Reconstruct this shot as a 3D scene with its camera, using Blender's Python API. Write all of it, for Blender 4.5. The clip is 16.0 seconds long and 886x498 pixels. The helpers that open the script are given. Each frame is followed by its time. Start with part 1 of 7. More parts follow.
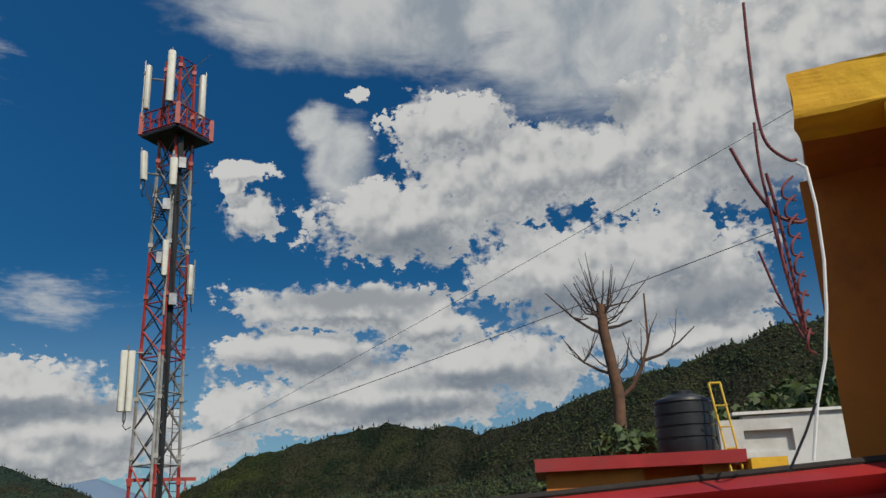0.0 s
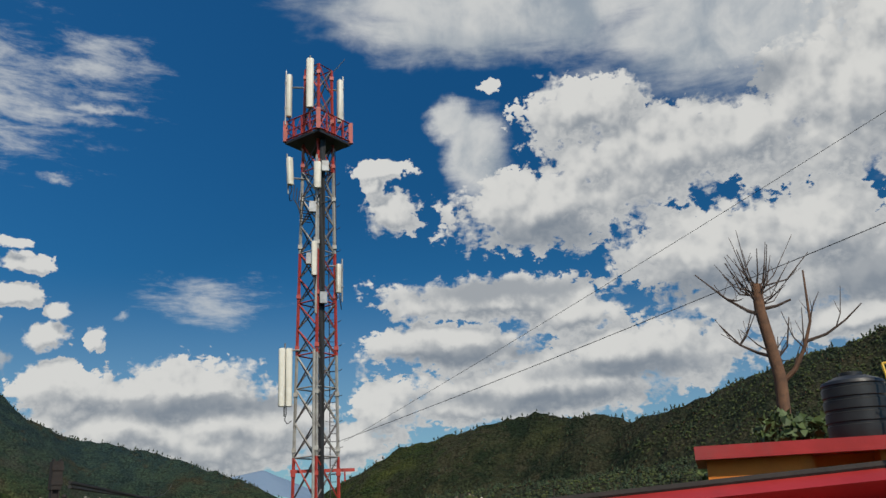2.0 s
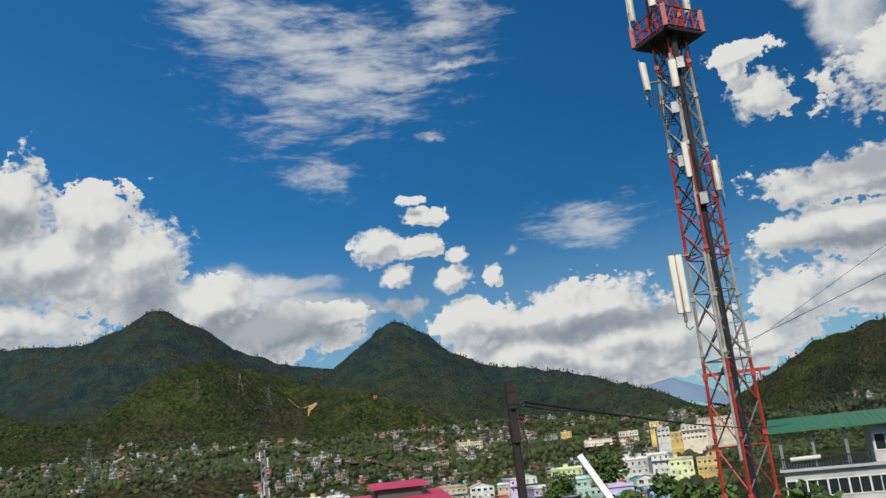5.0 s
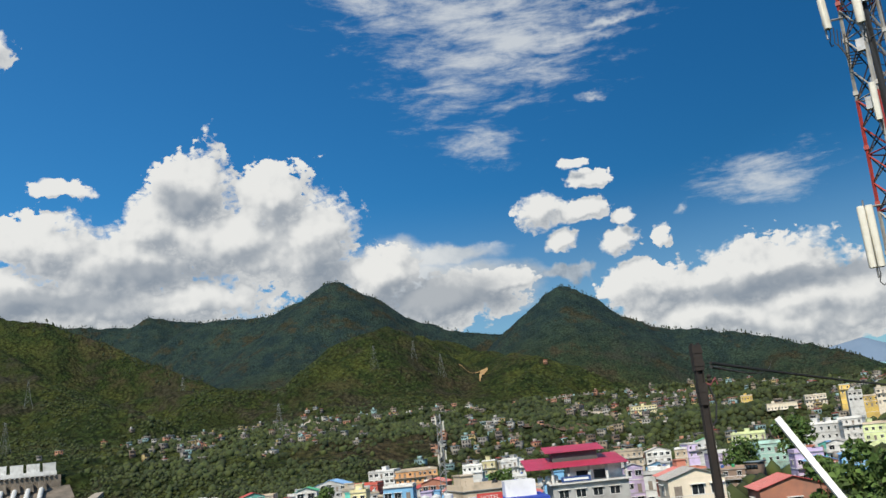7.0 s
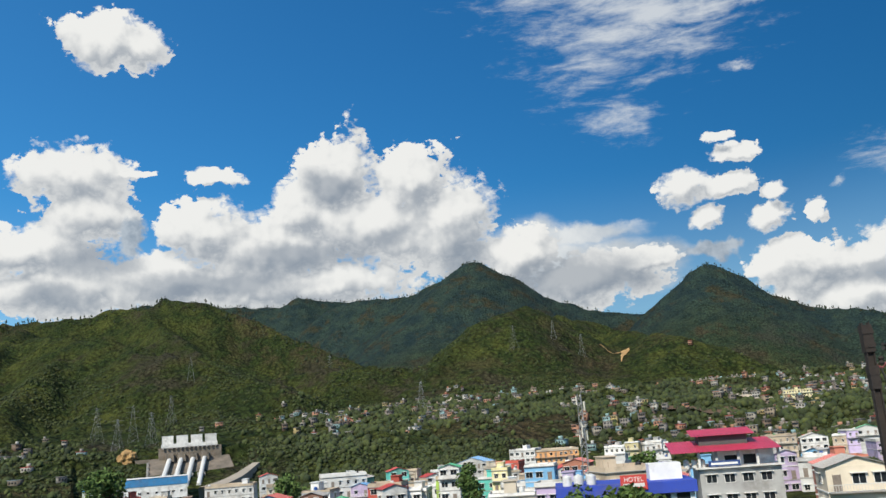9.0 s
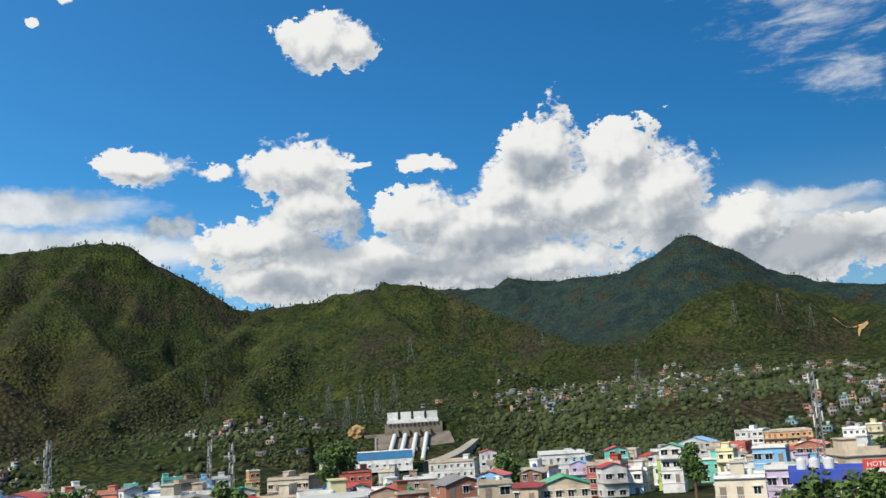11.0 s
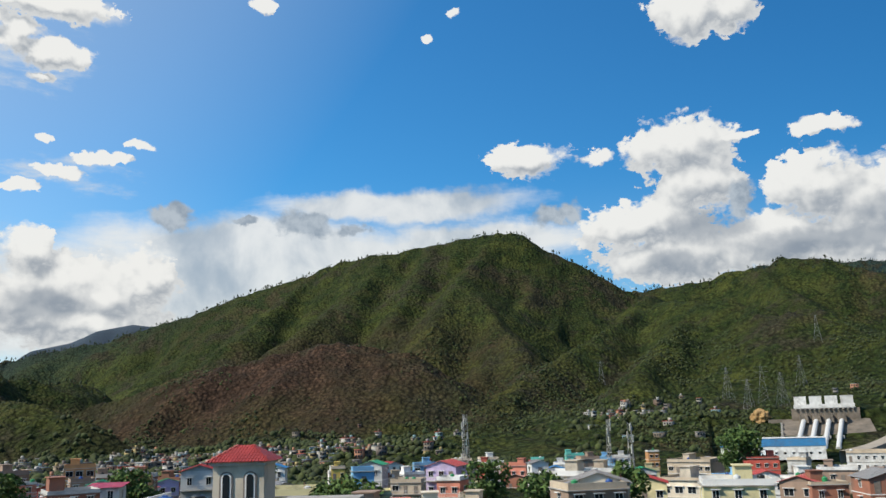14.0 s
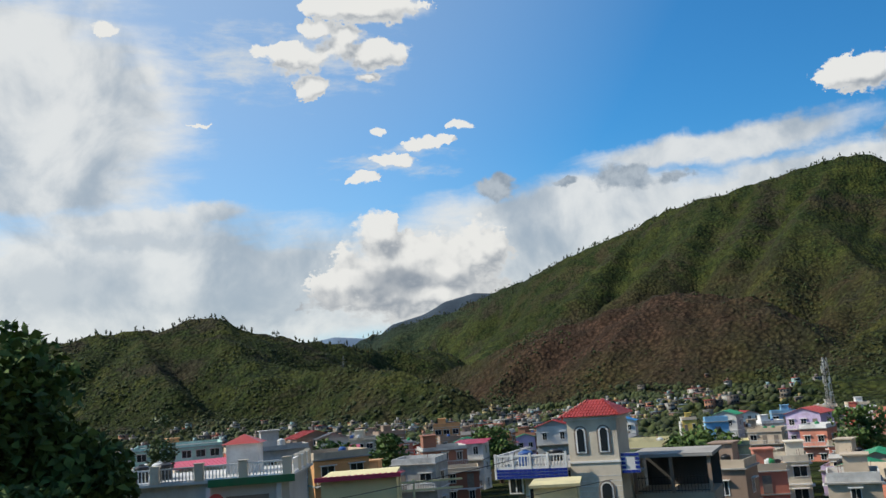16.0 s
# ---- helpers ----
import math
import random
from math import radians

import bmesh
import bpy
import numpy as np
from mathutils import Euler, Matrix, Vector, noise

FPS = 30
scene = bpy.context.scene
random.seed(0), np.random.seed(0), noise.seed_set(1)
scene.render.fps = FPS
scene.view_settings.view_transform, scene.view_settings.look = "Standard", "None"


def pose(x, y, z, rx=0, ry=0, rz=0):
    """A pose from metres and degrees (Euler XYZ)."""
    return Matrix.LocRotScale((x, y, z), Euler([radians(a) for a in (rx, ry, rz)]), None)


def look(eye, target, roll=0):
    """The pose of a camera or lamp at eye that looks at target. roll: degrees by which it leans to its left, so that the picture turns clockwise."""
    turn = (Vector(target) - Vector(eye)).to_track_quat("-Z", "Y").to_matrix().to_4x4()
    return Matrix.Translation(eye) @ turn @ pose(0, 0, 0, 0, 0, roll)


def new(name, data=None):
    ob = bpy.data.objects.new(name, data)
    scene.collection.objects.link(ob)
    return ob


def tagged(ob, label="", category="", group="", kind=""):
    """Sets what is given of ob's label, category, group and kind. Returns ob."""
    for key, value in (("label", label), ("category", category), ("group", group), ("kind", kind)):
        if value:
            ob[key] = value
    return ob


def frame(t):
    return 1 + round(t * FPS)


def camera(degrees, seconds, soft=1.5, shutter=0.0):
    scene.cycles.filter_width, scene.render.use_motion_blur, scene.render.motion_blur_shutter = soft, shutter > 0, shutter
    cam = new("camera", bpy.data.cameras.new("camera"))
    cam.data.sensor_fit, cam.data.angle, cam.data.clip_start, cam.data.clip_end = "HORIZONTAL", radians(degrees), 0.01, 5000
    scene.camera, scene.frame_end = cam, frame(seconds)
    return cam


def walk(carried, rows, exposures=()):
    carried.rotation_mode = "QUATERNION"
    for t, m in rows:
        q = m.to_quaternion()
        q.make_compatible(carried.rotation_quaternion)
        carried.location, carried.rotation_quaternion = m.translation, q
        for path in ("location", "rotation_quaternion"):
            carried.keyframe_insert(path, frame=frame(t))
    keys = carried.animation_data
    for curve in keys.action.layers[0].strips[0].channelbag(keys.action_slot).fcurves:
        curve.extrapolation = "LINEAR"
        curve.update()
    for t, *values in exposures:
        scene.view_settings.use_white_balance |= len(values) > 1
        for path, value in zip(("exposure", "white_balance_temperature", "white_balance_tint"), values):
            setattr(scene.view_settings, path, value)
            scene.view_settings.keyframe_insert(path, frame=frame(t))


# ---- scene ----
FOV = 55.62
EYE = 13.0      # the eye, over the street, on a flat roof
ARM = 0.3      # the camera swings round at arm's length
cam = camera(FOV, 16.0, soft=1.5)
# seconds, yaw, pitch, roll
TURNS = [
    (0.0, 0.80, 18.43, 2.40),
    (0.5, 1.94, 18.58, 2.17),
    (1.0, 3.95, 18.74, 1.65),
    (1.5, 6.70, 18.59, 1.72),
    (2.0, 10.77, 18.17, 2.30),
    (2.5, 15.19, 17.61, 3.27),
    (3.0, 20.62, 16.81, 4.29),
    (3.5, 25.30, 16.13, 4.86),
    (4.0, 30.15, 15.38, 5.26),
    (4.5, 33.92, 14.77, 5.39),
    (5.0, 37.88, 14.19, 5.66),
    (7.5, 51.54, 12.80, 5.02),
    (8.0, 53.73, 12.67, 4.61),
    (10.5, 68.96, 11.91, 3.66),
    (11.0, 73.10, 11.85, 3.50),
    (11.5, 76.78, 11.88, 3.34),
    (12.0, 81.07, 11.82, 2.96),
    (12.5, 84.83, 11.66, 2.56),
    (13.0, 89.31, 11.66, 2.10),
    (13.5, 93.69, 11.65, 1.70),
    (14.0, 99.14, 11.73, 1.54),
    (14.5, 104.36, 11.54, 1.51),
    (15.0, 110.70, 10.99, 1.77),
    (15.5, 116.17, 10.47, 2.64),
    (16.0, 121.97, 9.89, 4.31),
]


def standing(yaw, pitch, roll):
    a = radians(yaw)
    return pose(-ARM * math.sin(a), ARM * math.cos(a), EYE, 90 + pitch, roll, yaw)


EXPOSURES = [(0.0, -0.45), (2.0, -0.24), (5.0, -0.06), (8.0, 0.12), (12.0, 0.18), (14.0, 0.14), (16.0, 0.06)]
walk(cam, [(t, standing(y, p, r)) for t, y, p, r in TURNS], EXPOSURES)

# ---------------------------------------------------------------- sky and sun
SUN_AZ, SUN_EL = 211.0, 42.0     # degrees to the left of the first view, degrees up


def ray_of(az, el):
    a, e = radians(az), radians(el)
    return Vector((-math.sin(a) * math.cos(e), math.cos(a) * math.cos(e), math.sin(e)))


sun = new("sun", bpy.data.lights.new("sun", "SUN"))
sun.data.energy, sun.data.angle, sun.data.color = 4.5, radians(0.5), (1.0, 0.91, 0.76)
sun.matrix_world = look(ray_of(SUN_AZ, SUN_EL) * 300, (0, 0, 0))

# heaped clouds: bearing, height, half width, half height, in degrees
HEAPS_EAST = [(-1.1, 26.8, 4.4, 2.2), (-5.1, 23.2, 7.8, 3.2), (2.5, 20.5, 6.5, 2.9), (-11.7, 23.3, 5.5, 2.9), (-19.3, 24.1, 6.7, 5.0), (-8.5, 16.4, 5.6, 3.0), (-15.6, 16.8, 5.6, 2.7),
              (-18.5, 14.2, 3.3, 3.2), (-12.5, 13.5, 7.4, 2.0), (6.7, 14.6, 8.5, 1.5), (9.8, 11.6, 5.9, 1.6), (12.8, 11.6, 3.1, 1.3), (1.2, 13.5, 4.4, 1.6), (-2.6, 10.3, 7.3, 2.2),
              (3.7, 8.8, 9.1, 2.2), (7.5, 7.5, 5.8, 1.4), (-16.7, 11.3, 5.1, 1.4), (13.8, 20.4, 2.2, 1.5), (14.3, 23.6, 2.2, 0.7), (15.0, 22.5, 0.8, 0.6), (5.7, 29.0, 0.9, 0.5),
              (-27.4, 27.4, 9.6, 5.4)]
HEAPS_LOW = [(26.1, 9.1, 4.0, 1.8), (22.0, 6.6, 4.3, 1.8), (26.0, 5.4, 6.8, 2.2), (17.2, 5.3, 2.9, 1.4), (14.6, 7.1, 2.2, 2.2), (37.7, 16.4, 1.5, 0.6), (38.6, 17.4, 1.1, 0.3),
             (41.3, 14.7, 1.3, 1.1), (38.6, 14.4, 1.8, 0.7), (39.9, 12.7, 1.0, 0.7), (35.4, 13.7, 0.9, 0.5), (35.8, 12.2, 1.5, 0.9), (33.3, 11.9, 0.5, 0.8), (33.9, 8.6, 3.4, 1.6),
             (27.8, 8.5, 4.4, 2.0), (25.7, 6.7, 6.5, 1.8), (31.0, 6.7, 6.5, 1.4), (22.6, 6.4, 4.3, 2.2)]
HEAPS_NORTH = [(64.7, 17.8, 3.0, 3.0), (59.6, 16.9, 3.2, 2.7), (57.2, 14.1, 3.0, 3.6), (62.2, 14.3, 6.3, 3.2), (67.6, 15.4, 2.0, 2.2), (74.0, 14.1, 3.5, 1.8), (70.7, 12.7, 7.0, 2.5),
               (75.7, 10.9, 5.5, 2.0), (68.2, 10.4, 9.5, 1.8), (52.4, 11.6, 2.7, 2.2), (48.9, 9.4, 5.5, 1.8), (44.5, 10.3, 2.6, 1.0), (34.8, 8.9, 2.7, 1.5), (27.8, 8.8, 4.0, 2.0),
               (25.0, 8.9, 3.1, 1.5), (28.9, 6.1, 9.0, 1.8), (78.3, 25.8, 1.8, 1.4), (73.5, 17.6, 1.6, 0.5), (78.1, 17.8, 1.1, 0.2), (80.2, 25.9, 3.1, 1.6), (92.9, 17.5, 3.0, 1.0)]
HEAPS_WEST = [(87.8, 17.3, 1.1, 0.5), (82.1, 17.5, 3.4, 1.9), (81.2, 15.0, 2.7, 2.2), (84.8, 12.8, 4.0, 1.4), (82.6, 10.7, 5.1, 2.2), (73.5, 17.5, 1.4, 0.4), (78.3, 17.9, 1.2, 0.2),
              (74.2, 13.3, 2.6, 2.2), (125.6, 11.2, 1.6, 2.0), (123.9, 8.9, 4.0, 2.0), (120.6, 8.6, 3.3, 2.2), (125.1, 7.1, 5.4, 1.4), (118.4, 9.8, 1.5, 1.4), (125.6, 11.4, 1.5, 1.6),
              (127.0, 8.0, 2.7, 1.1), (124.2, 9.0, 4.0, 2.0), (118.9, 9.3, 1.8, 2.0), (122.4, 6.9, 6.1, 1.6)]
HEAPS_FLAKES = [(125.2, 23.2, 2.7, 0.8), (127.1, 24.2, 1.4, 1.0), (125.6, 21.8, 0.8, 0.3), (111.1, 27.6, 1.1, 0.5), (99.7, 25.9, 0.4, 0.3), (97.7, 27.5, 0.6, 0.3), (129.1, 24.8, 1.5, 0.5),
                (126.0, 23.5, 3.3, 0.6), (130.8, 23.0, 1.8, 0.7), (129.5, 21.3, 1.3, 0.9), (125.5, 21.9, 0.6, 0.2), (125.8, 26.1, 3.8, 0.8), (132.0, 23.6, 2.0, 0.5), (143.3, 24.5, 0.8, 0.4),
                (124.1, 16.3, 1.5, 0.4), (122.0, 17.2, 1.6, 0.4), (126.5, 15.1, 1.2, 0.4), (119.3, 18.0, 0.8, 0.2), (125.1, 17.9, 0.5, 0.3), (137.5, 18.8, 0.8, 0.1)]
# smooth sheets and soft banks
SHEETS = [(2.9, 34.0, 15.6, 3.4), (-14.4, 31.1, 12.6, 4.7), (-26.2, 27.0, 10.5, 6.5), (7.4, 24.3, 2.4, 2.9), (9.1, 26.9, 2.0, 1.4), (51.4, 11.5, 2.7, 2.3), (48.8, 10.4, 3.6, 1.8),
          (45.4, 10.2, 4.0, 1.7), (48.8, 12.5, 4.8, 0.8), (102.1, 14.8, 8.5, 1.0), (110.6, 11.8, 12.1, 2.2), (115.4, 9.9, 9.1, 2.9), (124.3, 25.8, 3.6, 0.8), (148.4, 22.0, 6.2, 3.9),
          (141.9, 21.5, 3.1, 0.9), (146.7, 17.8, 4.9, 1.3), (147.6, 14.3, 5.9, 1.4), (142.0, 12.2, 7.0, 1.5), (136.6, 13.2, 2.2, 0.8), (138.5, 9.6, 8.7, 2.9), (147.6, 8.7, 5.1, 2.9),
          (99.8, 14.8, 7.0, 1.1), (96.3, 12.3, 8.1, 1.4), (160.0, 14.0, 10.0, 5.0)]
# broad pale banks low over the western hills
BANKS = [(132.0, 7.5, 15.0, 4.5), (143.0, 8.0, 12.0, 5.0), (118.0, 8.5, 12.0, 4.0), (108.0, 10.5, 9.0, 3.2), (146.0, 19.0, 8.0, 7.0)]
# small dark clouds in the shade of others
SHADED = [(117.3, 13.7, 1.9, 1.1), (108.4, 13.6, 2.8, 1.2), (105.2, 13.2, 1.3, 0.7), (112.5, 13.5, 1.1, 0.4), (90.8, 13.9, 2.2, 1.0), (39.8, 10.5, 2.2, 0.8), (78.7, 13.7, 1.0, 1.6),
          (39.4, 10.5, 2.4, 1.0)]
# grey undersides of the heaps
BELLIES = [(2.6, 18.5, 4.9, 1.4), (-17.7, 13.7, 4.4, 1.8), (-8.3, 14.1, 6.7, 1.3), (5.9, 15.2, 8.2, 1.0), (9.0, 11.0, 6.2, 0.8), (-1.8, 9.6, 7.3, 0.9), (4.1, 7.7, 9.0, 0.8),
           (-11.7, 27.1, 4.8, 1.4), (-24.1, 19.9, 4.6, 2.9), (25.7, 8.1, 7.2, 0.6), (5.2, 31.4, 10.5, 1.3), (48.7, 9.7, 5.5, 1.6), (27.9, 7.6, 6.5, 0.9), (65.5, 17.0, 2.2, 1.4),
           (56.2, 10.9, 2.2, 2.2), (67.9, 12.3, 5.1, 1.1), (47.0, 9.0, 4.4, 0.9), (73.1, 10.6, 7.3, 0.9), (80.9, 12.1, 2.9, 1.4), (83.4, 9.9, 2.9, 0.9), (146.0, 8.4, 5.8, 2.2),
           (134.9, 6.9, 6.5, 1.4), (124.6, 7.8, 2.9, 1.1), (141.3, 11.2, 4.4, 0.7)]
# thin high streaks and broken flakes
WISPS = [(49.6, 29.9, 5.8, 2.5), (44.3, 28.0, 7.3, 3.2), (34.7, 29.1, 3.9, 2.2), (35.2, 25.6, 2.4, 0.6), (44.2, 19.4, 3.0, 1.3), (36.6, 22.1, 1.7, 0.3), (26.6, 14.6, 3.9, 1.6),
         (31.8, 13.6, 0.8, 0.3), (37.7, 25.6, 4.0, 0.9), (33.9, 26.6, 3.8, 0.4), (43.9, 19.2, 2.5, 1.0), (36.3, 21.9, 1.5, 0.3), (26.0, 14.6, 3.9, 1.8), (41.0, 26.5, 6.0, 4.2), (45.5, 25.0, 5.0, 4.0),
         (123.4, 16.7, 3.0, 0.6), (125.6, 15.4, 2.2, 0.4), (124.5, 15.9, 4.1, 0.9), (134.8, 22.8, 4.7, 2.2), (129.2, 22.8, 5.8, 2.2)]


def clouds_group(name, spots):
    """How far a place of the sky lies outside the nearest of the spots: 0 in a middle, 1 at a rim."""
    g = bpy.data.node_groups.new(name, "ShaderNodeTree")
    g.interface.new_socket("place", in_out="INPUT", socket_type="NodeSocketVector")
    g.interface.new_socket("far", in_out="OUTPUT", socket_type="NodeSocketFloat")
    start, end = g.nodes.new("NodeGroupInput"), g.nodes.new("NodeGroupOutput")
    last = None
    for az, el, wide, high in spots:
        scaled, size = g.nodes.new("ShaderNodeVectorMath"), g.nodes.new("ShaderNodeVectorMath")
        scaled.operation, size.operation = "MULTIPLY_ADD", "LENGTH"
        scaled.inputs[1].default_value = (1 / wide, 1 / high, 0)
        scaled.inputs[2].default_value = (-az / wide, -el / high, 0)
        g.links.new(start.outputs[0], scaled.inputs[0])
        g.links.new(scaled.outputs[0], size.inputs[0])
        if last is None:
            last = size.outputs["Value"]
        else:
            low = g.nodes.new("ShaderNodeMath")
            low.operation = "SMOOTH_MIN"
            low.inputs[2].default_value = 0.25
            g.links.new(last, low.inputs[0])
            g.links.new(size.outputs["Value"], low.inputs[1])
            last = low.outputs[0]
    g.links.new(last, end.inputs[0])
    return g


def build_world():
    world = bpy.data.worlds.new("world")
    scene.world = world
    world.use_nodes = True
    n, l = world.node_tree.nodes, world.node_tree.links
    n.clear()

    def math_node(op, a, b=None, c=None, clamp=False):
        m = n.new("ShaderNodeMath")
        m.operation, m.use_clamp = op, clamp
        for i, v in enumerate((a, b, c)):
            if v is None:
                continue
            if isinstance(v, (int, float)):
                m.inputs[i].default_value = v
            else:
                l.new(v, m.inputs[i])
        return m.outputs[0]

    def ramp01(v, low, high):
        m = n.new("ShaderNodeMapRange")
        m.interpolation_type = "SMOOTHSTEP"
        l.new(v, m.inputs[0])
        m.inputs[1].default_value, m.inputs[2].default_value = low, high
        return m.outputs[0]

    def mix(fac, a, b):
        m = n.new("ShaderNodeMix")
        m.data_type = "RGBA"
        l.new(fac, m.inputs[0]) if not isinstance(fac, float) else setattr(m.inputs[0], "default_value", fac)
        for v, s in ((a, m.inputs[6]), (b, m.inputs[7])):
            if isinstance(v, tuple):
                s.default_value = (*v, 1)
            else:
                l.new(v, s)
        return m.outputs[2]

    def noise_node(vec, scale, detail, rough, dist=0.0):
        t = n.new("ShaderNodeTexNoise")
        t.inputs["Scale"].default_value, t.inputs["Detail"].default_value = scale, detail
        t.inputs["Roughness"].default_value, t.inputs["Distortion"].default_value = rough, dist
        l.new(vec, t.inputs["Vector"])
        return t.outputs["Fac"]

    def shifted(vec, d, scale=(1, 1, 1)):
        t = n.new("ShaderNodeVectorMath")
        t.operation = "MULTIPLY_ADD"
        l.new(vec, t.inputs[0])
        t.inputs[1].default_value, t.inputs[2].default_value = scale, d
        return t.outputs[0]

    coord, parts = n.new("ShaderNodeTexCoord"), n.new("ShaderNodeSeparateXYZ")
    l.new(coord.outputs["Generated"], parts.inputs[0])
    west = math_node("MULTIPLY", parts.outputs[0], -1.0)
    az = math_node("MULTIPLY", math_node("ARCTAN2", west, parts.outputs[1]), 180 / math.pi)
    el = math_node("MULTIPLY", math_node("ARCSINE", parts.outputs[2]), 180 / math.pi)
    both = n.new("ShaderNodeCombineXYZ")
    l.new(az, both.inputs[0])
    l.new(el, both.inputs[1])
    place = both.outputs[0]

    heaps = clouds_group("heaps", HEAPS_EAST + HEAPS_LOW + HEAPS_NORTH + HEAPS_WEST + HEAPS_FLAKES)
    sheets, bellies = clouds_group("sheets", SHEETS + BANKS), clouds_group("bellies", BELLIES)
    thin, dim = clouds_group("wisps", WISPS), clouds_group("shaded", SHADED)

    def ask(group, vec):
        g = n.new("ShaderNodeGroup")
        g.node_tree = group
        l.new(vec, g.inputs[0])
        return g.outputs[0]

    def warped(vec, scale, much):
        t = n.new("ShaderNodeTexNoise")
        t.inputs["Scale"].default_value, t.inputs["Detail"].default_value, t.inputs["Roughness"].default_value = scale, 5, 0.6
        l.new(vec, t.inputs["Vector"])
        w = n.new("ShaderNodeVectorMath")
        w.operation = "MULTIPLY_ADD"
        l.new(t.outputs["Color"], w.inputs[0])
        w.inputs[1].default_value, w.inputs[2].default_value = (much, much * 0.8, 0), (-much / 2, -much * 0.4, 0)
        s = n.new("ShaderNodeVectorMath")
        l.new(vec, s.inputs[0])
        l.new(w.outputs[0], s.inputs[1])
        return s.outputs[0]

    def puffs(vec, scale, smooth, detail):
        """Rounded bulges that carry smaller bulges: 1 on a crown, 0 in a crease."""
        cell = n.new("ShaderNodeTexVoronoi")
        cell.voronoi_dimensions, cell.feature, cell.normalize = "2D", "SMOOTH_F1", True
        cell.inputs["Scale"].default_value, cell.inputs["Smoothness"].default_value = scale, smooth
        cell.inputs["Detail"].default_value, cell.inputs["Roughness"].default_value, cell.inputs["Lacunarity"].default_value = detail, 0.5, 2.1
        l.new(vec, cell.inputs["Vector"])
        return math_node("MULTIPLY_ADD", cell.outputs["Distance"], -1.0, 1.0)

    def body(vec):
        # heaps of rounded billows on the soft spots
        loose = warped(vec, 0.5, 0.5)
        d = math_node("MULTIPLY_ADD", ask(heaps, warped(warped(vec, 0.22, 2.2), 1.2, 0.9)), -1.0, 1.0)
        d = math_node("MULTIPLY_ADD", math_node("SUBTRACT", puffs(loose, 0.30, 0.35, 2.0), 0.62), 1.3, d)
        return math_node("MULTIPLY_ADD", math_node("SUBTRACT", puffs(loose, 0.95, 0.35, 1.0), 0.62), 0.42, d)

    bulk = body(place)
    slope = math_node("SUBTRACT", bulk, body(shifted(place, (0.45, 0.95, 0.0))))
    dens = math_node("MULTIPLY_ADD", math_node("SUBTRACT", noise_node(place, 0.9, 8.0, 0.62, 0.1), 0.5), 0.8, bulk)
    dens = math_node("MULTIPLY_ADD", math_node("SUBTRACT", noise_node(shifted(place, (3.0, 9.0, 0.0), (0.8, 1.2, 1.0)), 2.0, 6.0, 0.6, 0.3), 0.5), 1.0, dens)
    # crisp crowns, frayed rims elsewhere
    fray = ramp01(noise_node(place, 0.28, 3.0, 0.5), 0.42, 0.66)
    cover = math_node("SMOOTH_MIN", math_node("DIVIDE", math_node("ADD", dens, 0.02), math_node("MULTIPLY_ADD", fray, 0.36, 0.09), clamp=True), 1.0, 0.1)
    lit = ramp01(math_node("MULTIPLY_ADD", math_node("SUBTRACT", noise_node(place, 0.9, 9.0, 0.6), 0.5), 0.42, slope), -0.50, 0.46)
    belly = math_node("MULTIPLY_ADD", ask(bellies, warped(place, 0.3, 3.0)), -1.0, 1.25)
    belly = ramp01(math_node("MULTIPLY_ADD", math_node("SUBTRACT", noise_node(place, 0.4, 6.0, 0.6, 0.2), 0.5), 1.2, belly), 0.0, 0.9)
    thick = ramp01(dens, 0.1, 0.8)
    lit = math_node("MAXIMUM", lit, math_node("MULTIPLY_ADD", thick, -0.6, 0.6))
    lit = math_node("MULTIPLY_ADD", lit, 0.78, 0.22)
    lit = math_node("MULTIPLY", lit, math_node("MULTIPLY_ADD", belly, -0.64, 1.0))
    shade = mix(lit, (0.20, 0.245, 0.305), (0.78, 0.78, 0.755))
    # smooth sheets behind the heaps
    spread = math_node("MULTIPLY_ADD", ask(sheets, warped(warped(place, 0.2, 3.0), 0.9, 0.9)), -1.0, 1.0)
    drawn = n.new("ShaderNodeMapping")
    drawn.inputs["Scale"].default_value = (0.16, 0.6, 1)
    l.new(place, drawn.inputs["Vector"])
    layers = noise_node(drawn.outputs[0], 1.0, 8.0, 0.6, 0.3)
    spread = math_node("MULTIPLY_ADD", math_node("SUBTRACT", layers, 0.5), 0.9, spread)
    spread_cover = math_node("MULTIPLY", ramp01(spread, -0.28, 0.40), 0.92)
    pale = math_node("MULTIPLY", ramp01(noise_node(place, 0.16, 6.0, 0.55, 0.3), 0.30, 0.60), math_node("MULTIPLY_ADD", belly, -0.5, 1.0))
    sheet_shade = mix(pale, (0.36, 0.42, 0.48), (0.74, 0.75, 0.735))

    sky = n.new("ShaderNodeTexSky")
    sky.sky_type, sky.sun_disc = "NISHITA", False
    sky.sun_elevation, sky.sun_rotation = radians(SUN_EL), radians(-SUN_AZ)
    sky.air_density, sky.dust_density, sky.ozone_density, sky.altitude = 1.0, 0.6, 3.0, 900
    deep = n.new("ShaderNodeHueSaturation")
    deep.inputs["Saturation"].default_value, deep.inputs["Value"].default_value = SKY_SAT, SKY_VALUE
    l.new(sky.outputs[0], deep.inputs["Color"])

    # clearer and deeper away from the sun, paler towards it
    toward = n.new("ShaderNodeVectorMath")
    toward.operation = "DOT_PRODUCT"
    l.new(coord.outputs["Generated"], toward.inputs[0])
    toward.inputs[1].default_value = ray_of(178, SUN_EL)

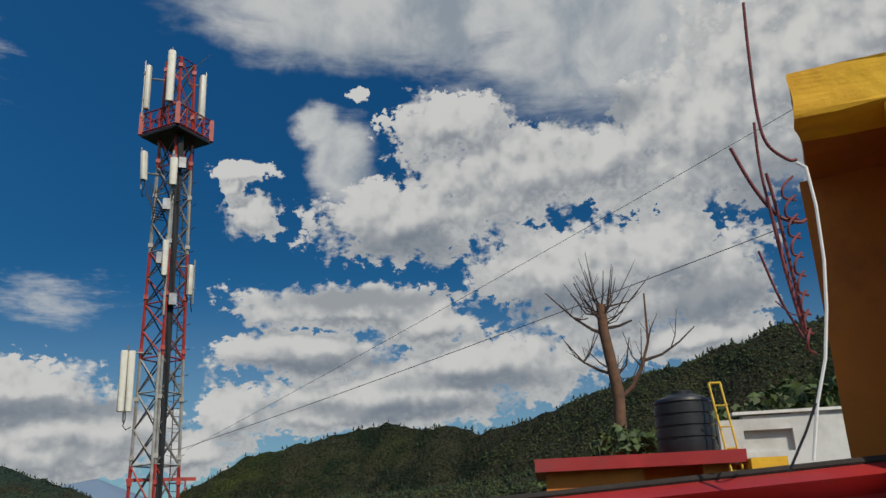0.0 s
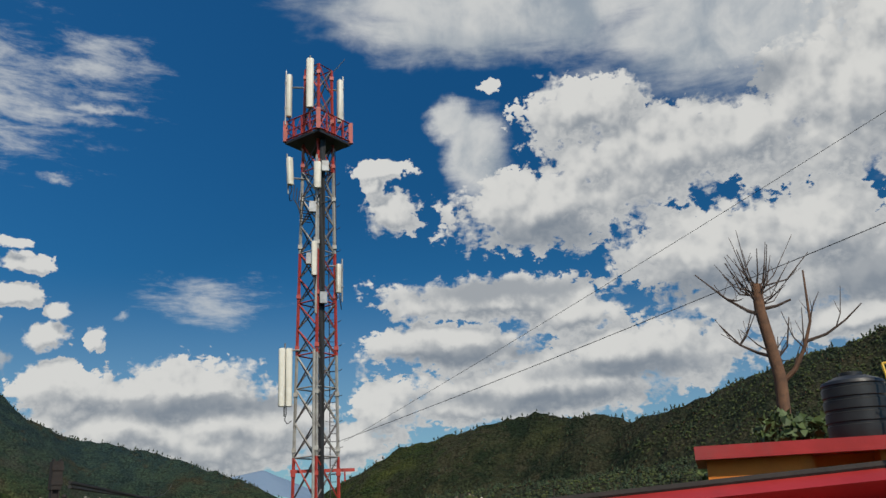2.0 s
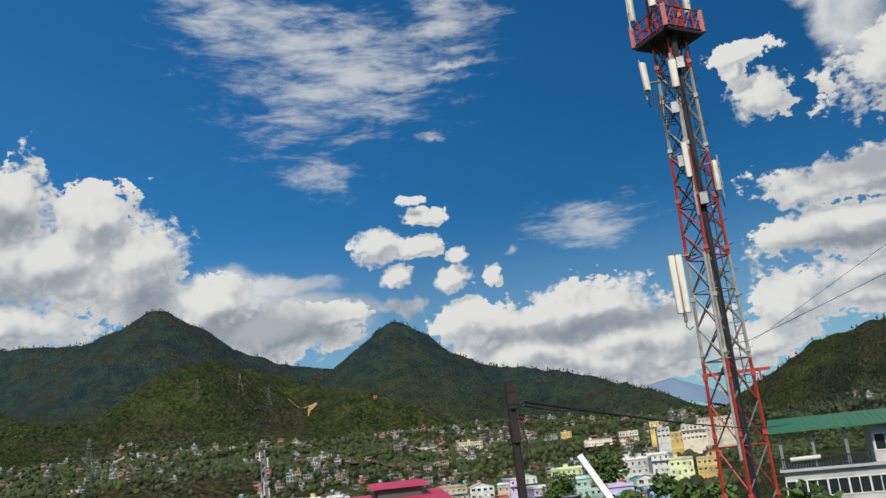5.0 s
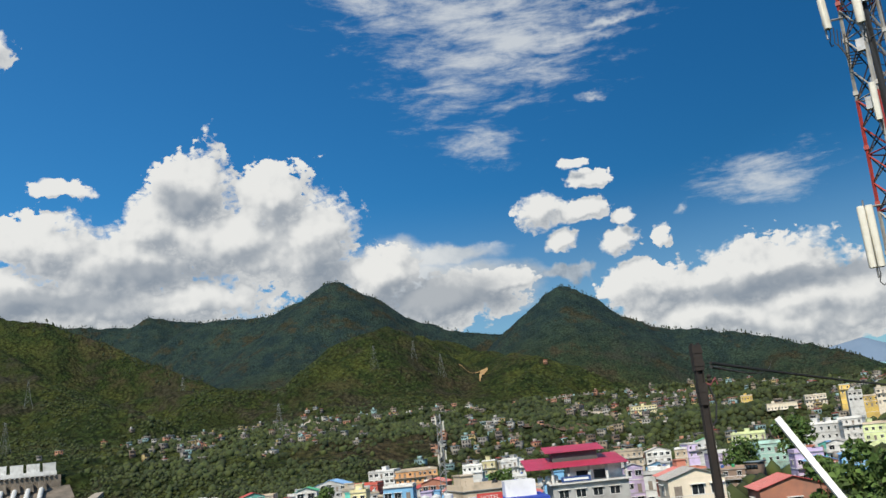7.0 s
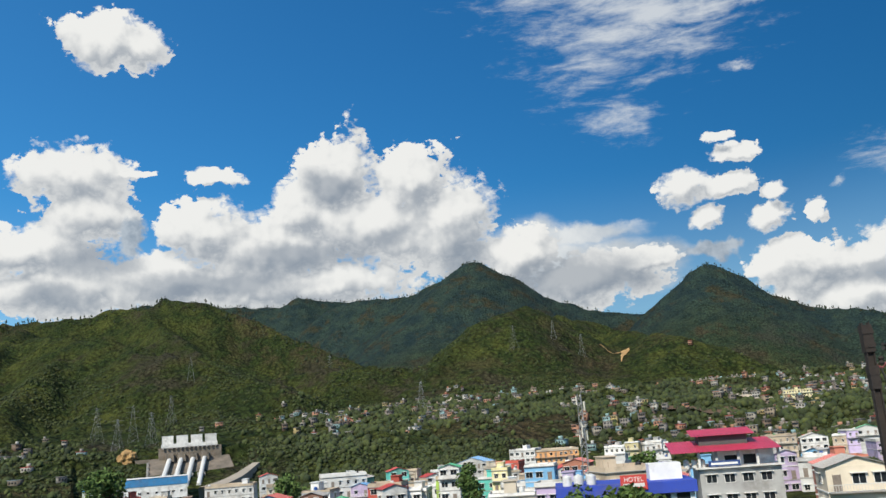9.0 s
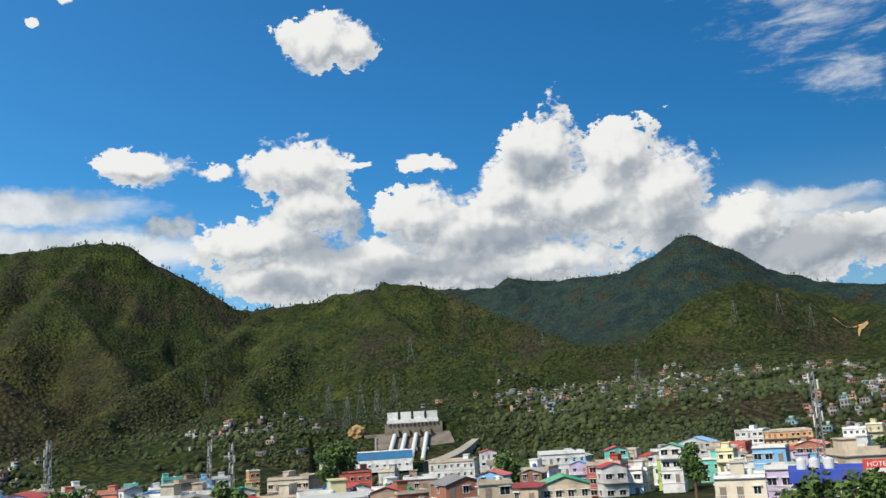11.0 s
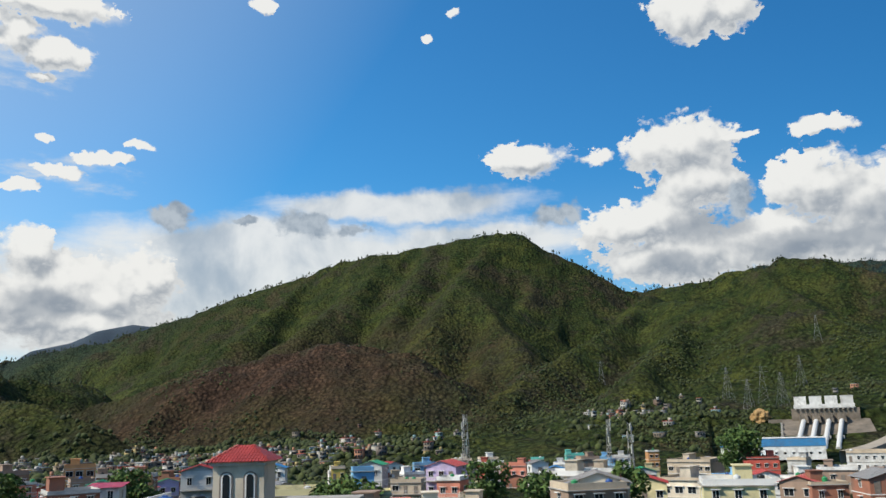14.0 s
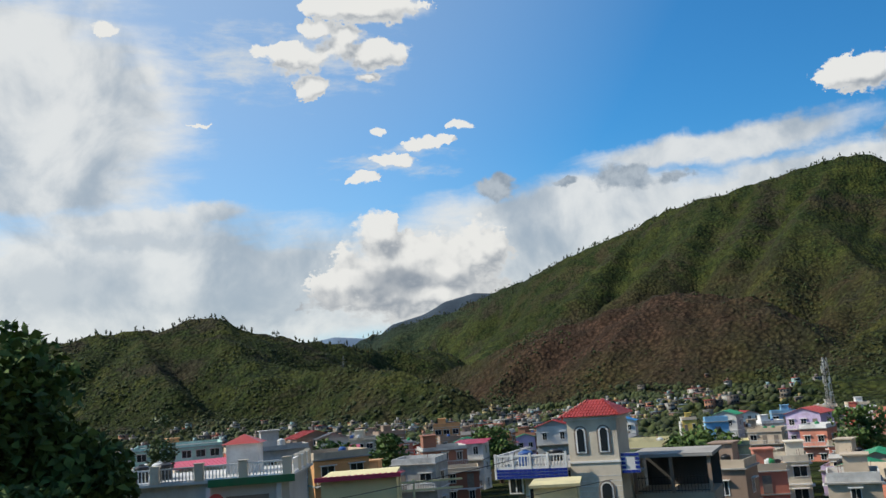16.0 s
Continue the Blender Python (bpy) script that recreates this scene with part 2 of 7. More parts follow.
    def span(v, a, b, c, d):
        m = n.new("ShaderNodeMapRange")
        l.new(v, m.inputs[0])
        m.inputs[1].default_value, m.inputs[2].default_value, m.inputs[3].default_value, m.inputs[4].default_value = a, b, c, d
        return m.outputs[0]

    glow = span(toward.outputs["Value"], -0.42, 0.6, SKY_VALUE * 0.46, SKY_VALUE * 1.24)
    l.new(glow, deep.inputs["Value"])
    l.new(span(toward.outputs["Value"], -0.4, 0.6, SKY_SAT * 1.06, SKY_SAT * 0.95), deep.inputs["Saturation"])
    clear = n.new("ShaderNodeMix")
    clear.data_type, clear.blend_type = "RGBA", "MULTIPLY"
    clear.inputs[0].default_value, clear.inputs[7].default_value = 1.0, SKY_TINT
    l.new(deep.outputs[0], clear.inputs[6])
    blue = clear.outputs[2]
    # streaks drawn out along the wind
    wind = n.new("ShaderNodeMapping")
    wind.inputs["Rotation"].default_value, wind.inputs["Scale"].default_value = (0, 0, radians(-24)), (0.24, 0.9, 1)
    l.new(place, wind.inputs["Vector"])
    streak = noise_node(wind.outputs[0], 1.0, 10.0, 0.68, 0.25)
    flake = math_node("MULTIPLY_ADD", ask(thin, warped(place, 0.3, 4.0)), -0.62, 0.62)
    film = ramp01(math_node("MULTIPLY_ADD", math_node("SUBTRACT", streak, 0.5), 2.2, flake), -0.12, 0.85)
    veil = mix(math_node("MULTIPLY", film, 0.85), blue, (0.62, 0.65, 0.67))
    # pale haze low over the valley
    low = math_node("MULTIPLY", ramp01(el, 17.0, 3.0), 0.42)
    veil = mix(low, veil, (0.42, 0.55, 0.66))
    # a bright thin veil round the sun's side
    veil = mix(span(toward.outputs["Value"], 0.45, 0.95, 0.0, 0.6), veil, (0.60, 0.66, 0.70))
    whole = mix(spread_cover, veil, sheet_shade)
    whole = mix(cover, whole, shade)
    grey = math_node("MULTIPLY_ADD", ask(dim, warped(place, 0.5, 2.4)), -1.0, 1.0)
    grey = math_node("MULTIPLY_ADD", math_node("SUBTRACT", noise_node(place, 0.5, 8.0, 0.6, 0.2), 0.5), 1.6, grey)
    whole = mix(ramp01(grey, 0.1, 0.5), whole, mix(ramp01(noise_node(place, 0.7, 5.0, 0.6), 0.35, 0.65), (0.26, 0.32, 0.39), (0.42, 0.48, 0.54)))
    bg, out = n.new("ShaderNodeBackground"), n.new("ShaderNodeOutputWorld")
    bg.inputs[1].default_value = 1.0
    l.new(whole, bg.inputs[0])
    l.new(bg.outputs[0], out.inputs[0])


SKY_SAT, SKY_VALUE, SKY_TINT = 1.25, 0.140, (0.50, 0.98, 1.05, 1)
build_world()

# ---------------------------------------------------------------- materials
def principled(name):
    m = bpy.data.materials.new(name)
    m.use_nodes = True
    return m, m.node_tree.nodes, m.node_tree.links, m.node_tree.nodes["Principled BSDF"]


def mat(name, a, b=None, scale=1.0, rough=0.8, metal=0.0, bump=0.0, fine=None, vary=0.0, stain=None, stain_amount=0.0, island=False):
    """A surface of two tones mottled at size `scale` (per metre), with fine grain, random variation per piece and stains."""
    m, n, l, bsdf = principled(name)
    b = b or tuple(c * 0.8 for c in a)
    pos = n.new("ShaderNodeNewGeometry")
    tex = n.new("ShaderNodeTexNoise")
    tex.inputs["Scale"].default_value, tex.inputs["Detail"].default_value, tex.inputs["Roughness"].default_value = scale, 6, 0.65
    l.new(pos.outputs["Position"], tex.inputs["Vector"])
    spread = n.new("ShaderNodeMapRange")
    spread.inputs[1].default_value, spread.inputs[2].default_value = 0.35, 0.65
    l.new(tex.outputs["Fac"], spread.inputs[0])
    mix = n.new("ShaderNodeMix")
    mix.data_type = "RGBA"
    mix.inputs[6].default_value, mix.inputs[7].default_value = (*a, 1), (*b, 1)
    l.new(spread.outputs[0], mix.inputs[0])
    colour = mix.outputs[2]
    grain = n.new("ShaderNodeTexNoise")
    grain.inputs["Scale"].default_value, grain.inputs["Detail"].default_value = fine or scale * 9, 5
    l.new(pos.outputs["Position"], grain.inputs["Vector"])
    if stain:
        st = n.new("ShaderNodeTexNoise")
        st.inputs["Scale"].default_value, st.inputs["Detail"].default_value, st.inputs["Roughness"].default_value = scale * 0.45, 8, 0.7
        l.new(pos.outputs["Position"], st.inputs["Vector"])
        lim = n.new("ShaderNodeMapRange")
        lim.inputs[1].default_value, lim.inputs[2].default_value, lim.inputs[4].default_value = 0.5, 0.72, stain_amount
        l.new(st.outputs["Fac"], lim.inputs[0])
        over = n.new("ShaderNodeMix")
        over.data_type = "RGBA"
        over.inputs[7].default_value = (*stain, 1)
        l.new(lim.outputs[0], over.inputs[0])
        l.new(colour, over.inputs[6])
        colour = over.outputs[2]
    if vary:
        hs = n.new("ShaderNodeHueSaturation")
        rnd = pos.outputs["Random Per Island"] if island else n.new("ShaderNodeObjectInfo").outputs["Random"]
        rng = n.new("ShaderNodeMapRange")
        rng.inputs[3].default_value, rng.inputs[4].default_value = 1 - vary, 1 + vary
        l.new(rnd, rng.inputs[0])
        l.new(rng.outputs[0], hs.inputs["Value"])
        l.new(colour, hs.inputs["Color"])
        colour = hs.outputs[0]
    l.new(colour, bsdf.inputs["Base Color"])
    bsdf.inputs["Roughness"].default_value, bsdf.inputs["Metallic"].default_value = rough, metal
    if bump:
        bp = n.new("ShaderNodeBump")
        bp.inputs["Strength"].default_value, bp.inputs["Distance"].default_value = 0.6, bump
        l.new(grain.outputs["Fac"], bp.inputs["Height"])
        l.new(bp.outputs[0], bsdf.inputs["Normal"])
    return m


def glass_mat():
    m, n, l, bsdf = principled("window_glass")
    bsdf.inputs["Base Color"].default_value = (0.02, 0.025, 0.03, 1)
    bsdf.inputs["Roughness"].default_value = 0.08
    return m


def island_paint(name, tones, rough=0.85):
    """Each joined piece takes one of the tones."""
    m, n, l, bsdf = principled(name)
    geo, ramp = n.new("ShaderNodeNewGeometry"), n.new("ShaderNodeValToRGB")
    ramp.color_ramp.interpolation = "CONSTANT"
    while len(ramp.color_ramp.elements) < len(tones):
        ramp.color_ramp.elements.new(0.5)
    for i, (e, c) in enumerate(zip(ramp.color_ramp.elements, tones)):
        e.position, e.color = i / len(tones), (*c, 1)
    l.new(geo.outputs["Random Per Island"], ramp.inputs[0])
    dirt = n.new("ShaderNodeTexNoise")
    dirt.inputs["Scale"].default_value, dirt.inputs["Detail"].default_value = 0.5, 6
    l.new(geo.outputs["Position"], dirt.inputs["Vector"])
    lim = n.new("ShaderNodeMapRange")
    lim.inputs[1].default_value, lim.inputs[2].default_value, lim.inputs[3].default_value, lim.inputs[4].default_value = 0.35, 0.7, 1.0, 0.6
    l.new(dirt.outputs["Fac"], lim.inputs[0])
    hs = n.new("ShaderNodeHueSaturation")
    l.new(lim.outputs[0], hs.inputs["Value"])
    l.new(ramp.outputs[0], hs.inputs["Color"])
    l.new(hs.outputs[0], bsdf.inputs["Base Color"])
    bsdf.inputs["Roughness"].default_value = rough
    return m


def hillside_mat():
    """Grass, scrub, bare earth and a burnt hill, by place."""
    m, n, l, bsdf = principled("hillside")
    pos = n.new("ShaderNodeNewGeometry")

    def noise_at(scale, detail, rough):
        t = n.new("ShaderNodeTexNoise")
        t.inputs["Scale"].default_value, t.inputs["Detail"].default_value, t.inputs["Roughness"].default_value = scale, detail, rough
        l.new(pos.outputs["Position"], t.inputs["Vector"])
        return t.outputs["Fac"]

    def span(v, a, b, c=0.0, d=1.0):
        r = n.new("ShaderNodeMapRange")
        r.inputs[1].default_value, r.inputs[2].default_value, r.inputs[3].default_value, r.inputs[4].default_value = a, b, c, d
        l.new(v, r.inputs[0])
        return r.outputs[0]

    def mix(fac, a, b):
        x = n.new("ShaderNodeMix")
        x.data_type = "RGBA"
        l.new(fac, x.inputs[0])
        for v, s in ((a, x.inputs[6]), (b, x.inputs[7])):
            if isinstance(v, tuple):
                s.default_value = (*v, 1)
            else:
                l.new(v, s)
        return x.outputs[2]

    def near(centre, radius, low=0.55, high=1.0):
        d, le = n.new("ShaderNodeVectorMath"), n.new("ShaderNodeVectorMath")
        d.operation, le.operation = "MULTIPLY_ADD", "LENGTH"
        d.inputs[1].default_value = (1 / radius, 1 / radius, 0)
        d.inputs[2].default_value = (-centre[0] / radius, -centre[1] / radius, 0)
        l.new(pos.outputs["Position"], d.inputs[0])
        l.new(d.outputs[0], le.inputs[0])
        rough = n.new("ShaderNodeMath")
        rough.operation = "MULTIPLY_ADD"
        l.new(noise_at(0.006, 6, 0.65), rough.inputs[0])
        rough.inputs[1].default_value = 1.1
        l.new(le.outputs["Value"], rough.inputs[2])
        return span(rough.outputs[0], high + 0.5, low + 0.5)

    grass = mix(span(noise_at(0.006, 5, 0.6), 0.38, 0.62), (0.034, 0.043, 0.012), (0.070, 0.080, 0.019))
    grass = mix(span(noise_at(0.004, 4, 0.6), 0.52, 0.66), grass, (0.062, 0.050, 0.026))
    scrub = mix(span(noise_at(0.1, 5, 0.7), 0.35, 0.65), (0.012, 0.022, 0.008), (0.042, 0.060, 0.015))
    cover = mix(span(noise_at(0.022, 8, 0.72), 0.43, 0.56), grass, scrub)
    burnt = mix(span(noise_at(0.03, 8, 0.7), 0.35, 0.65), (0.032, 0.022, 0.015), (0.090, 0.052, 0.033))
    cover = mix(near((-1210, -430), 400, 0.25, 1.2), cover, burnt)
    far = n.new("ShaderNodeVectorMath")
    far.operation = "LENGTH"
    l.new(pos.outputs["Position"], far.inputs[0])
    # beyond 2 km, distance haze and cloud shade are put into the woods' colour
    hazed_woods = mix(span(noise_at(0.02, 8, 0.7), 0.4, 0.6), (0.016, 0.032, 0.034), (0.034, 0.056, 0.042))
    cover = mix(span(far.outputs["Value"], 2150, 2550), cover, hazed_woods)
    cover = mix(near((200, 1300), 900), cover, mix(span(noise_at(0.012, 8, 0.7), 0.4, 0.62), (0.013, 0.022, 0.011), (0.044, 0.042, 0.024)))
    bare = mix(span(noise_at(0.05, 6, 0.7), 0.4, 0.6), (0.030, 0.030, 0.016), (0.058, 0.052, 0.030))
    cover = mix(span(noise_at(0.0085, 9, 0.75), 0.53, 0.61), cover, bare)
    # tree crowns, close together; lit tops and shaded gaps put into the colour
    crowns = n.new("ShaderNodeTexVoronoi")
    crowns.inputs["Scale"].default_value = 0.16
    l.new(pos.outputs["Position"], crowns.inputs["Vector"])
    crown_shading = n.new("ShaderNodeHueSaturation")
    l.new(span(crowns.outputs["Distance"], 0.15, 0.75, 1.45, 0.5), crown_shading.inputs["Value"])
    l.new(cover, crown_shading.inputs["Color"])
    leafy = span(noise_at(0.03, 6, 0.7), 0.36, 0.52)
    cover = mix(leafy, cover, crown_shading.outputs[0])
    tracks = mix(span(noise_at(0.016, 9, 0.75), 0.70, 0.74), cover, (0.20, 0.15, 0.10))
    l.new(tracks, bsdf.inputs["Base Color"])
    bsdf.inputs["Roughness"].default_value = 0.95
    bsdf.inputs["Specular IOR Level"].default_value = 0.1
    b1, b2 = n.new("ShaderNodeBump"), n.new("ShaderNodeBump")
    b1.inputs["Strength"].default_value, b1.inputs["Distance"].default_value = 1.0, 12.0
    b2.inputs["Strength"].default_value, b2.inputs["Distance"].default_value = 0.9, 5.0
    l.new(noise_at(0.02, 8, 0.7), b1.inputs["Height"])
    l.new(noise_at(0.11, 6, 0.7), b2.inputs["Height"])
    l.new(b1.outputs[0], b2.inputs["Normal"])
    b3 = n.new("ShaderNodeBump")
    b3.invert = True
    b3.inputs["Strength"].default_value, b3.inputs["Distance"].default_value = 0.9, 5.0
    l.new(crowns.outputs["Distance"], b3.inputs["Height"])
    l.new(b2.outputs[0], b3.inputs["Normal"])
    l.new(b3.outputs[0], bsdf.inputs["Normal"])
    return m


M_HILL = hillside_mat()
M_LEAF = mat("scrub_leaves", (0.016, 0.029, 0.007), (0.054, 0.066, 0.014), 0.08, 0.9, bump=0.0, vary=0.4, island=True)
M_PINE = mat("pine_needles", (0.018, 0.033, 0.015), (0.038, 0.055, 0.021), 0.2, 0.9, vary=0.35, island=True)
# distance haze is put into the blue base colour of both far slopes
M_BLUE_DARK = mat("far_wooded_slopes_hazed", (0.020, 0.036, 0.055), (0.034, 0.052, 0.075), 0.01, 1.0, bump=6.0, fine=0.08)
M_BLUE = mat("far_slopes_hazed", (0.13, 0.19, 0.27), (0.16, 0.22, 0.30), 0.004, 1.0)
M_RED = mat("red_steel_paint", (0.42, 0.045, 0.03), (0.30, 0.03, 0.02), 3.0, 0.5, bump=0.002, stain=(0.12, 0.05, 0.03), stain_amount=0.5)
M_WHITE_STEEL = mat("white_steel_paint", (0.40, 0.385, 0.35), (0.25, 0.235, 0.21), 3.0, 0.5, stain=(0.15, 0.11, 0.08), stain_amount=0.5)
M_GLASS = glass_mat()
WALLS = {
    "white": ((0.74, 0.73, 0.70), (0.62, 0.61, 0.58)), "grey": ((0.52, 0.52, 0.50), (0.42, 0.42, 0.41)), "beige": ((0.56, 0.46, 0.34), (0.46, 0.37, 0.27)),
    "beige_pale": ((0.66, 0.58, 0.46), (0.56, 0.49, 0.38)), "yellow": ((0.68, 0.48, 0.12), (0.60, 0.40, 0.10)), "yellow_pale": ((0.72, 0.64, 0.36), (0.62, 0.55, 0.30)),
    "lime": ((0.42, 0.62, 0.12), (0.36, 0.54, 0.10)), "lime_pale": ((0.62, 0.68, 0.36), (0.54, 0.60, 0.30)), "mint": ((0.45, 0.68, 0.60), (0.38, 0.60, 0.52)),
    "teal": ((0.12, 0.50, 0.42), (0.10, 0.42, 0.36)), "blue": ((0.03, 0.07, 0.42), (0.03, 0.06, 0.34)), "blue_pale": ((0.22, 0.47, 0.72), (0.18, 0.40, 0.62)),
    "lavender": ((0.56, 0.46, 0.66), (0.50, 0.40, 0.58)), "coral": ((0.66, 0.24, 0.16), (0.56, 0.20, 0.13)), "orange": ((0.62, 0.33, 0.14), (0.54, 0.27, 0.11)),
    "red": ((0.48, 0.09, 0.06), (0.40, 0.07, 0.05)), "brick": ((0.36, 0.15, 0.09), (0.28, 0.12, 0.08)), "brown": ((0.33, 0.23, 0.17), (0.26, 0.18, 0.13)),
    "dark": ((0.10, 0.10, 0.10), (0.07, 0.07, 0.07)),
}
M_WALL = {k: mat(k + "_plaster", a, b, 0.35, 0.85, bump=0.01, fine=6.0, vary=0.22, stain=(0.13, 0.11, 0.09), stain_amount=0.75) for k, (a, b) in WALLS.items()}
ROOFS = {"green": (0.03, 0.30, 0.15), "blue_roof": (0.06, 0.26, 0.52), "pink": (0.55, 0.045, 0.10), "red_roof": (0.45, 0.06, 0.05), "grey_roof": (0.28, 0.27, 0.26), "green_dark": (0.025, 0.16, 0.06)}
M_ROOF = {k: mat(k + "_sheet", c, tuple(v * 0.75 for v in c), 0.6, 0.45, bump=0.004, fine=5, stain=(0.18, 0.10, 0.07), stain_amount=0.3) for k, c in ROOFS.items()}
M_CONCRETE = mat("bare_concrete", (0.38, 0.36, 0.33), (0.26, 0.25, 0.23), 0.4, 0.9, bump=0.02, fine=8, stain=(0.10, 0.10, 0.09), stain_amount=0.6)
M_TRIM = mat("window_frame_paint", (0.24, 0.20, 0.16), (0.16, 0.13, 0.11), 2.0, 0.6)
M_WHITE_TRIM = mat("white_trim_paint", (0.75, 0.74, 0.71), (0.66, 0.65, 0.62), 2.0, 0.6)
M_TANK = mat("black_tank_plastic", (0.013, 0.013, 0.014), (0.022, 0.022, 0.022), 2.0, 0.42, bump=0.003, stain=(0.07, 0.06, 0.05), stain_amount=0.35)
M_TANK_W = mat("white_tank_plastic", (0.66, 0.66, 0.64), (0.55, 0.55, 0.52), 2.0, 0.45)
M_TANK_G = mat("green_tank_plastic", (0.03, 0.28, 0.10), None, 2.0, 0.45)
M_TANK_B = mat("blue_tank_plastic", (0.03, 0.10, 0.32), None, 2.0, 0.45)
M_BARK = mat("grey_brown_bark", (0.17, 0.085, 0.045), (0.085, 0.045, 0.028), 6.0, 0.9, bump=0.02, fine=40)
M_TWIG = mat("dry_twigs", (0.085, 0.055, 0.04), (0.05, 0.035, 0.03), 6.0, 0.9)
M_TREE = mat("tree_leaves", (0.042, 0.086, 0.018), (0.095, 0.150, 0.030), 0.5, 0.85, vary=0.45, island=True)
M_TREE_PALE = mat("pale_tree_leaves", (0.045, 0.075, 0.02), (0.085, 0.11, 0.03), 0.5, 0.65, vary=0.4, island=True)
M_RUST = mat("rusty_bar", (0.20, 0.045, 0.05), (0.11, 0.03, 0.03), 8.0, 0.7, bump=0.002)
M_ORANGE = mat("orange_wall_paint", (0.62, 0.19, 0.018), (0.52, 0.15, 0.014), 1.5, 0.75, bump=0.004, fine=30, stain=(0.12, 0.03, 0.01), stain_amount=0.5)
M_CAP = mat("yellow_chipped_paint", (0.82, 0.46, 0.018), (0.70, 0.35, 0.012), 3.0, 0.7, bump=0.012, fine=14, stain=(0.30, 0.14, 0.05), stain_amount=0.5)
M_SHEET = mat("red_roof_sheet_paint", (0.40, 0.030, 0.028), (0.30, 0.022, 0.020), 2.0, 0.38, bump=0.003, fine=20, stain=(0.22, 0.08, 0.07), stain_amount=0.5)
M_BLACK = mat("black_cable", (0.015, 0.015, 0.016), None, 3.0, 0.6)
M_STEEL = mat("galvanised_steel", (0.30, 0.31, 0.32), (0.20, 0.20, 0.20), 3.0, 0.5, metal=0.6)
# shade on the tower's braces and ladder put into a dark, rust-stained steel
M_SHADED_STEEL = mat("shaded_weathered_steel", (0.055, 0.05, 0.052), (0.03, 0.03, 0.035), 4.0, 0.55, stain=(0.16, 0.06, 0.04), stain_amount=0.4)
M_PANEL = mat("antenna_shell", (0.70, 0.67, 0.58), (0.60, 0.57, 0.48), 2.0, 0.5, stain=(0.3, 0.26, 0.2), stain_amount=0.4)
M_STONE = mat("stone_masonry", (0.22, 0.18, 0.14), (0.11, 0.095, 0.075), 0.12, 0.95, bump=0.6, fine=0.6)
M_SCAR = mat("bare_yellow_earth", (0.42, 0.27, 0.11), (0.28, 0.17, 0.07), 0.05, 0.95, bump=0.8, fine=0.3)
M_EARTH = mat("brown_earth_bank", (0.13, 0.075, 0.042), (0.07, 0.05, 0.028), 0.06, 0.95, bump=0.8, fine=0.4)
M_ROAD = mat("pale_track", (0.40, 0.34, 0.27), (0.30, 0.26, 0.21), 0.05, 0.95)
M_BRIGHT = mat("yellow_ladder_paint", (0.70, 0.42, 0.02), None, 3.0, 0.5)
M_POLE = mat("weathered_pole", (0.030, 0.022, 0.018), (0.016, 0.013, 0.011), 10.0, 0.85, bump=0.006, fine=60)
M_BLUE_TILE = mat("blue_glazed_tile", (0.025, 0.045, 0.26), (0.02, 0.035, 0.20), 3.0, 0.25)
M_SIGN_RED = mat("red_sign_board", (0.55, 0.06, 0.05), None, 2.0, 0.5)
M_SIGN_BLUE = mat("blue_sign_board", (0.03, 0.07, 0.22), None, 2.0, 0.5)
M_VILLAGE = island_paint("village_plaster", [(0.40, 0.38, 0.34), (0.30, 0.24, 0.17), (0.50, 0.48, 0.44), (0.22, 0.18, 0.14), (0.40, 0.31, 0.14), (0.16, 0.11, 0.08), (0.32, 0.29, 0.24), (0.28, 0.42, 0.42), (0.42, 0.21, 0.13), (0.26, 0.24, 0.22), (0.20, 0.17, 0.15)])
M_VILLAGE_ROOF = island_paint("village_roofs", [(0.30, 0.28, 0.26), (0.42, 0.40, 0.37), (0.22, 0.20, 0.19), (0.45, 0.10, 0.08), (0.20, 0.26, 0.30), (0.36, 0.30, 0.25)])

# ---------------------------------------------------------------- the valley and its mountains
def at(az, d, z=0.0):
    a = radians(az)
    return Vector((-d * math.sin(a), d * math.cos(a), z))


def lattice(ix, iy, seed):
    h = (ix * 374761393 + iy * 668265263 + seed * 1442695041) & 0x7FFFFFFF
    h = ((h ^ (h >> 13)) * 1274126177) & 0x7FFFFFFF
    return ((h ^ (h >> 16)) & 0xFFFF) / 65535.0


def value_noise(x, y, seed=0):
    ix, iy = np.floor(x).astype(np.int64), np.floor(y).astype(np.int64)
    fx, fy = x - ix, y - iy
    fx, fy = fx * fx * (3 - 2 * fx), fy * fy * (3 - 2 * fy)
    a = lattice(ix, iy, seed) * (1 - fx) + lattice(ix + 1, iy, seed) * fx
    b = lattice(ix, iy + 1, seed) * (1 - fx) + lattice(ix + 1, iy + 1, seed) * fx
    return a * (1 - fy) + b * fy


def fbm(x, y, octaves=5, seed=0, sharp=False):
    total, amp, size = 0.0, 0.5, 0.0
    for i in range(octaves):
        v = value_noise(x, y, seed + i)
        if sharp:
            v = 1 - np.abs(2 * v - 1)
        total, size = total + amp * v, size + amp
        x, y, amp = x * 2.03 + 17.1, y * 2.03 - 9.7, amp * 0.5
    return total / size


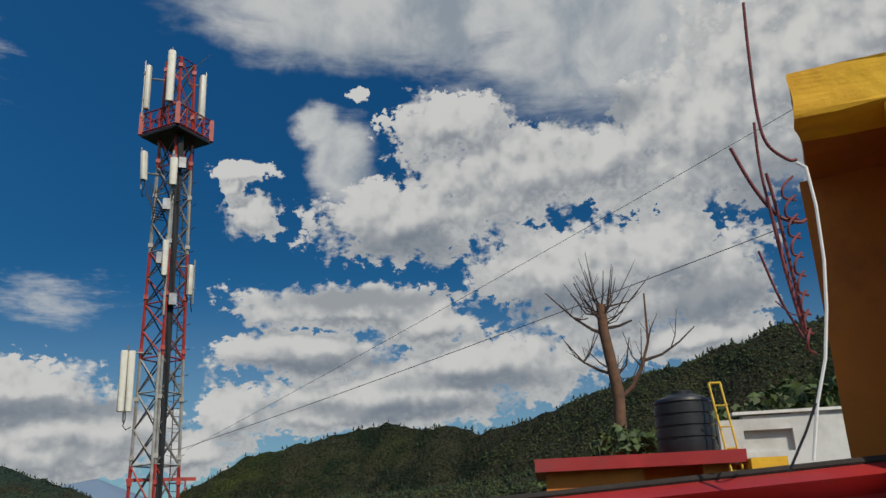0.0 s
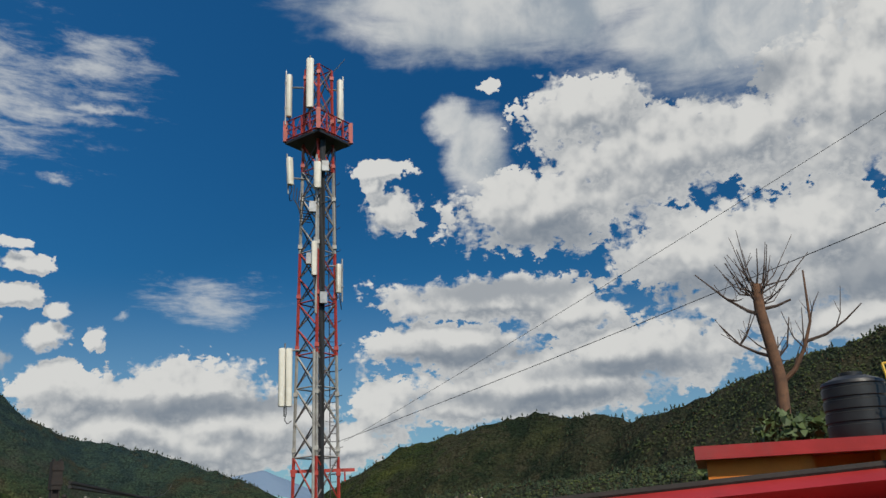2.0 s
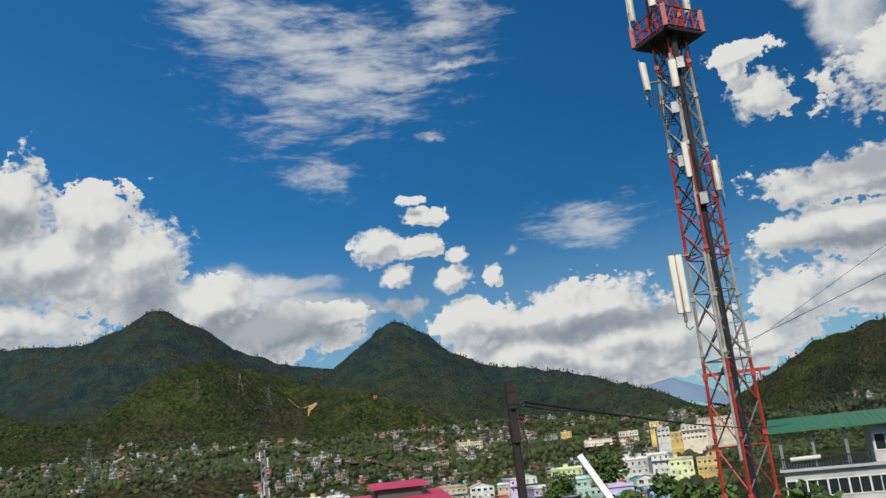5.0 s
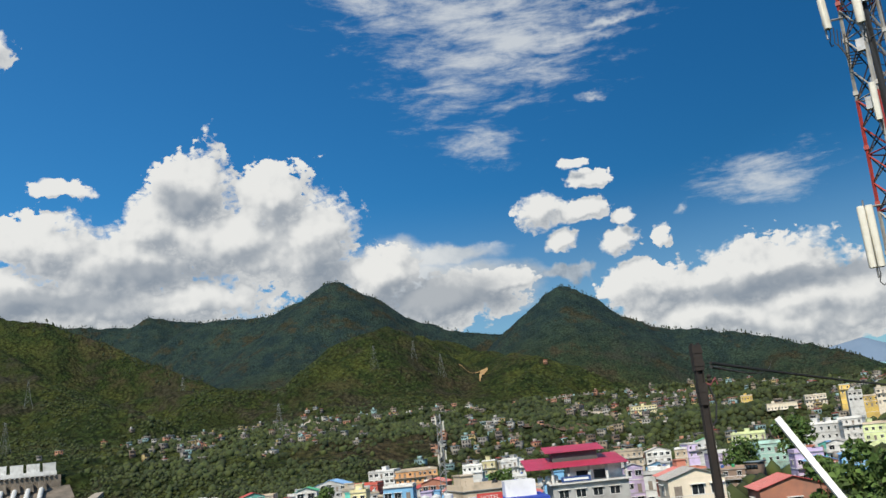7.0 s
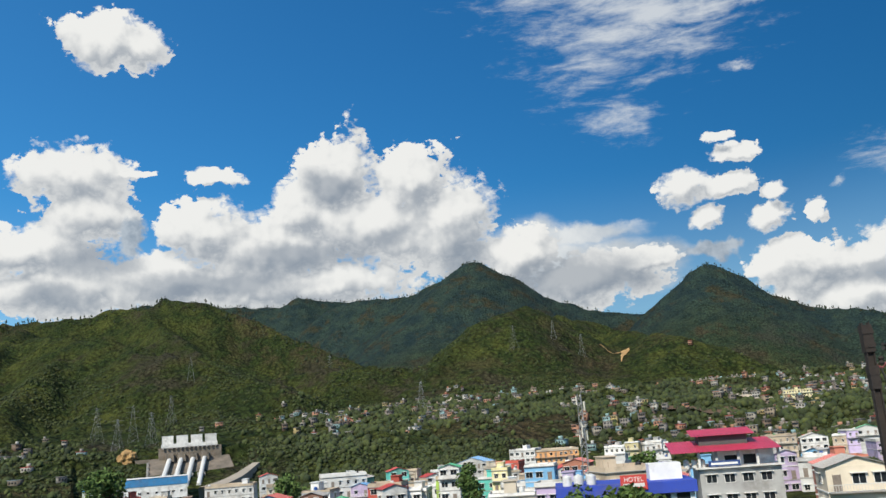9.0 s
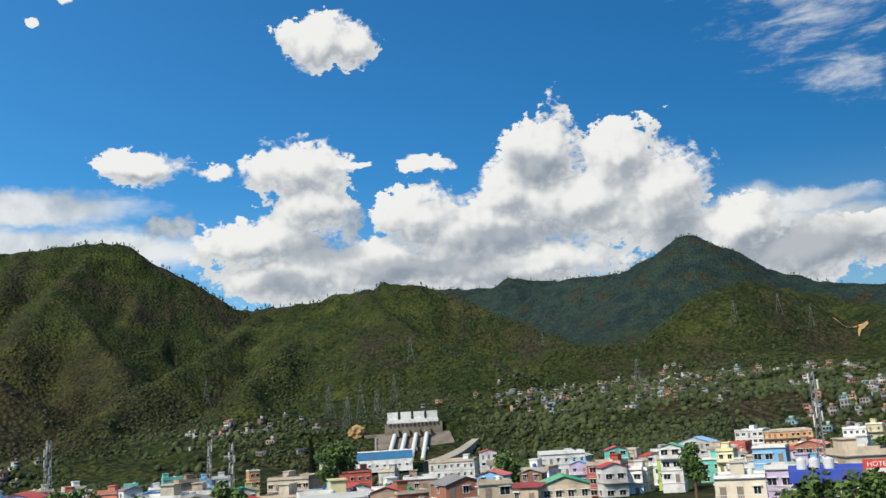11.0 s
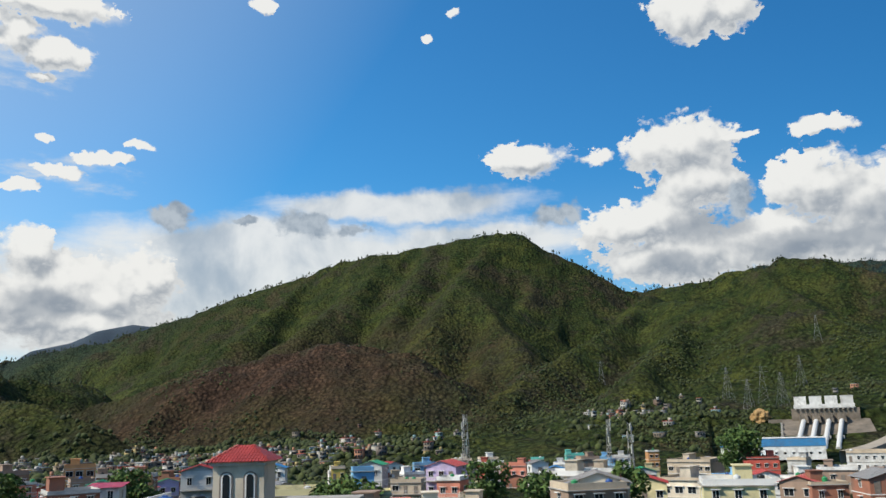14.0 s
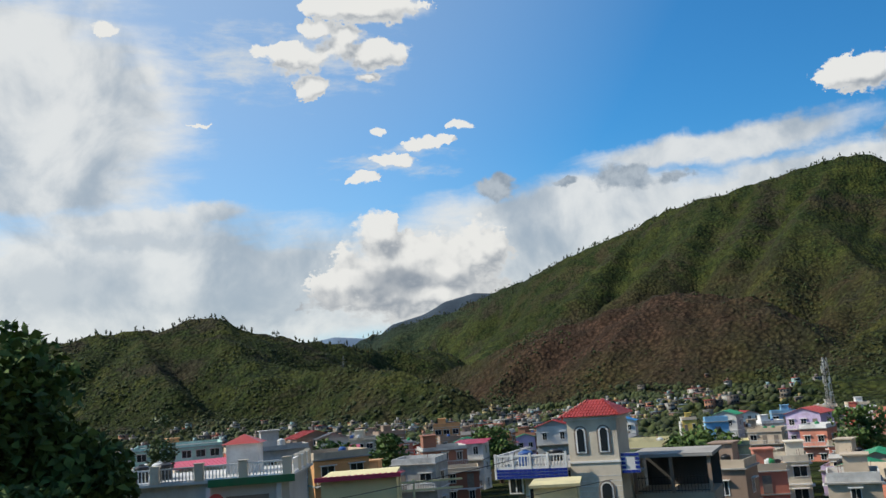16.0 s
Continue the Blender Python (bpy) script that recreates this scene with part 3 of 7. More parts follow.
# crest lines: bearing, distance, height of the crest over the eye in degrees
RIDGES = [
    ("east", 0.56, [(18, 2100, 2.4), (13, 1900, 5.0), (7.5, 1800, 6.2), (4.2, 1750, 6.8), (2, 1700, 6.2), (-0.1, 1650, 6.5), (-2, 1600, 5.9), (-7.7, 1500, 7.4), (-15.4, 1350, 9.6), (-22.7, 1250, 11.4), (-45, 1400, 13)]),
    ("north_east", 0.50, [(20, 2300, 1.6), (24.8, 2450, 3.6), (29.8, 2600, 5.2), (34.3, 2700, 6.0), (36.5, 2700, 7.0), (39, 2700, 9.0), (40.4, 2700, 9.5), (42.3, 2750, 8.2), (44.5, 2800, 6.5)]),
    ("north", 0.55, [(43, 2900, 6.5), (48, 2900, 7.3), (51.3, 2900, 8.5), (53.7, 2900, 10.2), (55.9, 2900, 11.3), (58, 2950, 10.3), (60.3, 3000, 9.2), (65, 3300, 9.1)]),
    ("back", 0.6, [(61, 3400, 9.0), (64.5, 3500, 9.1), (68, 3500, 9.5), (69.2, 3500, 8.9), (72, 3500, 9.1), (78, 3600, 9.4)]),
    ("green_spur", 0.52, [(47, 1900, 6.0), (50, 1650, 7.0), (52.6, 1550, 7.8), (54.3, 1480, 7.6), (57, 1400, 6.0), (58.8, 1350, 4.5)]),
    ("scar_spur", 0.42, [(47, 1650, 5.8), (42.9, 1450, 5.1), (38.5, 1350, 3.0), (34, 1300, 1.7)]),
    ("low_spur", 0.40, [(68.4, 1500, 4.6), (64.5, 1450, 4.6), (59, 1400, 4.2)]),
    ("middle", 0.50, [(86, 2100, 8.2), (81.2, 2000, 8.7), (76.5, 1950, 9.7), (73.8, 1900, 9.3), (71.2, 1850, 8.2), (68.2, 1750, 6.7), (64.5, 1600, 5.0)]),
    ("terrace", 0.46, [(84, 1700, 7.4), (80, 1450, 7.2), (76, 1300, 6.1), (72.2, 1200, 4.6), (68.4, 1100, 3.4)]),
    ("peak", 0.62, [(127, 2500, 4.2), (121, 2350, 5.6), (117.3, 2250, 6.8), (111.3, 2150, 9.0), (107.8, 2100, 10.2), (105.7, 2080, 11.0), (102.7, 2050, 11.5), (99.1, 2030, 12.0), (96.5, 2000, 12.5), (95, 2000, 12.8), (93.3, 2000, 12.4), (90.7, 2000, 10.8), (88.2, 1980, 9.3), (85, 1950, 7.5)]),
    ("peak_spur", 0.60, [(96, 1980, 11.5), (97, 1700, 9.0), (95, 1500, 6.5), (93, 1300, 3.6)]),
    ("peak_spur_west", 0.60, [(103, 2000, 10.8), (106, 1750, 8.0), (109, 1600, 6.0)]),
    ("peak_rib", 0.74, [(95.2, 1990, 12.4), (97, 1800, 10.4), (98.9, 1600, 7.9), (99.6, 1500, 6.4)]),
    ("peak_rib_west", 0.74, [(102.8, 2030, 11.3), (104.7, 1800, 8.4), (106.4, 1650, 6.2)]),
    ("peak_rib_mid", 0.78, [(99.4, 2010, 11.9), (101.0, 1800, 9.3), (102.4, 1620, 6.9)]),
    ("peak_rib_far", 0.74, [(108.0, 2080, 10.0), (110.5, 1880, 7.6), (112.5, 1750, 6.0)]),
    ("peak_rib_east", 0.70, [(91.4, 1980, 10.9), (93.2, 1750, 8.2), (95.2, 1500, 5.2), (96.6, 1300, 3.0)]),
    ("green_shoulder", 0.62, [(85.0, 1930, 8.0), (86.4, 1600, 6.6), (89.6, 1350, 4.7), (93.5, 1180, 2.7), (96.0, 1050, 1.3)]),
    ("green_knee", 0.62, [(82.5, 1500, 6.6), (84.4, 1280, 4.6), (86.5, 1080, 2.4)]),
    ("middle_rib", 0.66, [(78.0, 1950, 9.2), (76.2, 1700, 7.4), (73.6, 1480, 5.6), (71.0, 1350, 4.2)]),
    ("west_rib", 0.66, [(137.2, 1470, 5.9), (135.6, 1320, 4.2), (133.6, 1180, 2.2)]),
    ("west_rib_far", 0.66, [(141.5, 1480, 5.5), (141.0, 1300, 3.6), (139.5, 1150, 1.6)]),
    ("burnt", 0.50, [(124, 1500, 0.8), (118.6, 1400, 2.3), (115, 1350, 3.8), (111.3, 1300, 4.6), (107.4, 1280, 5.3), (104, 1250, 5.4), (101.7, 1200, 4.6), (99.8, 1150, 3.3), (97, 1080, 1.2)]),
    ("west", 0.50, [(165, 1600, 6.5), (150, 1550, 5.2), (144.7, 1500, 5.1), (139.6, 1480, 5.8), (137.1, 1480, 6.0), (135, 1480, 5.3), (132.4, 1500, 4.5), (127.2, 1600, 3.5), (122, 1750, 2.9)]),
    ("west_spur", 0.48, [(133, 1250, 2.7), (128, 1100, 2.1), (124.5, 1020, 2.0), (121.5, 950, 0.6)]),
]
FAR_BLUE = [("far_east", 0.4, [(27, 4700, 2.6), (24.5, 4700, 3.4), (22.4, 4700, 3.8), (20.9, 4700, 3.2), (18, 4700, 2.0)]),
            ("far_west", 0.5, [(125, 3400, 5.0), (122.9, 3400, 5.5), (121.2, 3400, 6.3), (119.3, 3400, 6.7), (117.4, 3400, 6.5), (114, 3400, 5.0)]),
            ("farther_west", 0.4, [(135, 4700, 3.4), (129, 4700, 4.4), (127.2, 4700, 4.2), (124, 4700, 4.0)])]
BANK_AZ = [-180, -60, -20, 15, 30, 60, 82, 98, 112, 150, 180]
BANK = {120: [0, 0, 0, -2, -4, -4, -4, -4, -3, -2, 0], 250: [2, 4, 4, -4, -7, -8, -8, -8, -8, -5, 2], 430: [6, 14, 10, -6, -11, -13, -14, -14, -14, -8, 4],
        610: [10, 40, 36, 2, -4, -8, -13, -14, -16, -10, 6], 720: [14, 55, 48, 8, 8, 12, 14, -8, -14, -9, 8],
        1100: [40, 120, 90, 30, 46, 52, 44, 14, -4, 4, 20], 1500: [60, 160, 120, 36, 60, 70, 66, 40, 6, 14, 40], 5000: [80, 180, 140, 40, 80, 90, 90, 60, 30, 30, 60]}


def ridge_height(x, y, ridge, seed):
    _, steep, crest = ridge
    best = np.full(x.shape, -400.0)
    along = 0.0
    pts = [(*at(a, d)[:2], EYE + d * math.tan(radians(e))) for a, d, e in crest]
    for (x0, y0, z0), (x1, y1, z1) in zip(pts, pts[1:]):
        dx, dy = x1 - x0, y1 - y0
        size = math.hypot(dx, dy)
        k = np.clip(((x - x0) * dx + (y - y0) * dy) / size ** 2, 0, 1)
        off = np.hypot(x - x0 - k * dx, y - y0 - k * dy)
        s = along + k * size
        # spurs and gullies that run down from the crest and split on the way
        bent = s + 60.0 * (value_noise(x / 260.0, y / 260.0, seed + 3) - 0.5) * np.clip(off / 120.0, 0, 1)
        gully = np.abs(2 * value_noise(bent / 150.0, off / 900.0, seed) - 1)
        small = np.abs(2 * value_noise(bent / 52.0, off / 330.0, seed + 1) - 1)
        deep = np.clip(off / 260.0, 0, 1)
        cut = deep * (105.0 * (1 - gully) ** 1.3 + 34.0 * (1 - small)) * min(1.0, steep * 2.0)
        fall = steep * (0.80 + 0.3 * value_noise(s / 400.0, off / 400.0, seed + 2))
        h = z0 + k * (z1 - z0) - fall * (np.sqrt(off ** 2 + 24.0 ** 2) - 24.0) - cut
        best = np.maximum(best, h)
        along += size
    return best


def ground_height(x, y):
    x, y = np.asarray(x, float), np.asarray(y, float)
    d = np.hypot(x, y)
    az = np.degrees(np.arctan2(-x, y))
    ds = [0] + sorted(BANK)
    cols = [np.zeros_like(d)] + [np.interp(az, BANK_AZ, BANK[k]) for k in sorted(BANK)]
    base = np.zeros_like(d)
    for (d0, c0), (d1, c1) in zip(zip(ds, cols), zip(ds[1:], cols[1:])):
        k = np.clip((d - d0) / (d1 - d0), 0, 1)
        base = np.where(d >= d0, c0 + (c1 - c0) * k, base)
    rough = (fbm(x / 160.0, y / 160.0, 5, 40) - 0.5) * np.clip((d - 250) / 400, 0, 1) * 26
    base = base + rough
    for i, ridge in enumerate(RIDGES):
        h = ridge_height(x, y, ridge, 60 + 7 * i)
        soft = 30.0
        k = np.clip(0.5 + 0.5 * (h - base) / soft, 0, 1)
        base = base + (h - base) * k + soft * k * (1 - k) * 0.5
    # the cut for the power station
    cut = np.where(d < 598, -17.5, -21.0 + (d - 598) / 95.0 * 24.0)
    base = np.where((az > 71.5) & (az < 82.0) & (d > 500) & (d < 705), np.minimum(base, cut), base)
    return base + np.where((az > 71) & (az < 82.5) & (d < 705), 0.0, 1.0) * (fbm(x / 60.0, y / 60.0, 5, 90, True) - 0.6) * np.clip((d - 300) / 600, 0, 1) * 20


def grid_object(name, azs, ds, height, material):
    a, d = np.meshgrid(np.radians(azs), ds, indexing="ij")
    x, y = -d * np.sin(a), d * np.cos(a)
    z = height(x, y)
    co = np.stack([x, y, z], -1).reshape(-1, 3)
    na, nd = len(azs), len(ds)
    i = (np.arange(na - 1)[:, None] * nd + np.arange(nd - 1)[None, :]).ravel()
    quads = np.stack([i, i + 1, i + nd + 1, i + nd], -1)
    me = bpy.data.meshes.new(name)
    me.vertices.add(len(co))
    me.vertices.foreach_set("co", co.ravel())
    me.loops.add(quads.size)
    me.loops.foreach_set("vertex_index", quads.ravel().astype(np.int32))
    me.polygons.add(len(quads))
    me.polygons.foreach_set("loop_start", np.arange(0, quads.size, 4, dtype=np.int32))
    me.polygons.foreach_set("loop_total", np.full(len(quads), 4, dtype=np.int32))
    me.polygons.foreach_set("use_smooth", np.ones(len(quads), dtype=bool))
    me.update(calc_edges=True)
    me.materials.append(material)
    return new(name, me)


AZS = np.concatenate([np.arange(-180, -32, 2.0), np.arange(-32, 155, 0.19), np.arange(155, 182, 2.0)])
DS = np.concatenate([[0.05], np.linspace(20, 240, 12), np.geomspace(260, 4950, 330)])
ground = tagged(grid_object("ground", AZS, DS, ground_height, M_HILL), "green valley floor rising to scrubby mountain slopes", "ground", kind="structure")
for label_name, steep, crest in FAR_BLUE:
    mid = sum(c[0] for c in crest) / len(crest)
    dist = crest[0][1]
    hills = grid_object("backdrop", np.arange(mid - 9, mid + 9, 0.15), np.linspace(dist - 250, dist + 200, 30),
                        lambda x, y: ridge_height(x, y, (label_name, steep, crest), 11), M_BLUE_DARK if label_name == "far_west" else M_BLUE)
    tagged(hills, "distant mountain behind the valley, coloured in haze blue", "mountain", kind="structure")

# ---------------------------------------------------------------- building kit
class Shape:
    """Collects corners and faces of one mesh."""

    def __init__(self):
        self.v, self.f = [], []

    def add(self, verts, faces):
        k = len(self.v)
        self.v += [tuple(p) for p in verts]
        self.f += [tuple(i + k for i in q) for q in faces]
        return self

    def box(self, x0, y0, z0, x1, y1, z1):
        return self.add([(x0, y0, z0), (x1, y0, z0), (x1, y1, z0), (x0, y1, z0), (x0, y0, z1), (x1, y0, z1), (x1, y1, z1), (x0, y1, z1)],
                        [(3, 2, 1, 0), (4, 5, 6, 7), (0, 1, 5, 4), (1, 2, 6, 5), (2, 3, 7, 6), (3, 0, 4, 7)])

    def tube(self, a, b, r, sides=6, r2=None):
        a, b = Vector(a), Vector(b)
        r2 = r if r2 is None else r2
        q = (b - a).to_track_quat("Z", "Y").to_matrix()
        ring = [q @ Vector((math.cos(2 * math.pi * i / sides), math.sin(2 * math.pi * i / sides), 0)) for i in range(sides)]
        vs = [a + r * p for p in ring] + [b + r2 * p for p in ring]
        fs = [(i, (i + 1) % sides, sides + (i + 1) % sides, sides + i) for i in range(sides)]
        return self.add(vs, fs + [tuple(reversed(range(sides))), tuple(range(sides, 2 * sides))])

    def path(self, pts, r, sides=5, taper=1.0):
        """One unbroken tube along a line of points."""
        pts = [Vector(p) for p in pts]
        last, side = len(pts) - 1, None
        vs = []
        for i, p in enumerate(pts):
            way = (pts[min(i + 1, last)] - pts[max(i - 1, 0)]).normalized()
            if side is None:
                side = way.orthogonal().normalized()
            side = (side - way * side.dot(way)).normalized()
            other = way.cross(side)
            k = r * (1 + (taper - 1) * i / last)
            vs += [p + k * (math.cos(2 * math.pi * j / sides) * side + math.sin(2 * math.pi * j / sides) * other) for j in range(sides)]
        fs = [(i * sides + j, i * sides + (j + 1) % sides, (i + 1) * sides + (j + 1) % sides, (i + 1) * sides + j) for i in range(last) for j in range(sides)]
        return self.add(vs, fs + [tuple(reversed(range(sides))), tuple(range(last * sides, (last + 1) * sides))])

    def lathe(self, rings, sides=20, centre=(0, 0, 0)):
        """rings: (radius, height) from the base up."""
        vs = [(centre[0] + r * math.cos(2 * math.pi * i / sides), centre[1] + r * math.sin(2 * math.pi * i / sides), centre[2] + z) for r, z in rings for i in range(sides)]
        fs = [(k * sides + i, k * sides + (i + 1) % sides, (k + 1) * sides + (i + 1) % sides, (k + 1) * sides + i) for k in range(len(rings) - 1) for i in range(sides)]
        return self.add(vs, fs + [tuple(reversed(range(sides))), tuple(range((len(rings) - 1) * sides, len(rings) * sides))])

    def prism(self, outline, y0, y1):
        """An outline in x and z drawn out along y."""
        k = len(outline)
        vs = [(x, y0, z) for x, z in outline] + [(x, y1, z) for x, z in outline]
        return self.add(vs, [tuple(range(k)), tuple(reversed(range(k, 2 * k)))] + [((i + 1) % k, i, k + i, k + (i + 1) % k) for i in range(k)])

    def mesh(self, name, material, smooth=False):
        me = bpy.data.meshes.new(name)
        me.from_pydata(self.v, [], self.f)
        me.materials.append(material)
        if smooth:
            me.polygons.foreach_set("use_smooth", [True] * len(me.polygons))
            me.set_sharp_from_angle(angle=radians(40))
        me.update()
        return me


def part(name, shape, material, parent, label="", smooth=False):
    me = shape if isinstance(shape, bpy.types.Mesh) else shape.mesh(name, material, smooth)
    ob = new(name, me)
    ob.parent = parent
    if label:
        ob["label"] = label
    return ob


def thing(name, m, label, category, group="", kind=""):
    ob = new(name)
    ob.empty_display_size = 0.3
    ob.matrix_world = m
    return tagged(ob, label, category, group, kind)


def facing(az, d, z, turn=0.0):
    """A pose at a bearing and distance whose -y side looks back to the eye."""
    return Matrix.Translation(at(az, d, z)) @ pose(0, 0, 0, 0, 0, az + turn)


STANCE = Vector((0.0, 0.3, 0))     # where the camera stands while it sees the near roofs


def near_at(az, d, z=0.0):
    return at(az, d, z) + STANCE


def near_facing(az, d, z, turn=0.0):
    return Matrix.Translation(STANCE) @ facing(az, d, z, turn)


def ground_z(az, d):
    p = at(az, d)
    return float(ground_height(np.array([p.x]), np.array([p.y]))[0])


def arch(w, h, steps=8):
    return [(-w / 2, 0), (w / 2, 0)] + [(w / 2 * math.cos(a), h - w / 2 + w / 2 * math.sin(a)) for a in [math.pi * i / steps for i in range(steps + 1)]]


def solid(xs, ys, zs, filled):
    """One closed skin round the filled cells (i, j, k) of an uneven grid."""
    out, index = Shape(), {}

    def corner(i, j, k):
        if (i, j, k) not in index:
            index[i, j, k] = len(out.v)
            out.v.append((xs[i], ys[j], zs[k]))
        return index[i, j, k]

    filled = set(filled)
    sides = {(-1, 0, 0): ((0, 0, 0), (0, 0, 1), (0, 1, 1), (0, 1, 0)), (1, 0, 0): ((1, 0, 0), (1, 1, 0), (1, 1, 1), (1, 0, 1)),
             (0, -1, 0): ((0, 0, 0), (1, 0, 0), (1, 0, 1), (0, 0, 1)), (0, 1, 0): ((0, 1, 0), (0, 1, 1), (1, 1, 1), (1, 1, 0)),
             (0, 0, -1): ((0, 0, 0), (0, 1, 0), (1, 1, 0), (1, 0, 0)), (0, 0, 1): ((0, 0, 1), (1, 0, 1), (1, 1, 1), (0, 1, 1))}
    for i, j, k in sorted(filled):
        for (di, dj, dk), ring in sides.items():
            if (i + di, j + dj, k + dk) not in filled:
                out.f.append(tuple(corner(i + a, j + b, k + c) for a, b, c in ring))
    return out


def window_meshes(w, h):
    xs, ys, zs = [-w / 2 - 0.25, -w / 2 - 0.08, -w / 2, -0.03, 0.03, w / 2, w / 2 + 0.08, w / 2 + 0.25], [-0.5, -0.07, 0.02], [-0.08, 0.0, h, h + 0.08, h + 0.17]
    frame_cells = [(i, 1, k) for i in range(1, 6) for k in range(3) if k != 1 or i in (1, 3, 5)]
    hood = [(i, j, 3) for i in range(7) for j in range(2)]
    return solid(xs, ys, zs, frame_cells + hood).mesh("frame", M_WHITE_TRIM), Shape().box(-w / 2, -0.02, 0, w / 2, 0.015, h).mesh("pane", M_GLASS), solid(xs, ys, zs, frame_cells).mesh("frame", M_WHITE_TRIM)


def joined_window(w, h):
    """Frame and pane in one mesh, for the farther houses."""
    pieces = window_meshes(w, h)
    me = pieces[0].copy()
    bm = bmesh.new()
    bm.from_mesh(me)
    old = len(bm.faces)
    bm.from_mesh(pieces[1])
    bm.faces.ensure_lookup_table()
    for f in bm.faces[old:]:
        f.material_index = 1
    bm.to_mesh(me)
    bm.free()
    me.materials.append(M_GLASS)
    return me


FAR_WINDOWS = [joined_window(1.1, 1.2), joined_window(1.6, 1.25), joined_window(0.8, 1.3)]
WINDOW_KINDS = [window_meshes(1.1, 1.2), window_meshes(1.6, 1.25), window_meshes(0.8, 1.3)]
BAR_MESH = Shape().tube((0, 0, -0.2), (0, 0, 1.0), 0.022, 4).mesh("starter_bar", M_RUST)
DOOR_MESH = Shape().box(-0.45, -0.05, 0, 0.45, 0.02, 2.05).box(-0.52, -0.07, 0, -0.45, 0.02, 2.12).box(0.45, -0.07, 0, 0.52, 0.02, 2.12).mesh("door", M_TRIM)


def put_window(parent, kind, x, y, z, turn=0.0, shade=True, far=False):
    if far:
        part("window", FAR_WINDOWS[kind], None, parent).matrix_local = pose(x, y, z, 0, 0, turn)
        return
    f, p, s = WINDOW_KINDS[kind]
    w = part("window", f if shade else s, None, parent)
    w.matrix_local = pose(x, y, z, 0, 0, turn)
    part("pane", p, None, w)


TANK_MESHES = {}


def water_tank(m, r=0.55, h=1.15, colour="black", label="black ribbed plastic water tank on a flat roof"):
    material = {"black": M_TANK, "white": M_TANK_W, "green": M_TANK_G, "blue": M_TANK_B}[colour]
    key = (r, h, colour)
    if key not in TANK_MESHES:
        rings = [(r * 0.97, 0)]
        for i in range(4):
            z = h * (0.08 + 0.19 * i)
            rings += [(r, z), (r, z + h * 0.13), (r * 0.955, z + h * 0.145), (r * 0.955, z + h * 0.175)]
        rings += [(r, h * 0.84), (r * 0.95, h * 0.89), (r * 0.55, h * 0.97), (r * 0.36, h * 0.985)]
        TANK_MESHES[key] = (Shape().lathe(rings, 24).mesh("body", material, True), Shape().lathe([(r * 0.36, h * 0.985), (r * 0.36, h * 1.04), (r * 0.1, h * 1.06)], 16).mesh("lid", material, True))
    t = thing("water_tank", m, label, "water tank", "water tanks on the roofs")
    part("body", TANK_MESHES[key][0], None, t)
    part("lid", TANK_MESHES[key][1], None, t)
    return t


def ribbed_sheet(w, depth, rise, ribs, thick=0.03):
    """A pitched folded roofing sheet falling towards -y, its ribs running down the fall."""
    top = [(-w / 2, thick)]
    for i in range(ribs):
        x = -w / 2 + (i + 0.5) * w / ribs
        top += [(x - 0.05, thick), (x - 0.025, thick + 0.055), (x + 0.025, thick + 0.055), (x + 0.05, thick)]
    top.append((w / 2, thick))
    n = len(top)
    s = Shape()
    s.v = [(x, y, z + h) for y, h in ((0, 0), (depth, rise)) for x, z in top] + [(x, y, z - thick + h) for y, h in ((0, 0), (depth, rise)) for x, z in top]
    for i in range(n - 1):
        s.f += [(i, i + 1, n + i + 1, n + i), (2 * n + i + 1, 2 * n + i, 3 * n + i, 3 * n + i + 1), (i + 1, i, 2 * n + i, 2 * n + i + 1), (n + i, n + i + 1, 3 * n + i + 1, 3 * n + i)]
    s.f += [(0, n, 3 * n, 2 * n), (2 * n - 1, n - 1, 3 * n - 1, 4 * n - 1)]
    return s


def bush_points(count, seed, radius=1.0):
    r = random.Random(seed)
    out = []
    while len(out) < count:
        p = Vector((r.uniform(-1, 1), r.uniform(-1, 1), r.uniform(-1, 1)))
        if 0.45 < p.length < 1:
            out.append(p * radius)
    return out


def leafy_crown(lumps, leaves, size, material, seed):
    """A crown of many small leaf tufts round a set of lumps (centre, radius)."""
    r = random.Random(seed)
    total = sum(q ** 2 for _, q in lumps)
    vs, fs = [], []
    for centre, rad in lumps:
        for _ in range(int(leaves * rad ** 2 / total)):
            p = Vector((r.gauss(0, 1), r.gauss(0, 1), r.gauss(0, 1))).normalized() * rad * r.uniform(0.55, 1.08)
            c = Vector(centre) + Vector((p.x, p.y, p.z * 0.8))
            a = Vector((r.gauss(0, 1), r.gauss(0, 1), r.gauss(0, 0.6))).normalized() * size * r.uniform(0.6, 1.5)
            b = a.cross(Vector((r.gauss(0, 1), r.gauss(0, 1), r.gauss(0, 1)))).normalized() * size * r.uniform(0.4, 0.9)
            k = len(vs)
            bend = Vector((0, 0, -size * 0.35))
            vs += [c - a + bend, c - b, c + a + bend, c + b, c]
            fs += [(k, k + 1, k + 4), (k + 1, k + 2, k + 4), (k + 2, k + 3, k + 4), (k + 3, k, k + 4)]
    s = Shape()
    s.v, s.f = [tuple(p) for p in vs], fs
    return s.mesh("crown", material)


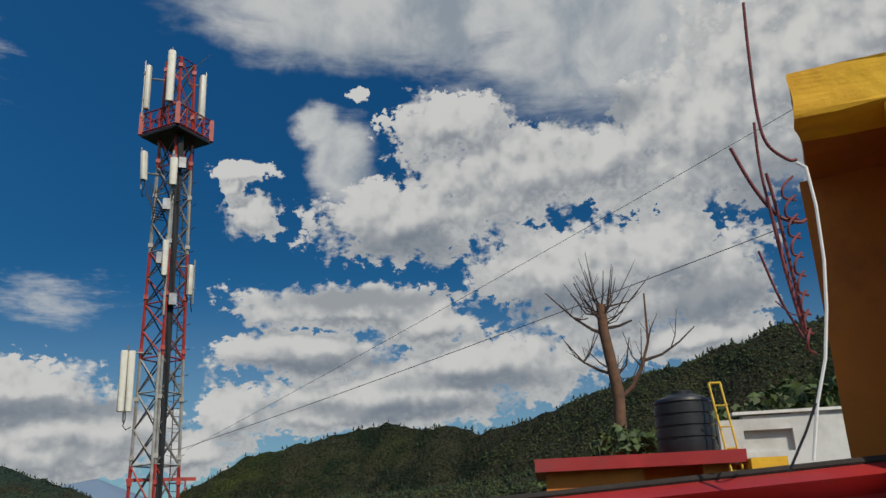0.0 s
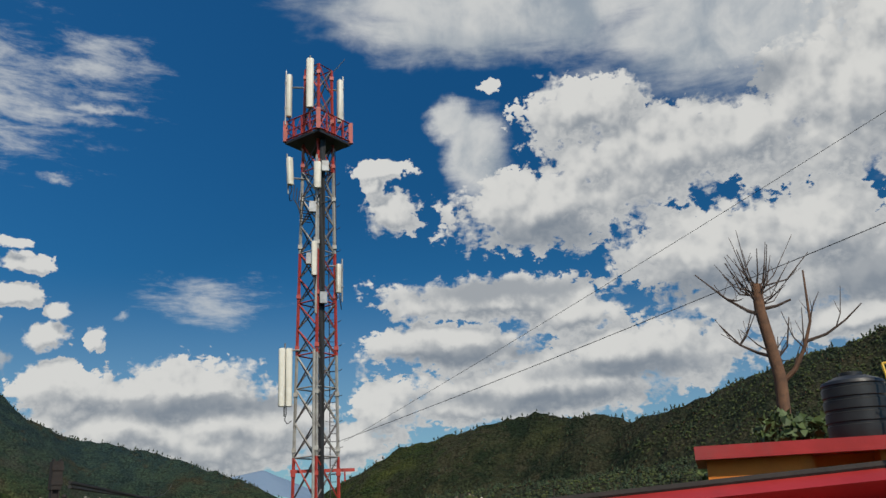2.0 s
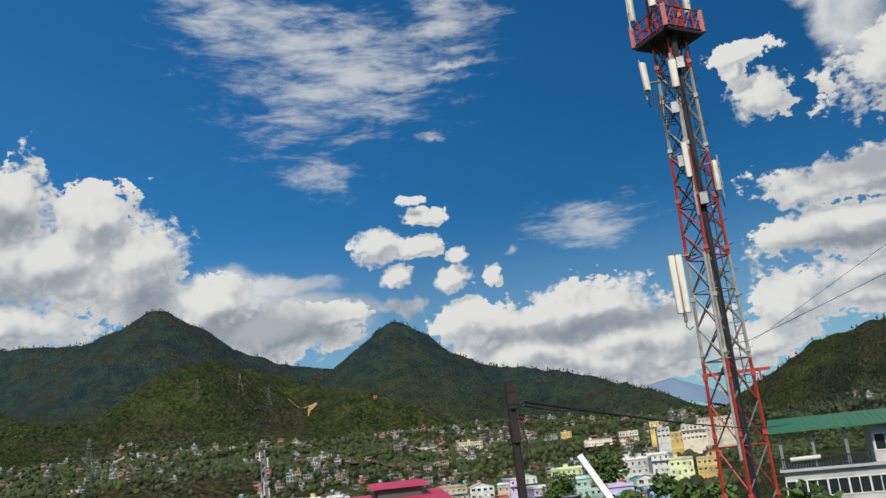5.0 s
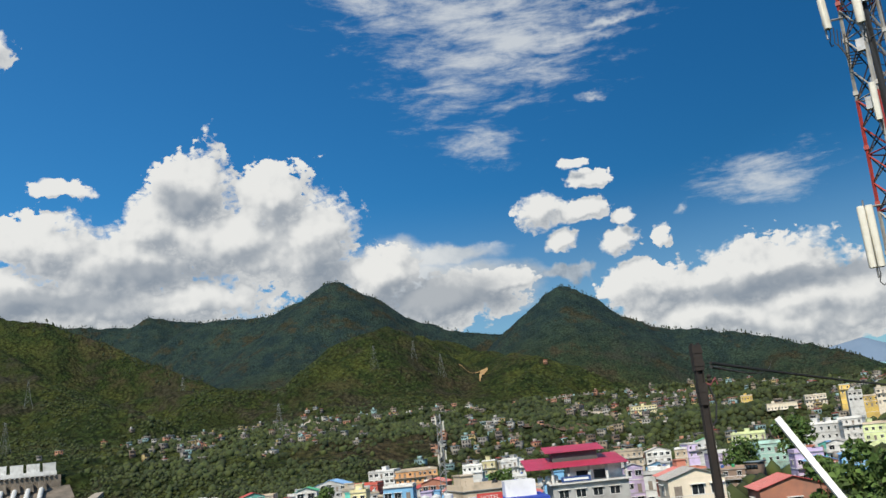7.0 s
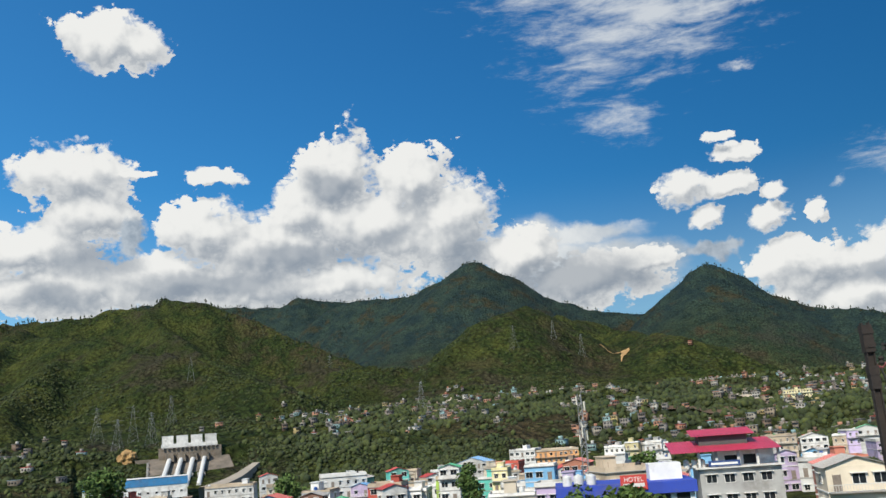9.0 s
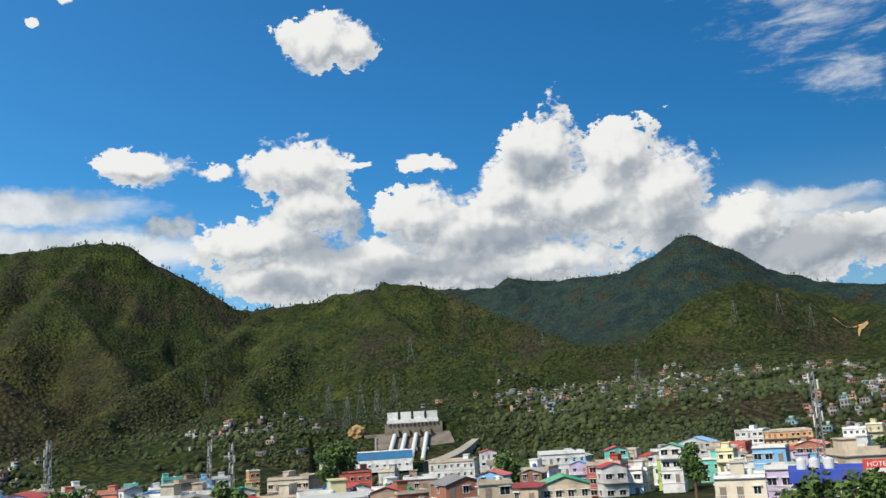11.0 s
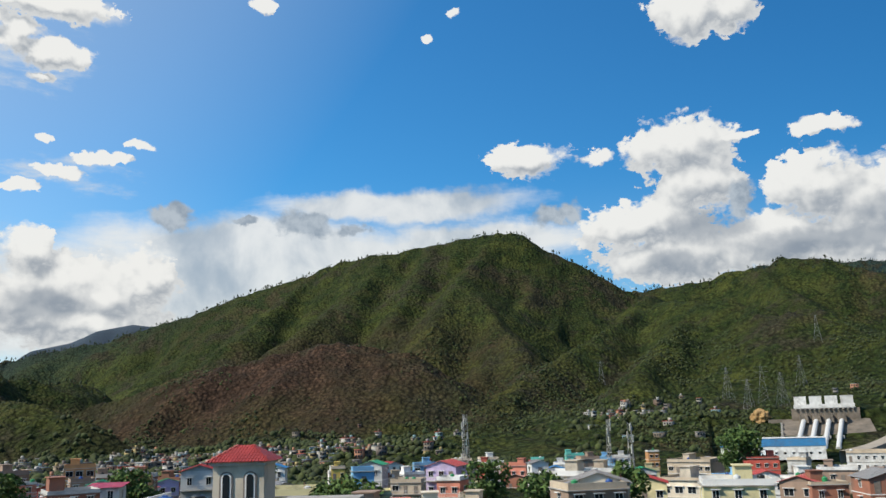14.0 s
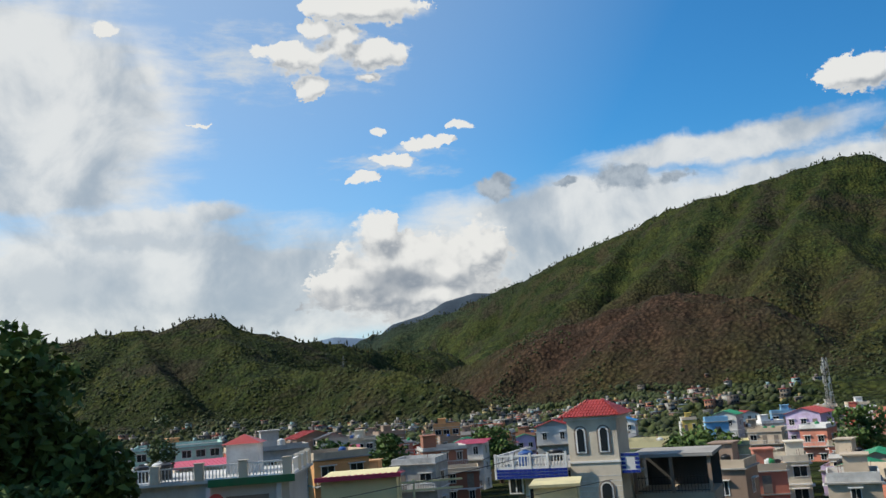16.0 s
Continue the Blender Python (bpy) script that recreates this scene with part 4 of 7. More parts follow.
def leafy_tree(az, d, height, width, label, seed, base=None, leaves=2600, size=0.28, material=None, slim=False):
    r = random.Random(seed)
    z = ground_z(az, d) if base is None else base
    t = thing("tree", facing(az, d, z, r.uniform(0, 360)), label, "tree", "trees between the houses")
    trunk = Shape().path([(0, 0, -0.3), (0.05, 0.02, height * 0.25), (0.1, -0.05, height * 0.5)], width * 0.045, 8, 0.6)
    lumps = []
    for i in range(9 if not slim else 7):
        a = r.uniform(0, 6.28)
        q = r.uniform(0.1, 0.36) * width * (0.5 if slim else 1)
        zz = height * r.uniform(0.36, 0.86)
        c = Vector((math.cos(a) * q, math.sin(a) * q, zz))
        lumps.append((c, width * r.uniform(0.17, 0.3)))
        trunk.path([(0.05, 0, height * 0.3), tuple(c * 0.6 + Vector((0, 0, height * 0.12))), tuple(c)], width * 0.018, 5, 0.4)
    lumps.append((Vector((0, 0, height * 0.86)), width * 0.2))
    part("trunk", trunk, M_BARK, t, "grey-brown trunk with limbs")
    part("crown", leafy_crown(lumps, leaves, size, material or M_TREE, seed), None, t)
    return t


def house(az, d, w, top, wall, roof="flat", depth=None, seed=0, label=None, turn=None):
    """A plastered town house: body, floor bands, parapet or sheet roof, windows, stair head."""
    r = random.Random(seed)
    depth = depth or max(5.0, w * r.uniform(0.8, 1.2))
    turn = r.uniform(-22, 22) if turn is None else turn
    low = ground_z(az, d + depth / 2)
    base = min(low, top - 3.2) - 0.5
    h = top - base
    hs = thing("house", facing(az, d, base, turn), label or "%s plastered town house with a %s roof" % (wall.replace("_", " "), {"flat": "flat"}.get(roof, roof.replace("_", " "))), "house", "houses of the town")
    paint = M_WALL[wall]
    hw = w / 2
    part("wall", Shape().box(-hw, 0, 0, hw, depth, h - 0.14), paint, hs)
    floors = max(1, round((h - 0.5) / 3.1))
    fh = h / floors
    for i in range(1, floors):
        part("floor_band", Shape().box(-hw - 0.12, -0.14, i * fh - 0.1, hw + 0.12, depth + 0.1, i * fh + 0.06), M_WHITE_TRIM if r.random() < 0.5 else M_CONCRETE, hs)
    if roof in ("flat", "balcony"):
        part("roof_slab", Shape().box(-hw - 0.25, -0.35, h - 0.14, hw + 0.25, depth + 0.2, h), M_CONCRETE, hs)
        par = Shape()
        ph = r.choice((0.5, 0.8, 0.9))
        par.box(-hw, 0, h, hw, 0.12, h + ph).box(-hw, depth - 0.12, h, hw, depth, h + ph).box(-hw, 0.12, h, -hw + 0.12, depth - 0.12, h + ph).box(hw - 0.12, 0.12, h, hw, depth - 0.12, h + ph)
        part("parapet", par, M_WALL[r.choice((wall, wall, "white", "beige"))], hs)
        if w > 4.5 and r.random() < 0.7:
            x = r.uniform(-hw + 1.3, hw - 1.3)
            part("stair_head", Shape().box(x - 1.1, depth * 0.5, h, x + 1.1, depth - 0.2, h + 2.2).box(x - 1.3, depth * 0.5 - 0.3, h + 2.2, x + 1.3, depth, h + 2.34), paint, hs)
        for k in range(r.choice((0, 1, 1, 2))):
            kind = r.choice(("black", "black", "white", "white", "green", "blue"))
            m = hs.matrix_world @ pose(r.uniform(-hw + 0.8, hw - 0.8), r.uniform(0.9, depth * 0.45), h, 0, 0, 0)
            water_tank(m, 0.5, 1.2, kind, kind + " ribbed plastic water tank on a flat roof")
        if r.random() < 0.5:
            for k in range(2):
                part("starter_bar", BAR_MESH, None, hs).matrix_local = pose(r.uniform(-hw + 0.1, hw - 0.1), 0.06, h + ph - 0.4 * r.random(), r.uniform(-5, 5), r.uniform(-5, 5), 0)
    else:
        paint_roof = {"green": "green", "blue": "blue_roof", "red": "red_roof", "red_gable": "red_roof", "shed": "pink", "gable": "grey_roof", "pink_flat": "pink", "red_awning": "red_roof"}.get(roof, "grey_roof")
        if roof in ("shed", "pink_flat", "red_awning"):
            part("roof", ribbed_sheet(w + 1.2, depth + 1.0, 0.5, int(w * 2.5)), M_ROOF[paint_roof], hs).location = (0, -0.6, h - 0.1)
        else:
            rise = w * 0.16
            gable = Shape().prism([(-hw, 0), (hw, 0), (0, rise)], 0, depth)
            part("gable", gable, paint, hs).location = (0, 0, h - 0.14)
            for side in (-1, 1):
                sheet = ribbed_sheet(depth + 0.9, hw + 0.4, rise * (hw + 0.4) / hw, int(depth * 1.6))
                part("roof", sheet, M_ROOF[paint_roof], hs).matrix_local = pose(side * (hw + 0.4), depth / 2, h - 0.14 - rise * 0.4 / hw, 0, 0, 90 * side)
    kind = r.randrange(3)
    for i in range(floors):
        if (i + 1) * fh < h - 6.5:
            continue
        cols = max(1, int(w / 2.4))
        for k in range(cols):
            x = -hw + (k + 0.5) * w / cols + r.uniform(-0.15, 0.15)
            if r.random() < 0.2:
                ob = part("door", DOOR_MESH, None, hs)
                ob.location = (x, 0, i * fh + 0.1)
            else:
                put_window(hs, kind, x, 0, i * fh + 0.95, far=d > 140)
        for side in (-1, 1) if d < 260 else ():
            for k in range(max(1, int(depth / 5))):
                put_window(hs, kind, side * hw, (k + 0.5) * depth / max(1, int(depth / 5)), i * fh + 0.95, 90 * side, far=d > 140)
    if roof == "balcony" or (w > 5 and r.random() < 0.45):
        i = floors - 1
        z = i * fh
        bal = part("balcony", Shape().box(-hw, -1.2, z - 0.12, hw, 0, z + 0.02), M_CONCRETE, hs)
        rail = Shape().box(-hw, -1.2, z + 0.9, hw, -1.12, z + 0.98)
        for k in range(int(w / 0.35) + 1):
            x = -hw + 0.04 + k * (w - 0.08) / int(w / 0.35)
            rail.box(x - 0.03, -1.18, z + 0.02, x + 0.03, -1.14, z + 0.9)
        part("railing", rail, M_WALL["white"] if roof != "balcony" else M_WALL["orange"], bal)
    return hs

# ---------------------------------------------------------------- the lattice tower
def cell_tower():
    t = thing("cell_tower", near_facing(19.05, 39.6, -2.6) @ Matrix.Scale(1.2, 4), "tall red and white steel lattice tower with antennas", "tower")
    bands = [(0.0, 15.6, M_RED), (15.6, 19.5, M_WHITE_STEEL), (19.5, 23.7, M_RED), (23.7, 27.3, M_WHITE_STEEL), (27.3, 32.2, M_RED)]

    def half(z):
        return 0.84 - 0.0165 * (z - 15)

    def corner(i, z):
        q = half(z)
        return Vector([(0, -q, z), (q, 0, z), (0, q, z), (-q, 0, z)][i])

    for z0, z1, paint in bands:
        for i in range(4):
            leg = Shape().tube(corner(i, z0), corner(i, z1), 0.062, 4)
            z = z0 + 0.2
            while z < z1 - 0.3:
                c = corner(i, z)
                leg.box(c.x - 0.085, c.y - 0.085, z, c.x + 0.085, c.y + 0.085, z + 0.16)
                z += 2.1
            part("leg", leg, paint, t)
        count = max(1, round((z1 - z0) / (1.15 if z0 > 8 else 1.6)))
        for i in range(4):
            for k in range(count):
                a, b = z0 + (z1 - z0) * k / count, z0 + (z1 - z0) * (k + 1) / count
                # far faces coloured as shaded; near faces keep paint on one diagonal
                dark = M_SHADED_STEEL if i in (1, 2) else paint
                part("brace", Shape().tube(corner(i, a), corner((i + 1) % 4, b), 0.035, 4), M_SHADED_STEEL, t)
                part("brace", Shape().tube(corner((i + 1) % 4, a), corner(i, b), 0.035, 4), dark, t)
                if k % 2 == 0:
                    part("strut", Shape().tube(corner(i, a), corner((i + 1) % 4, a), 0.03, 4), paint, t)
    # cable tray up the near leg, with bundles of feeders
    tray = part("cable_tray", Shape().box(0.07, -0.62, 3, 0.30, -0.58, 28.6), M_BLACK, t, "dark cable ladder full of black feeders")
    for k in range(6):
        pts = [(0.10 + 0.034 * k, -0.66 + 0.02 * math.sin(z * 1.7 + k), z) for z in range(3, 30)]
        part("feeder", Shape().path(pts, 0.03, 5), M_BLACK, tray)
    pipe = [(-0.10, -half(z) - 0.09, z) for z in (12, 16, 19.6)]
    part("conduit", Shape().path(pipe, 0.055, 8), M_WHITE_STEEL, t)
    part("conduit", Shape().path([(-0.05, -half(z) - 0.08, z) for z in (21, 24, 27.8)], 0.05, 8), M_WHITE_STEEL, t)
    # caged ladder on the right side
    lad = Shape()
    for x in (0.42, 0.72):
        lad.tube((x + 0.22, 0.28, 4), (x, 0.2, 28.5), 0.02, 4)
    for k in range(80):
        z = 4.2 + k * 0.3
        off = 0.22 * (28.5 - z) / 24.5
        lad.tube((0.42 + off, 0.25, z), (0.72 + off, 0.25, z), 0.012, 4)
    ladder = part("ladder", lad, M_SHADED_STEEL, t, "narrow steel climbing ladder")
    for k in range(20):
        z = 8 + k
        off = 0.22 * (28.5 - z) / 24.5
        hoop = [(0.57 + off + 0.33 * math.cos(a), 0.3 + 0.42 * math.sin(a), z) for a in [math.pi * j / 8 for j in range(9)]]
        part("hoop", Shape().path(hoop, 0.014, 4), M_SHADED_STEEL, ladder)
    # platform, seen by its corner
    pf = part("platform", Shape(), M_RED, t, "square red steel working platform with railing")
    q, z = 1.38, 28.68
    cs = [Vector((0, -q, z)), Vector((q, 0, z)), Vector((0, q, z)), Vector((-q, 0, z))]
    deck = Shape().add([c - Vector((0, 0, 0.1)) for c in cs] + cs, [(3, 2, 1, 0), (4, 5, 6, 7), (0, 1, 5, 4), (1, 2, 6, 5), (2, 3, 7, 6), (3, 0, 4, 7)])
    part("deck", deck, M_BLACK, pf, "dark chequer-plate deck")
    for i in range(4):
        a, b = cs[i], cs[(i + 1) % 4]
        up = Vector((0, 0, 0.92))
        rail = Shape().tube(a + up, b + up, 0.04, 4).tube(a + up * 0.5, b + up * 0.5, 0.028, 4).tube(a + up * 0.08, b + up * 0.08, 0.05, 4)
        for k in range(5):
            c = a.lerp(b, k / 4)
            rail.tube(c, c + up, 0.04, 4)
        for k in range(4):
            rail.tube(a.lerp(b, k / 4), a.lerp(b, (k + 1) / 4) + up, 0.018, 4)
        part("railing", rail, M_RED, pf)
        part("corner_plate", Shape().box(a.x - 0.09, a.y - 0.09, z, a.x + 0.09, a.y + 0.09, z + 0.95), M_RED, pf)
        part("strut", Shape().tube(a.lerp(b, 0.5) * 0.98, corner(i, 26.9).lerp(corner((i + 1) % 4, 26.9), 0.5), 0.035, 4), M_BLACK, pf)
    # short top mast with braces
    top = Shape()
    for i in range(4):
        top.tube(corner(i, 31.0), corner((i + 1) % 4, 32.2), 0.025, 4).tube(corner(i, 32.2), corner((i + 1) % 4, 32.2), 0.035, 4)
    part("top_frame", top, M_RED, t)
    part("lightning_rod", Shape().tube((0.5, 0.1, 32.0), (1.15, 0.2, 32.9), 0.014, 5), M_BLACK, t)

    def panel(x, y, z0, z1, w=0.27, lean=0.0, turn=0.0, mount=None, twin=False):
        h = z1 - z0
        s = Shape()
        for k in ((-0.5, 0.5) if twin else (0,)):
            outline = [(w / 2 * math.cos(a), 0.11 * math.sin(a)) for a in [2 * math.pi * j / 14 for j in range(14)]]
            vs = [(px * 1.0 + k * w * 1.05, max(-0.1, min(0.09, py * 1.5)), zz) for zz in (0, 0.04, h - 0.04, h) for px, py in [(o[0] * (0.85 if zz in (0, h) else 1), o[1] * (0.85 if zz in (0, h) else 1)) for o in outline]]
            fs = [(r * 14 + j, r * 14 + (j + 1) % 14, (r + 1) * 14 + (j + 1) % 14, (r + 1) * 14 + j) for r in range(3) for j in range(14)]
            s.add(vs, fs + [tuple(reversed(range(14))), tuple(range(42, 56))])
        ant = part("antenna", s, M_PANEL, t, "cream panel antenna", True)
        ant.matrix_local = pose(x, y, z0, -lean, 0, turn)
        part("bracket", Shape().tube((0, 0.16, -0.35), (0, 0.16, h + 0.25), 0.035, 8).box(-0.05, 0.05, h * 0.2, 0.05, 0.2, h * 0.2 + 0.07).box(-0.05, 0.05, h * 0.8, 0.05, 0.2, h * 0.8 + 0.07), M_STEEL, ant)
        hang = [(0.04, 0, 0), (0.06, 0.02, -0.25), (0.0, 0.1, -0.5), (-0.12 if x > 0 else 0.12, 0.2, -0.62), (-0.3 if x > 0 else 0.3, 0.3, -0.5)]
        part("jumper_cable", Shape().path(hang, 0.02, 5), M_BLACK, ant)
        if mount:
            part("arm", Shape().tube((x, y + 0.16, z0 + h * mount), (0.35 * (1 if x > 0 else -1), 0, z0 + h * mount), 0.04, 6), M_STEEL, t)

    panel(-1.24, -0.15, 29.8, 31.8, turn=70, mount=0.75)
    panel(-0.36, -1.15, 29.75, 32.06, w=0.32)
    panel(0.92, -0.1, 29.62, 31.66, turn=-60, mount=0.8)
    panel(-1.12, -0.3, 26.6, 27.85, lean=4, turn=40, mount=0.3)
    panel(-0.02, -1.0, 26.2, 27.35, w=0.31)
    panel(-0.12, -0.98, 22.5, 23.9, w=0.24)
    panel(0.86, -0.2, 22.0, 23.2, w=0.2, turn=-60, mount=0.98)
    panel(-1.18, -0.3, 17.5, 19.75, w=0.26, lean=2, turn=10, mount=0.98, twin=True)
    part("arm", Shape().box(-0.95, -0.08, 15.05, 1.45, 0.02, 15.17).box(1.05, -0.06, 14.7, 1.11, 0, 15.1), M_RED, t, "cross arm of angle iron")
    for z, x in ((27.0, 0.3), (25.2, -0.2), (21.4, 0.25), (23.0, -0.3)):
        part("radio_unit", Shape().box(x - 0.14, -0.95, z, x + 0.14, -0.75, z + 0.45), M_STEEL, t, "grey radio box")
    for k in range(5):
        z = 26.2 - 0.12 * k
        loop = [(-0.95 + 0.1 * k, -0.3, z + 0.4), (-1.0 + 0.1 * k, -0.32, z - 0.2), (-0.7, -0.4, z - 0.75), (-0.25, -0.65, z - 0.9)]
        part("jumper_cable", Shape().path(loop, 0.02, 5), M_BLACK, t)


cell_tower()


# ---------------------------------------------------------------- beside the camera
def power_pole():
    t = thing("power_pole", Matrix.Translation((-0.18, -0.06, 0)) @ near_facing(32.4, 4.6, 5.8) @ pose(0, 0, 0, 0, -0.4, 20) @ Matrix.Diagonal((0.40, 0.40, 0.554, 1)), "dark weathered power pole with rusty top bracket", "pole")
    part("post", Shape().box(-0.048, -0.045, -11, -0.034, 0.045, 13.68).box(0.034, -0.045, -11, 0.048, 0.045, 13.68).box(-0.034, -0.012, -11, 0.034, 0.012, 13.66), M_POLE, t)
    part("bracket", Shape().box(-0.06, -0.06, 13.42, 0.06, 0.06, 13.66).box(-0.068, -0.07, 13.46, 0.068, -0.05, 13.5).box(-0.068, -0.07, 13.58, 0.068, -0.05, 13.62), M_POLE, t, "rusty clamped head bracket")
    part("clamp", Shape().box(-0.06, -0.06, 13.22, 0.06, 0.06, 13.3).box(-0.055, -0.055, 13.1, 0.055, 0.055, 13.22), M_POLE, t)
    ins = part("insulator", Shape().lathe([(0.02, 0), (0.035, 0.02), (0.02, 0.04), (0.035, 0.06), (0.02, 0.08)], 10, (0.12, 0, 13.3)), M_POLE, t)
    part("hook", Shape().path([(0.05, 0, 13.3), (0.12, 0, 13.28), (0.2, 0, 13.34), (0.22, 0, 13.28)], 0.012, 5), M_RUST, ins)
    part("drop_lead", Shape().path([(0.1, 0, 13.28), (0.16, 0, 13.1), (0.12, 0, 12.95), (0.05, 0, 12.9)], 0.012, 5), M_BLACK, t)


power_pole()


def sagging(a, b, sag, steps=24):
    a, b = Vector(a), Vector(b)
    return [a.lerp(b, k / steps) - Vector((0, 0, sag * 4 * (k / steps) * (1 - k / steps))) for k in range(steps + 1)]


def wire(name, a, b, sag, r, label):
    ob = new(name, Shape().path(sagging(a, b, sag), r, 5).mesh(name, M_BLACK))
    return tagged(ob, label, "cable", "overhead cables")


wire("overhead_cable", near_at(17.7, 39.0, 13 + 39.0 * math.tan(radians(5.45))), near_at(-26.5, 22.0, 13 + 22 * math.tan(radians(18.1))), 0.12, 0.012, "black overhead cable strung from the lattice tower")
wire("overhead_cable", near_at(17.2, 45.0, 17.3), near_at(-26.5, 24.0, 13 + 24 * math.tan(radians(25.0))), 0.12, 0.009, "thin black overhead wire against the clouds")
wire("overhead_cable", near_at(32.2, 4.62, 13.27) + Vector((-0.18, -0.06, 0)), near_at(16.0, 30.0, 13.1), 0.15, 0.009, "black service cable from the power pole")
wire("overhead_cable", near_at(32.2, 4.62, 13.25) + Vector((-0.18, -0.06, 0)), near_at(28.0, 60.0, 16.2), 0.3, 0.010, "black service cable from the power pole")
wire("overhead_cable", near_at(148, 30, 9.6), near_at(118, 26, 11.0), 0.3, 0.012, "black service cable over the lane")
wire("overhead_cable", near_at(146, 34, 8.6), near_at(112, 30, 9.8), 0.35, 0.012, "black service cable over the lane")


def white_post():
    t = thing("handrail_post", Matrix.Identity(4), "white painted slanting handrail post by the roof", "post")
    a, b = near_at(29.0, 3.6, 12.965) + Vector((-0.18, -0.06, 0)), near_at(24.6, 3.4, 12.5) + Vector((-0.18, -0.06, 0))
    part("post", Shape().tube(a, b, 0.017, 4), M_WHITE_TRIM, t)


white_post()


def red_sheet():
    """Ribbed sheet that leans away along the roof edge, ribs along its length."""
    a, b = near_at(7.5, 4.5, EYE + 4.5 * math.tan(radians(1.1))) + Vector((-0.13, -0.03, 0)), near_at(-38.0, 4.9, EYE + 4.9 * math.tan(radians(3.5)))
    along = (b - a)
    out = Vector((along.y, -along.x, 0)).normalized()
    if out.dot(a) > 0:
        out = -out
    t = thing("roof_sheet", Matrix.Translation(a), "red painted ribbed steel roofing sheet along the roof edge", "roof")
    down = (out * 0.45 + Vector((0, 0, -0.89))).normalized()
    side = down.cross(along.normalized())
    if side.dot(out) < 0:
        side = -side
    pts, z = [], 0.0
    while z < 1.4:
        pts += [(z, -0.05), (z + 0.12, 0.05), (z + 0.128, -0.12), (z + 0.185, -0.12), (z + 0.195, -0.05)]
        z += 0.195
    s = Shape()
    steps = 12
    for k in range(steps + 1):
        p = along * (k / steps)
        s.v += [tuple(p + down * u + side * w) for u, w in pts]
    n = len(pts)
    s.f += [(k * n + i, k * n + i + 1, (k + 1) * n + i + 1, (k + 1) * n + i) for k in range(steps) for i in range(n - 1)]
    part("sheet", s, M_SHEET, t)
    part("edge_flashing", Shape().tube(side * -0.045, along - side * 0.045, 0.024, 6), M_POLE, t, "dark rolled top edge")


red_sheet()


def chipped_block(x0, y0, z0, x1, y1, z1, seed, rough=0.02):
    """A plastered block with worn, uneven arrises."""
    bm = bmesh.new()
    bmesh.ops.create_cube(bm, size=1)
    bmesh.ops.scale(bm, vec=(x1 - x0, y1 - y0, z1 - z0), verts=bm.verts)
    bmesh.ops.translate(bm, vec=((x0 + x1) / 2, (y0 + y1) / 2, (z0 + z1) / 2), verts=bm.verts)
    bmesh.ops.subdivide_edges(bm, edges=bm.edges[:], cuts=9, use_grid_fill=True)
    for v in bm.verts:
        on = sum((abs(v.co.x - x0) < 1e-4 or abs(v.co.x - x1) < 1e-4, abs(v.co.y - y0) < 1e-4 or abs(v.co.y - y1) < 1e-4, abs(v.co.z - z0) < 1e-4 or abs(v.co.z - z1) < 1e-4))
        v.co += noise.noise_vector(v.co * 9 + Vector((seed, 0, 0))) * (rough if on > 1 else rough * 0.25)
    me = bpy.data.meshes.new("block")
    bm.to_mesh(me)
    bm.free()
    return me


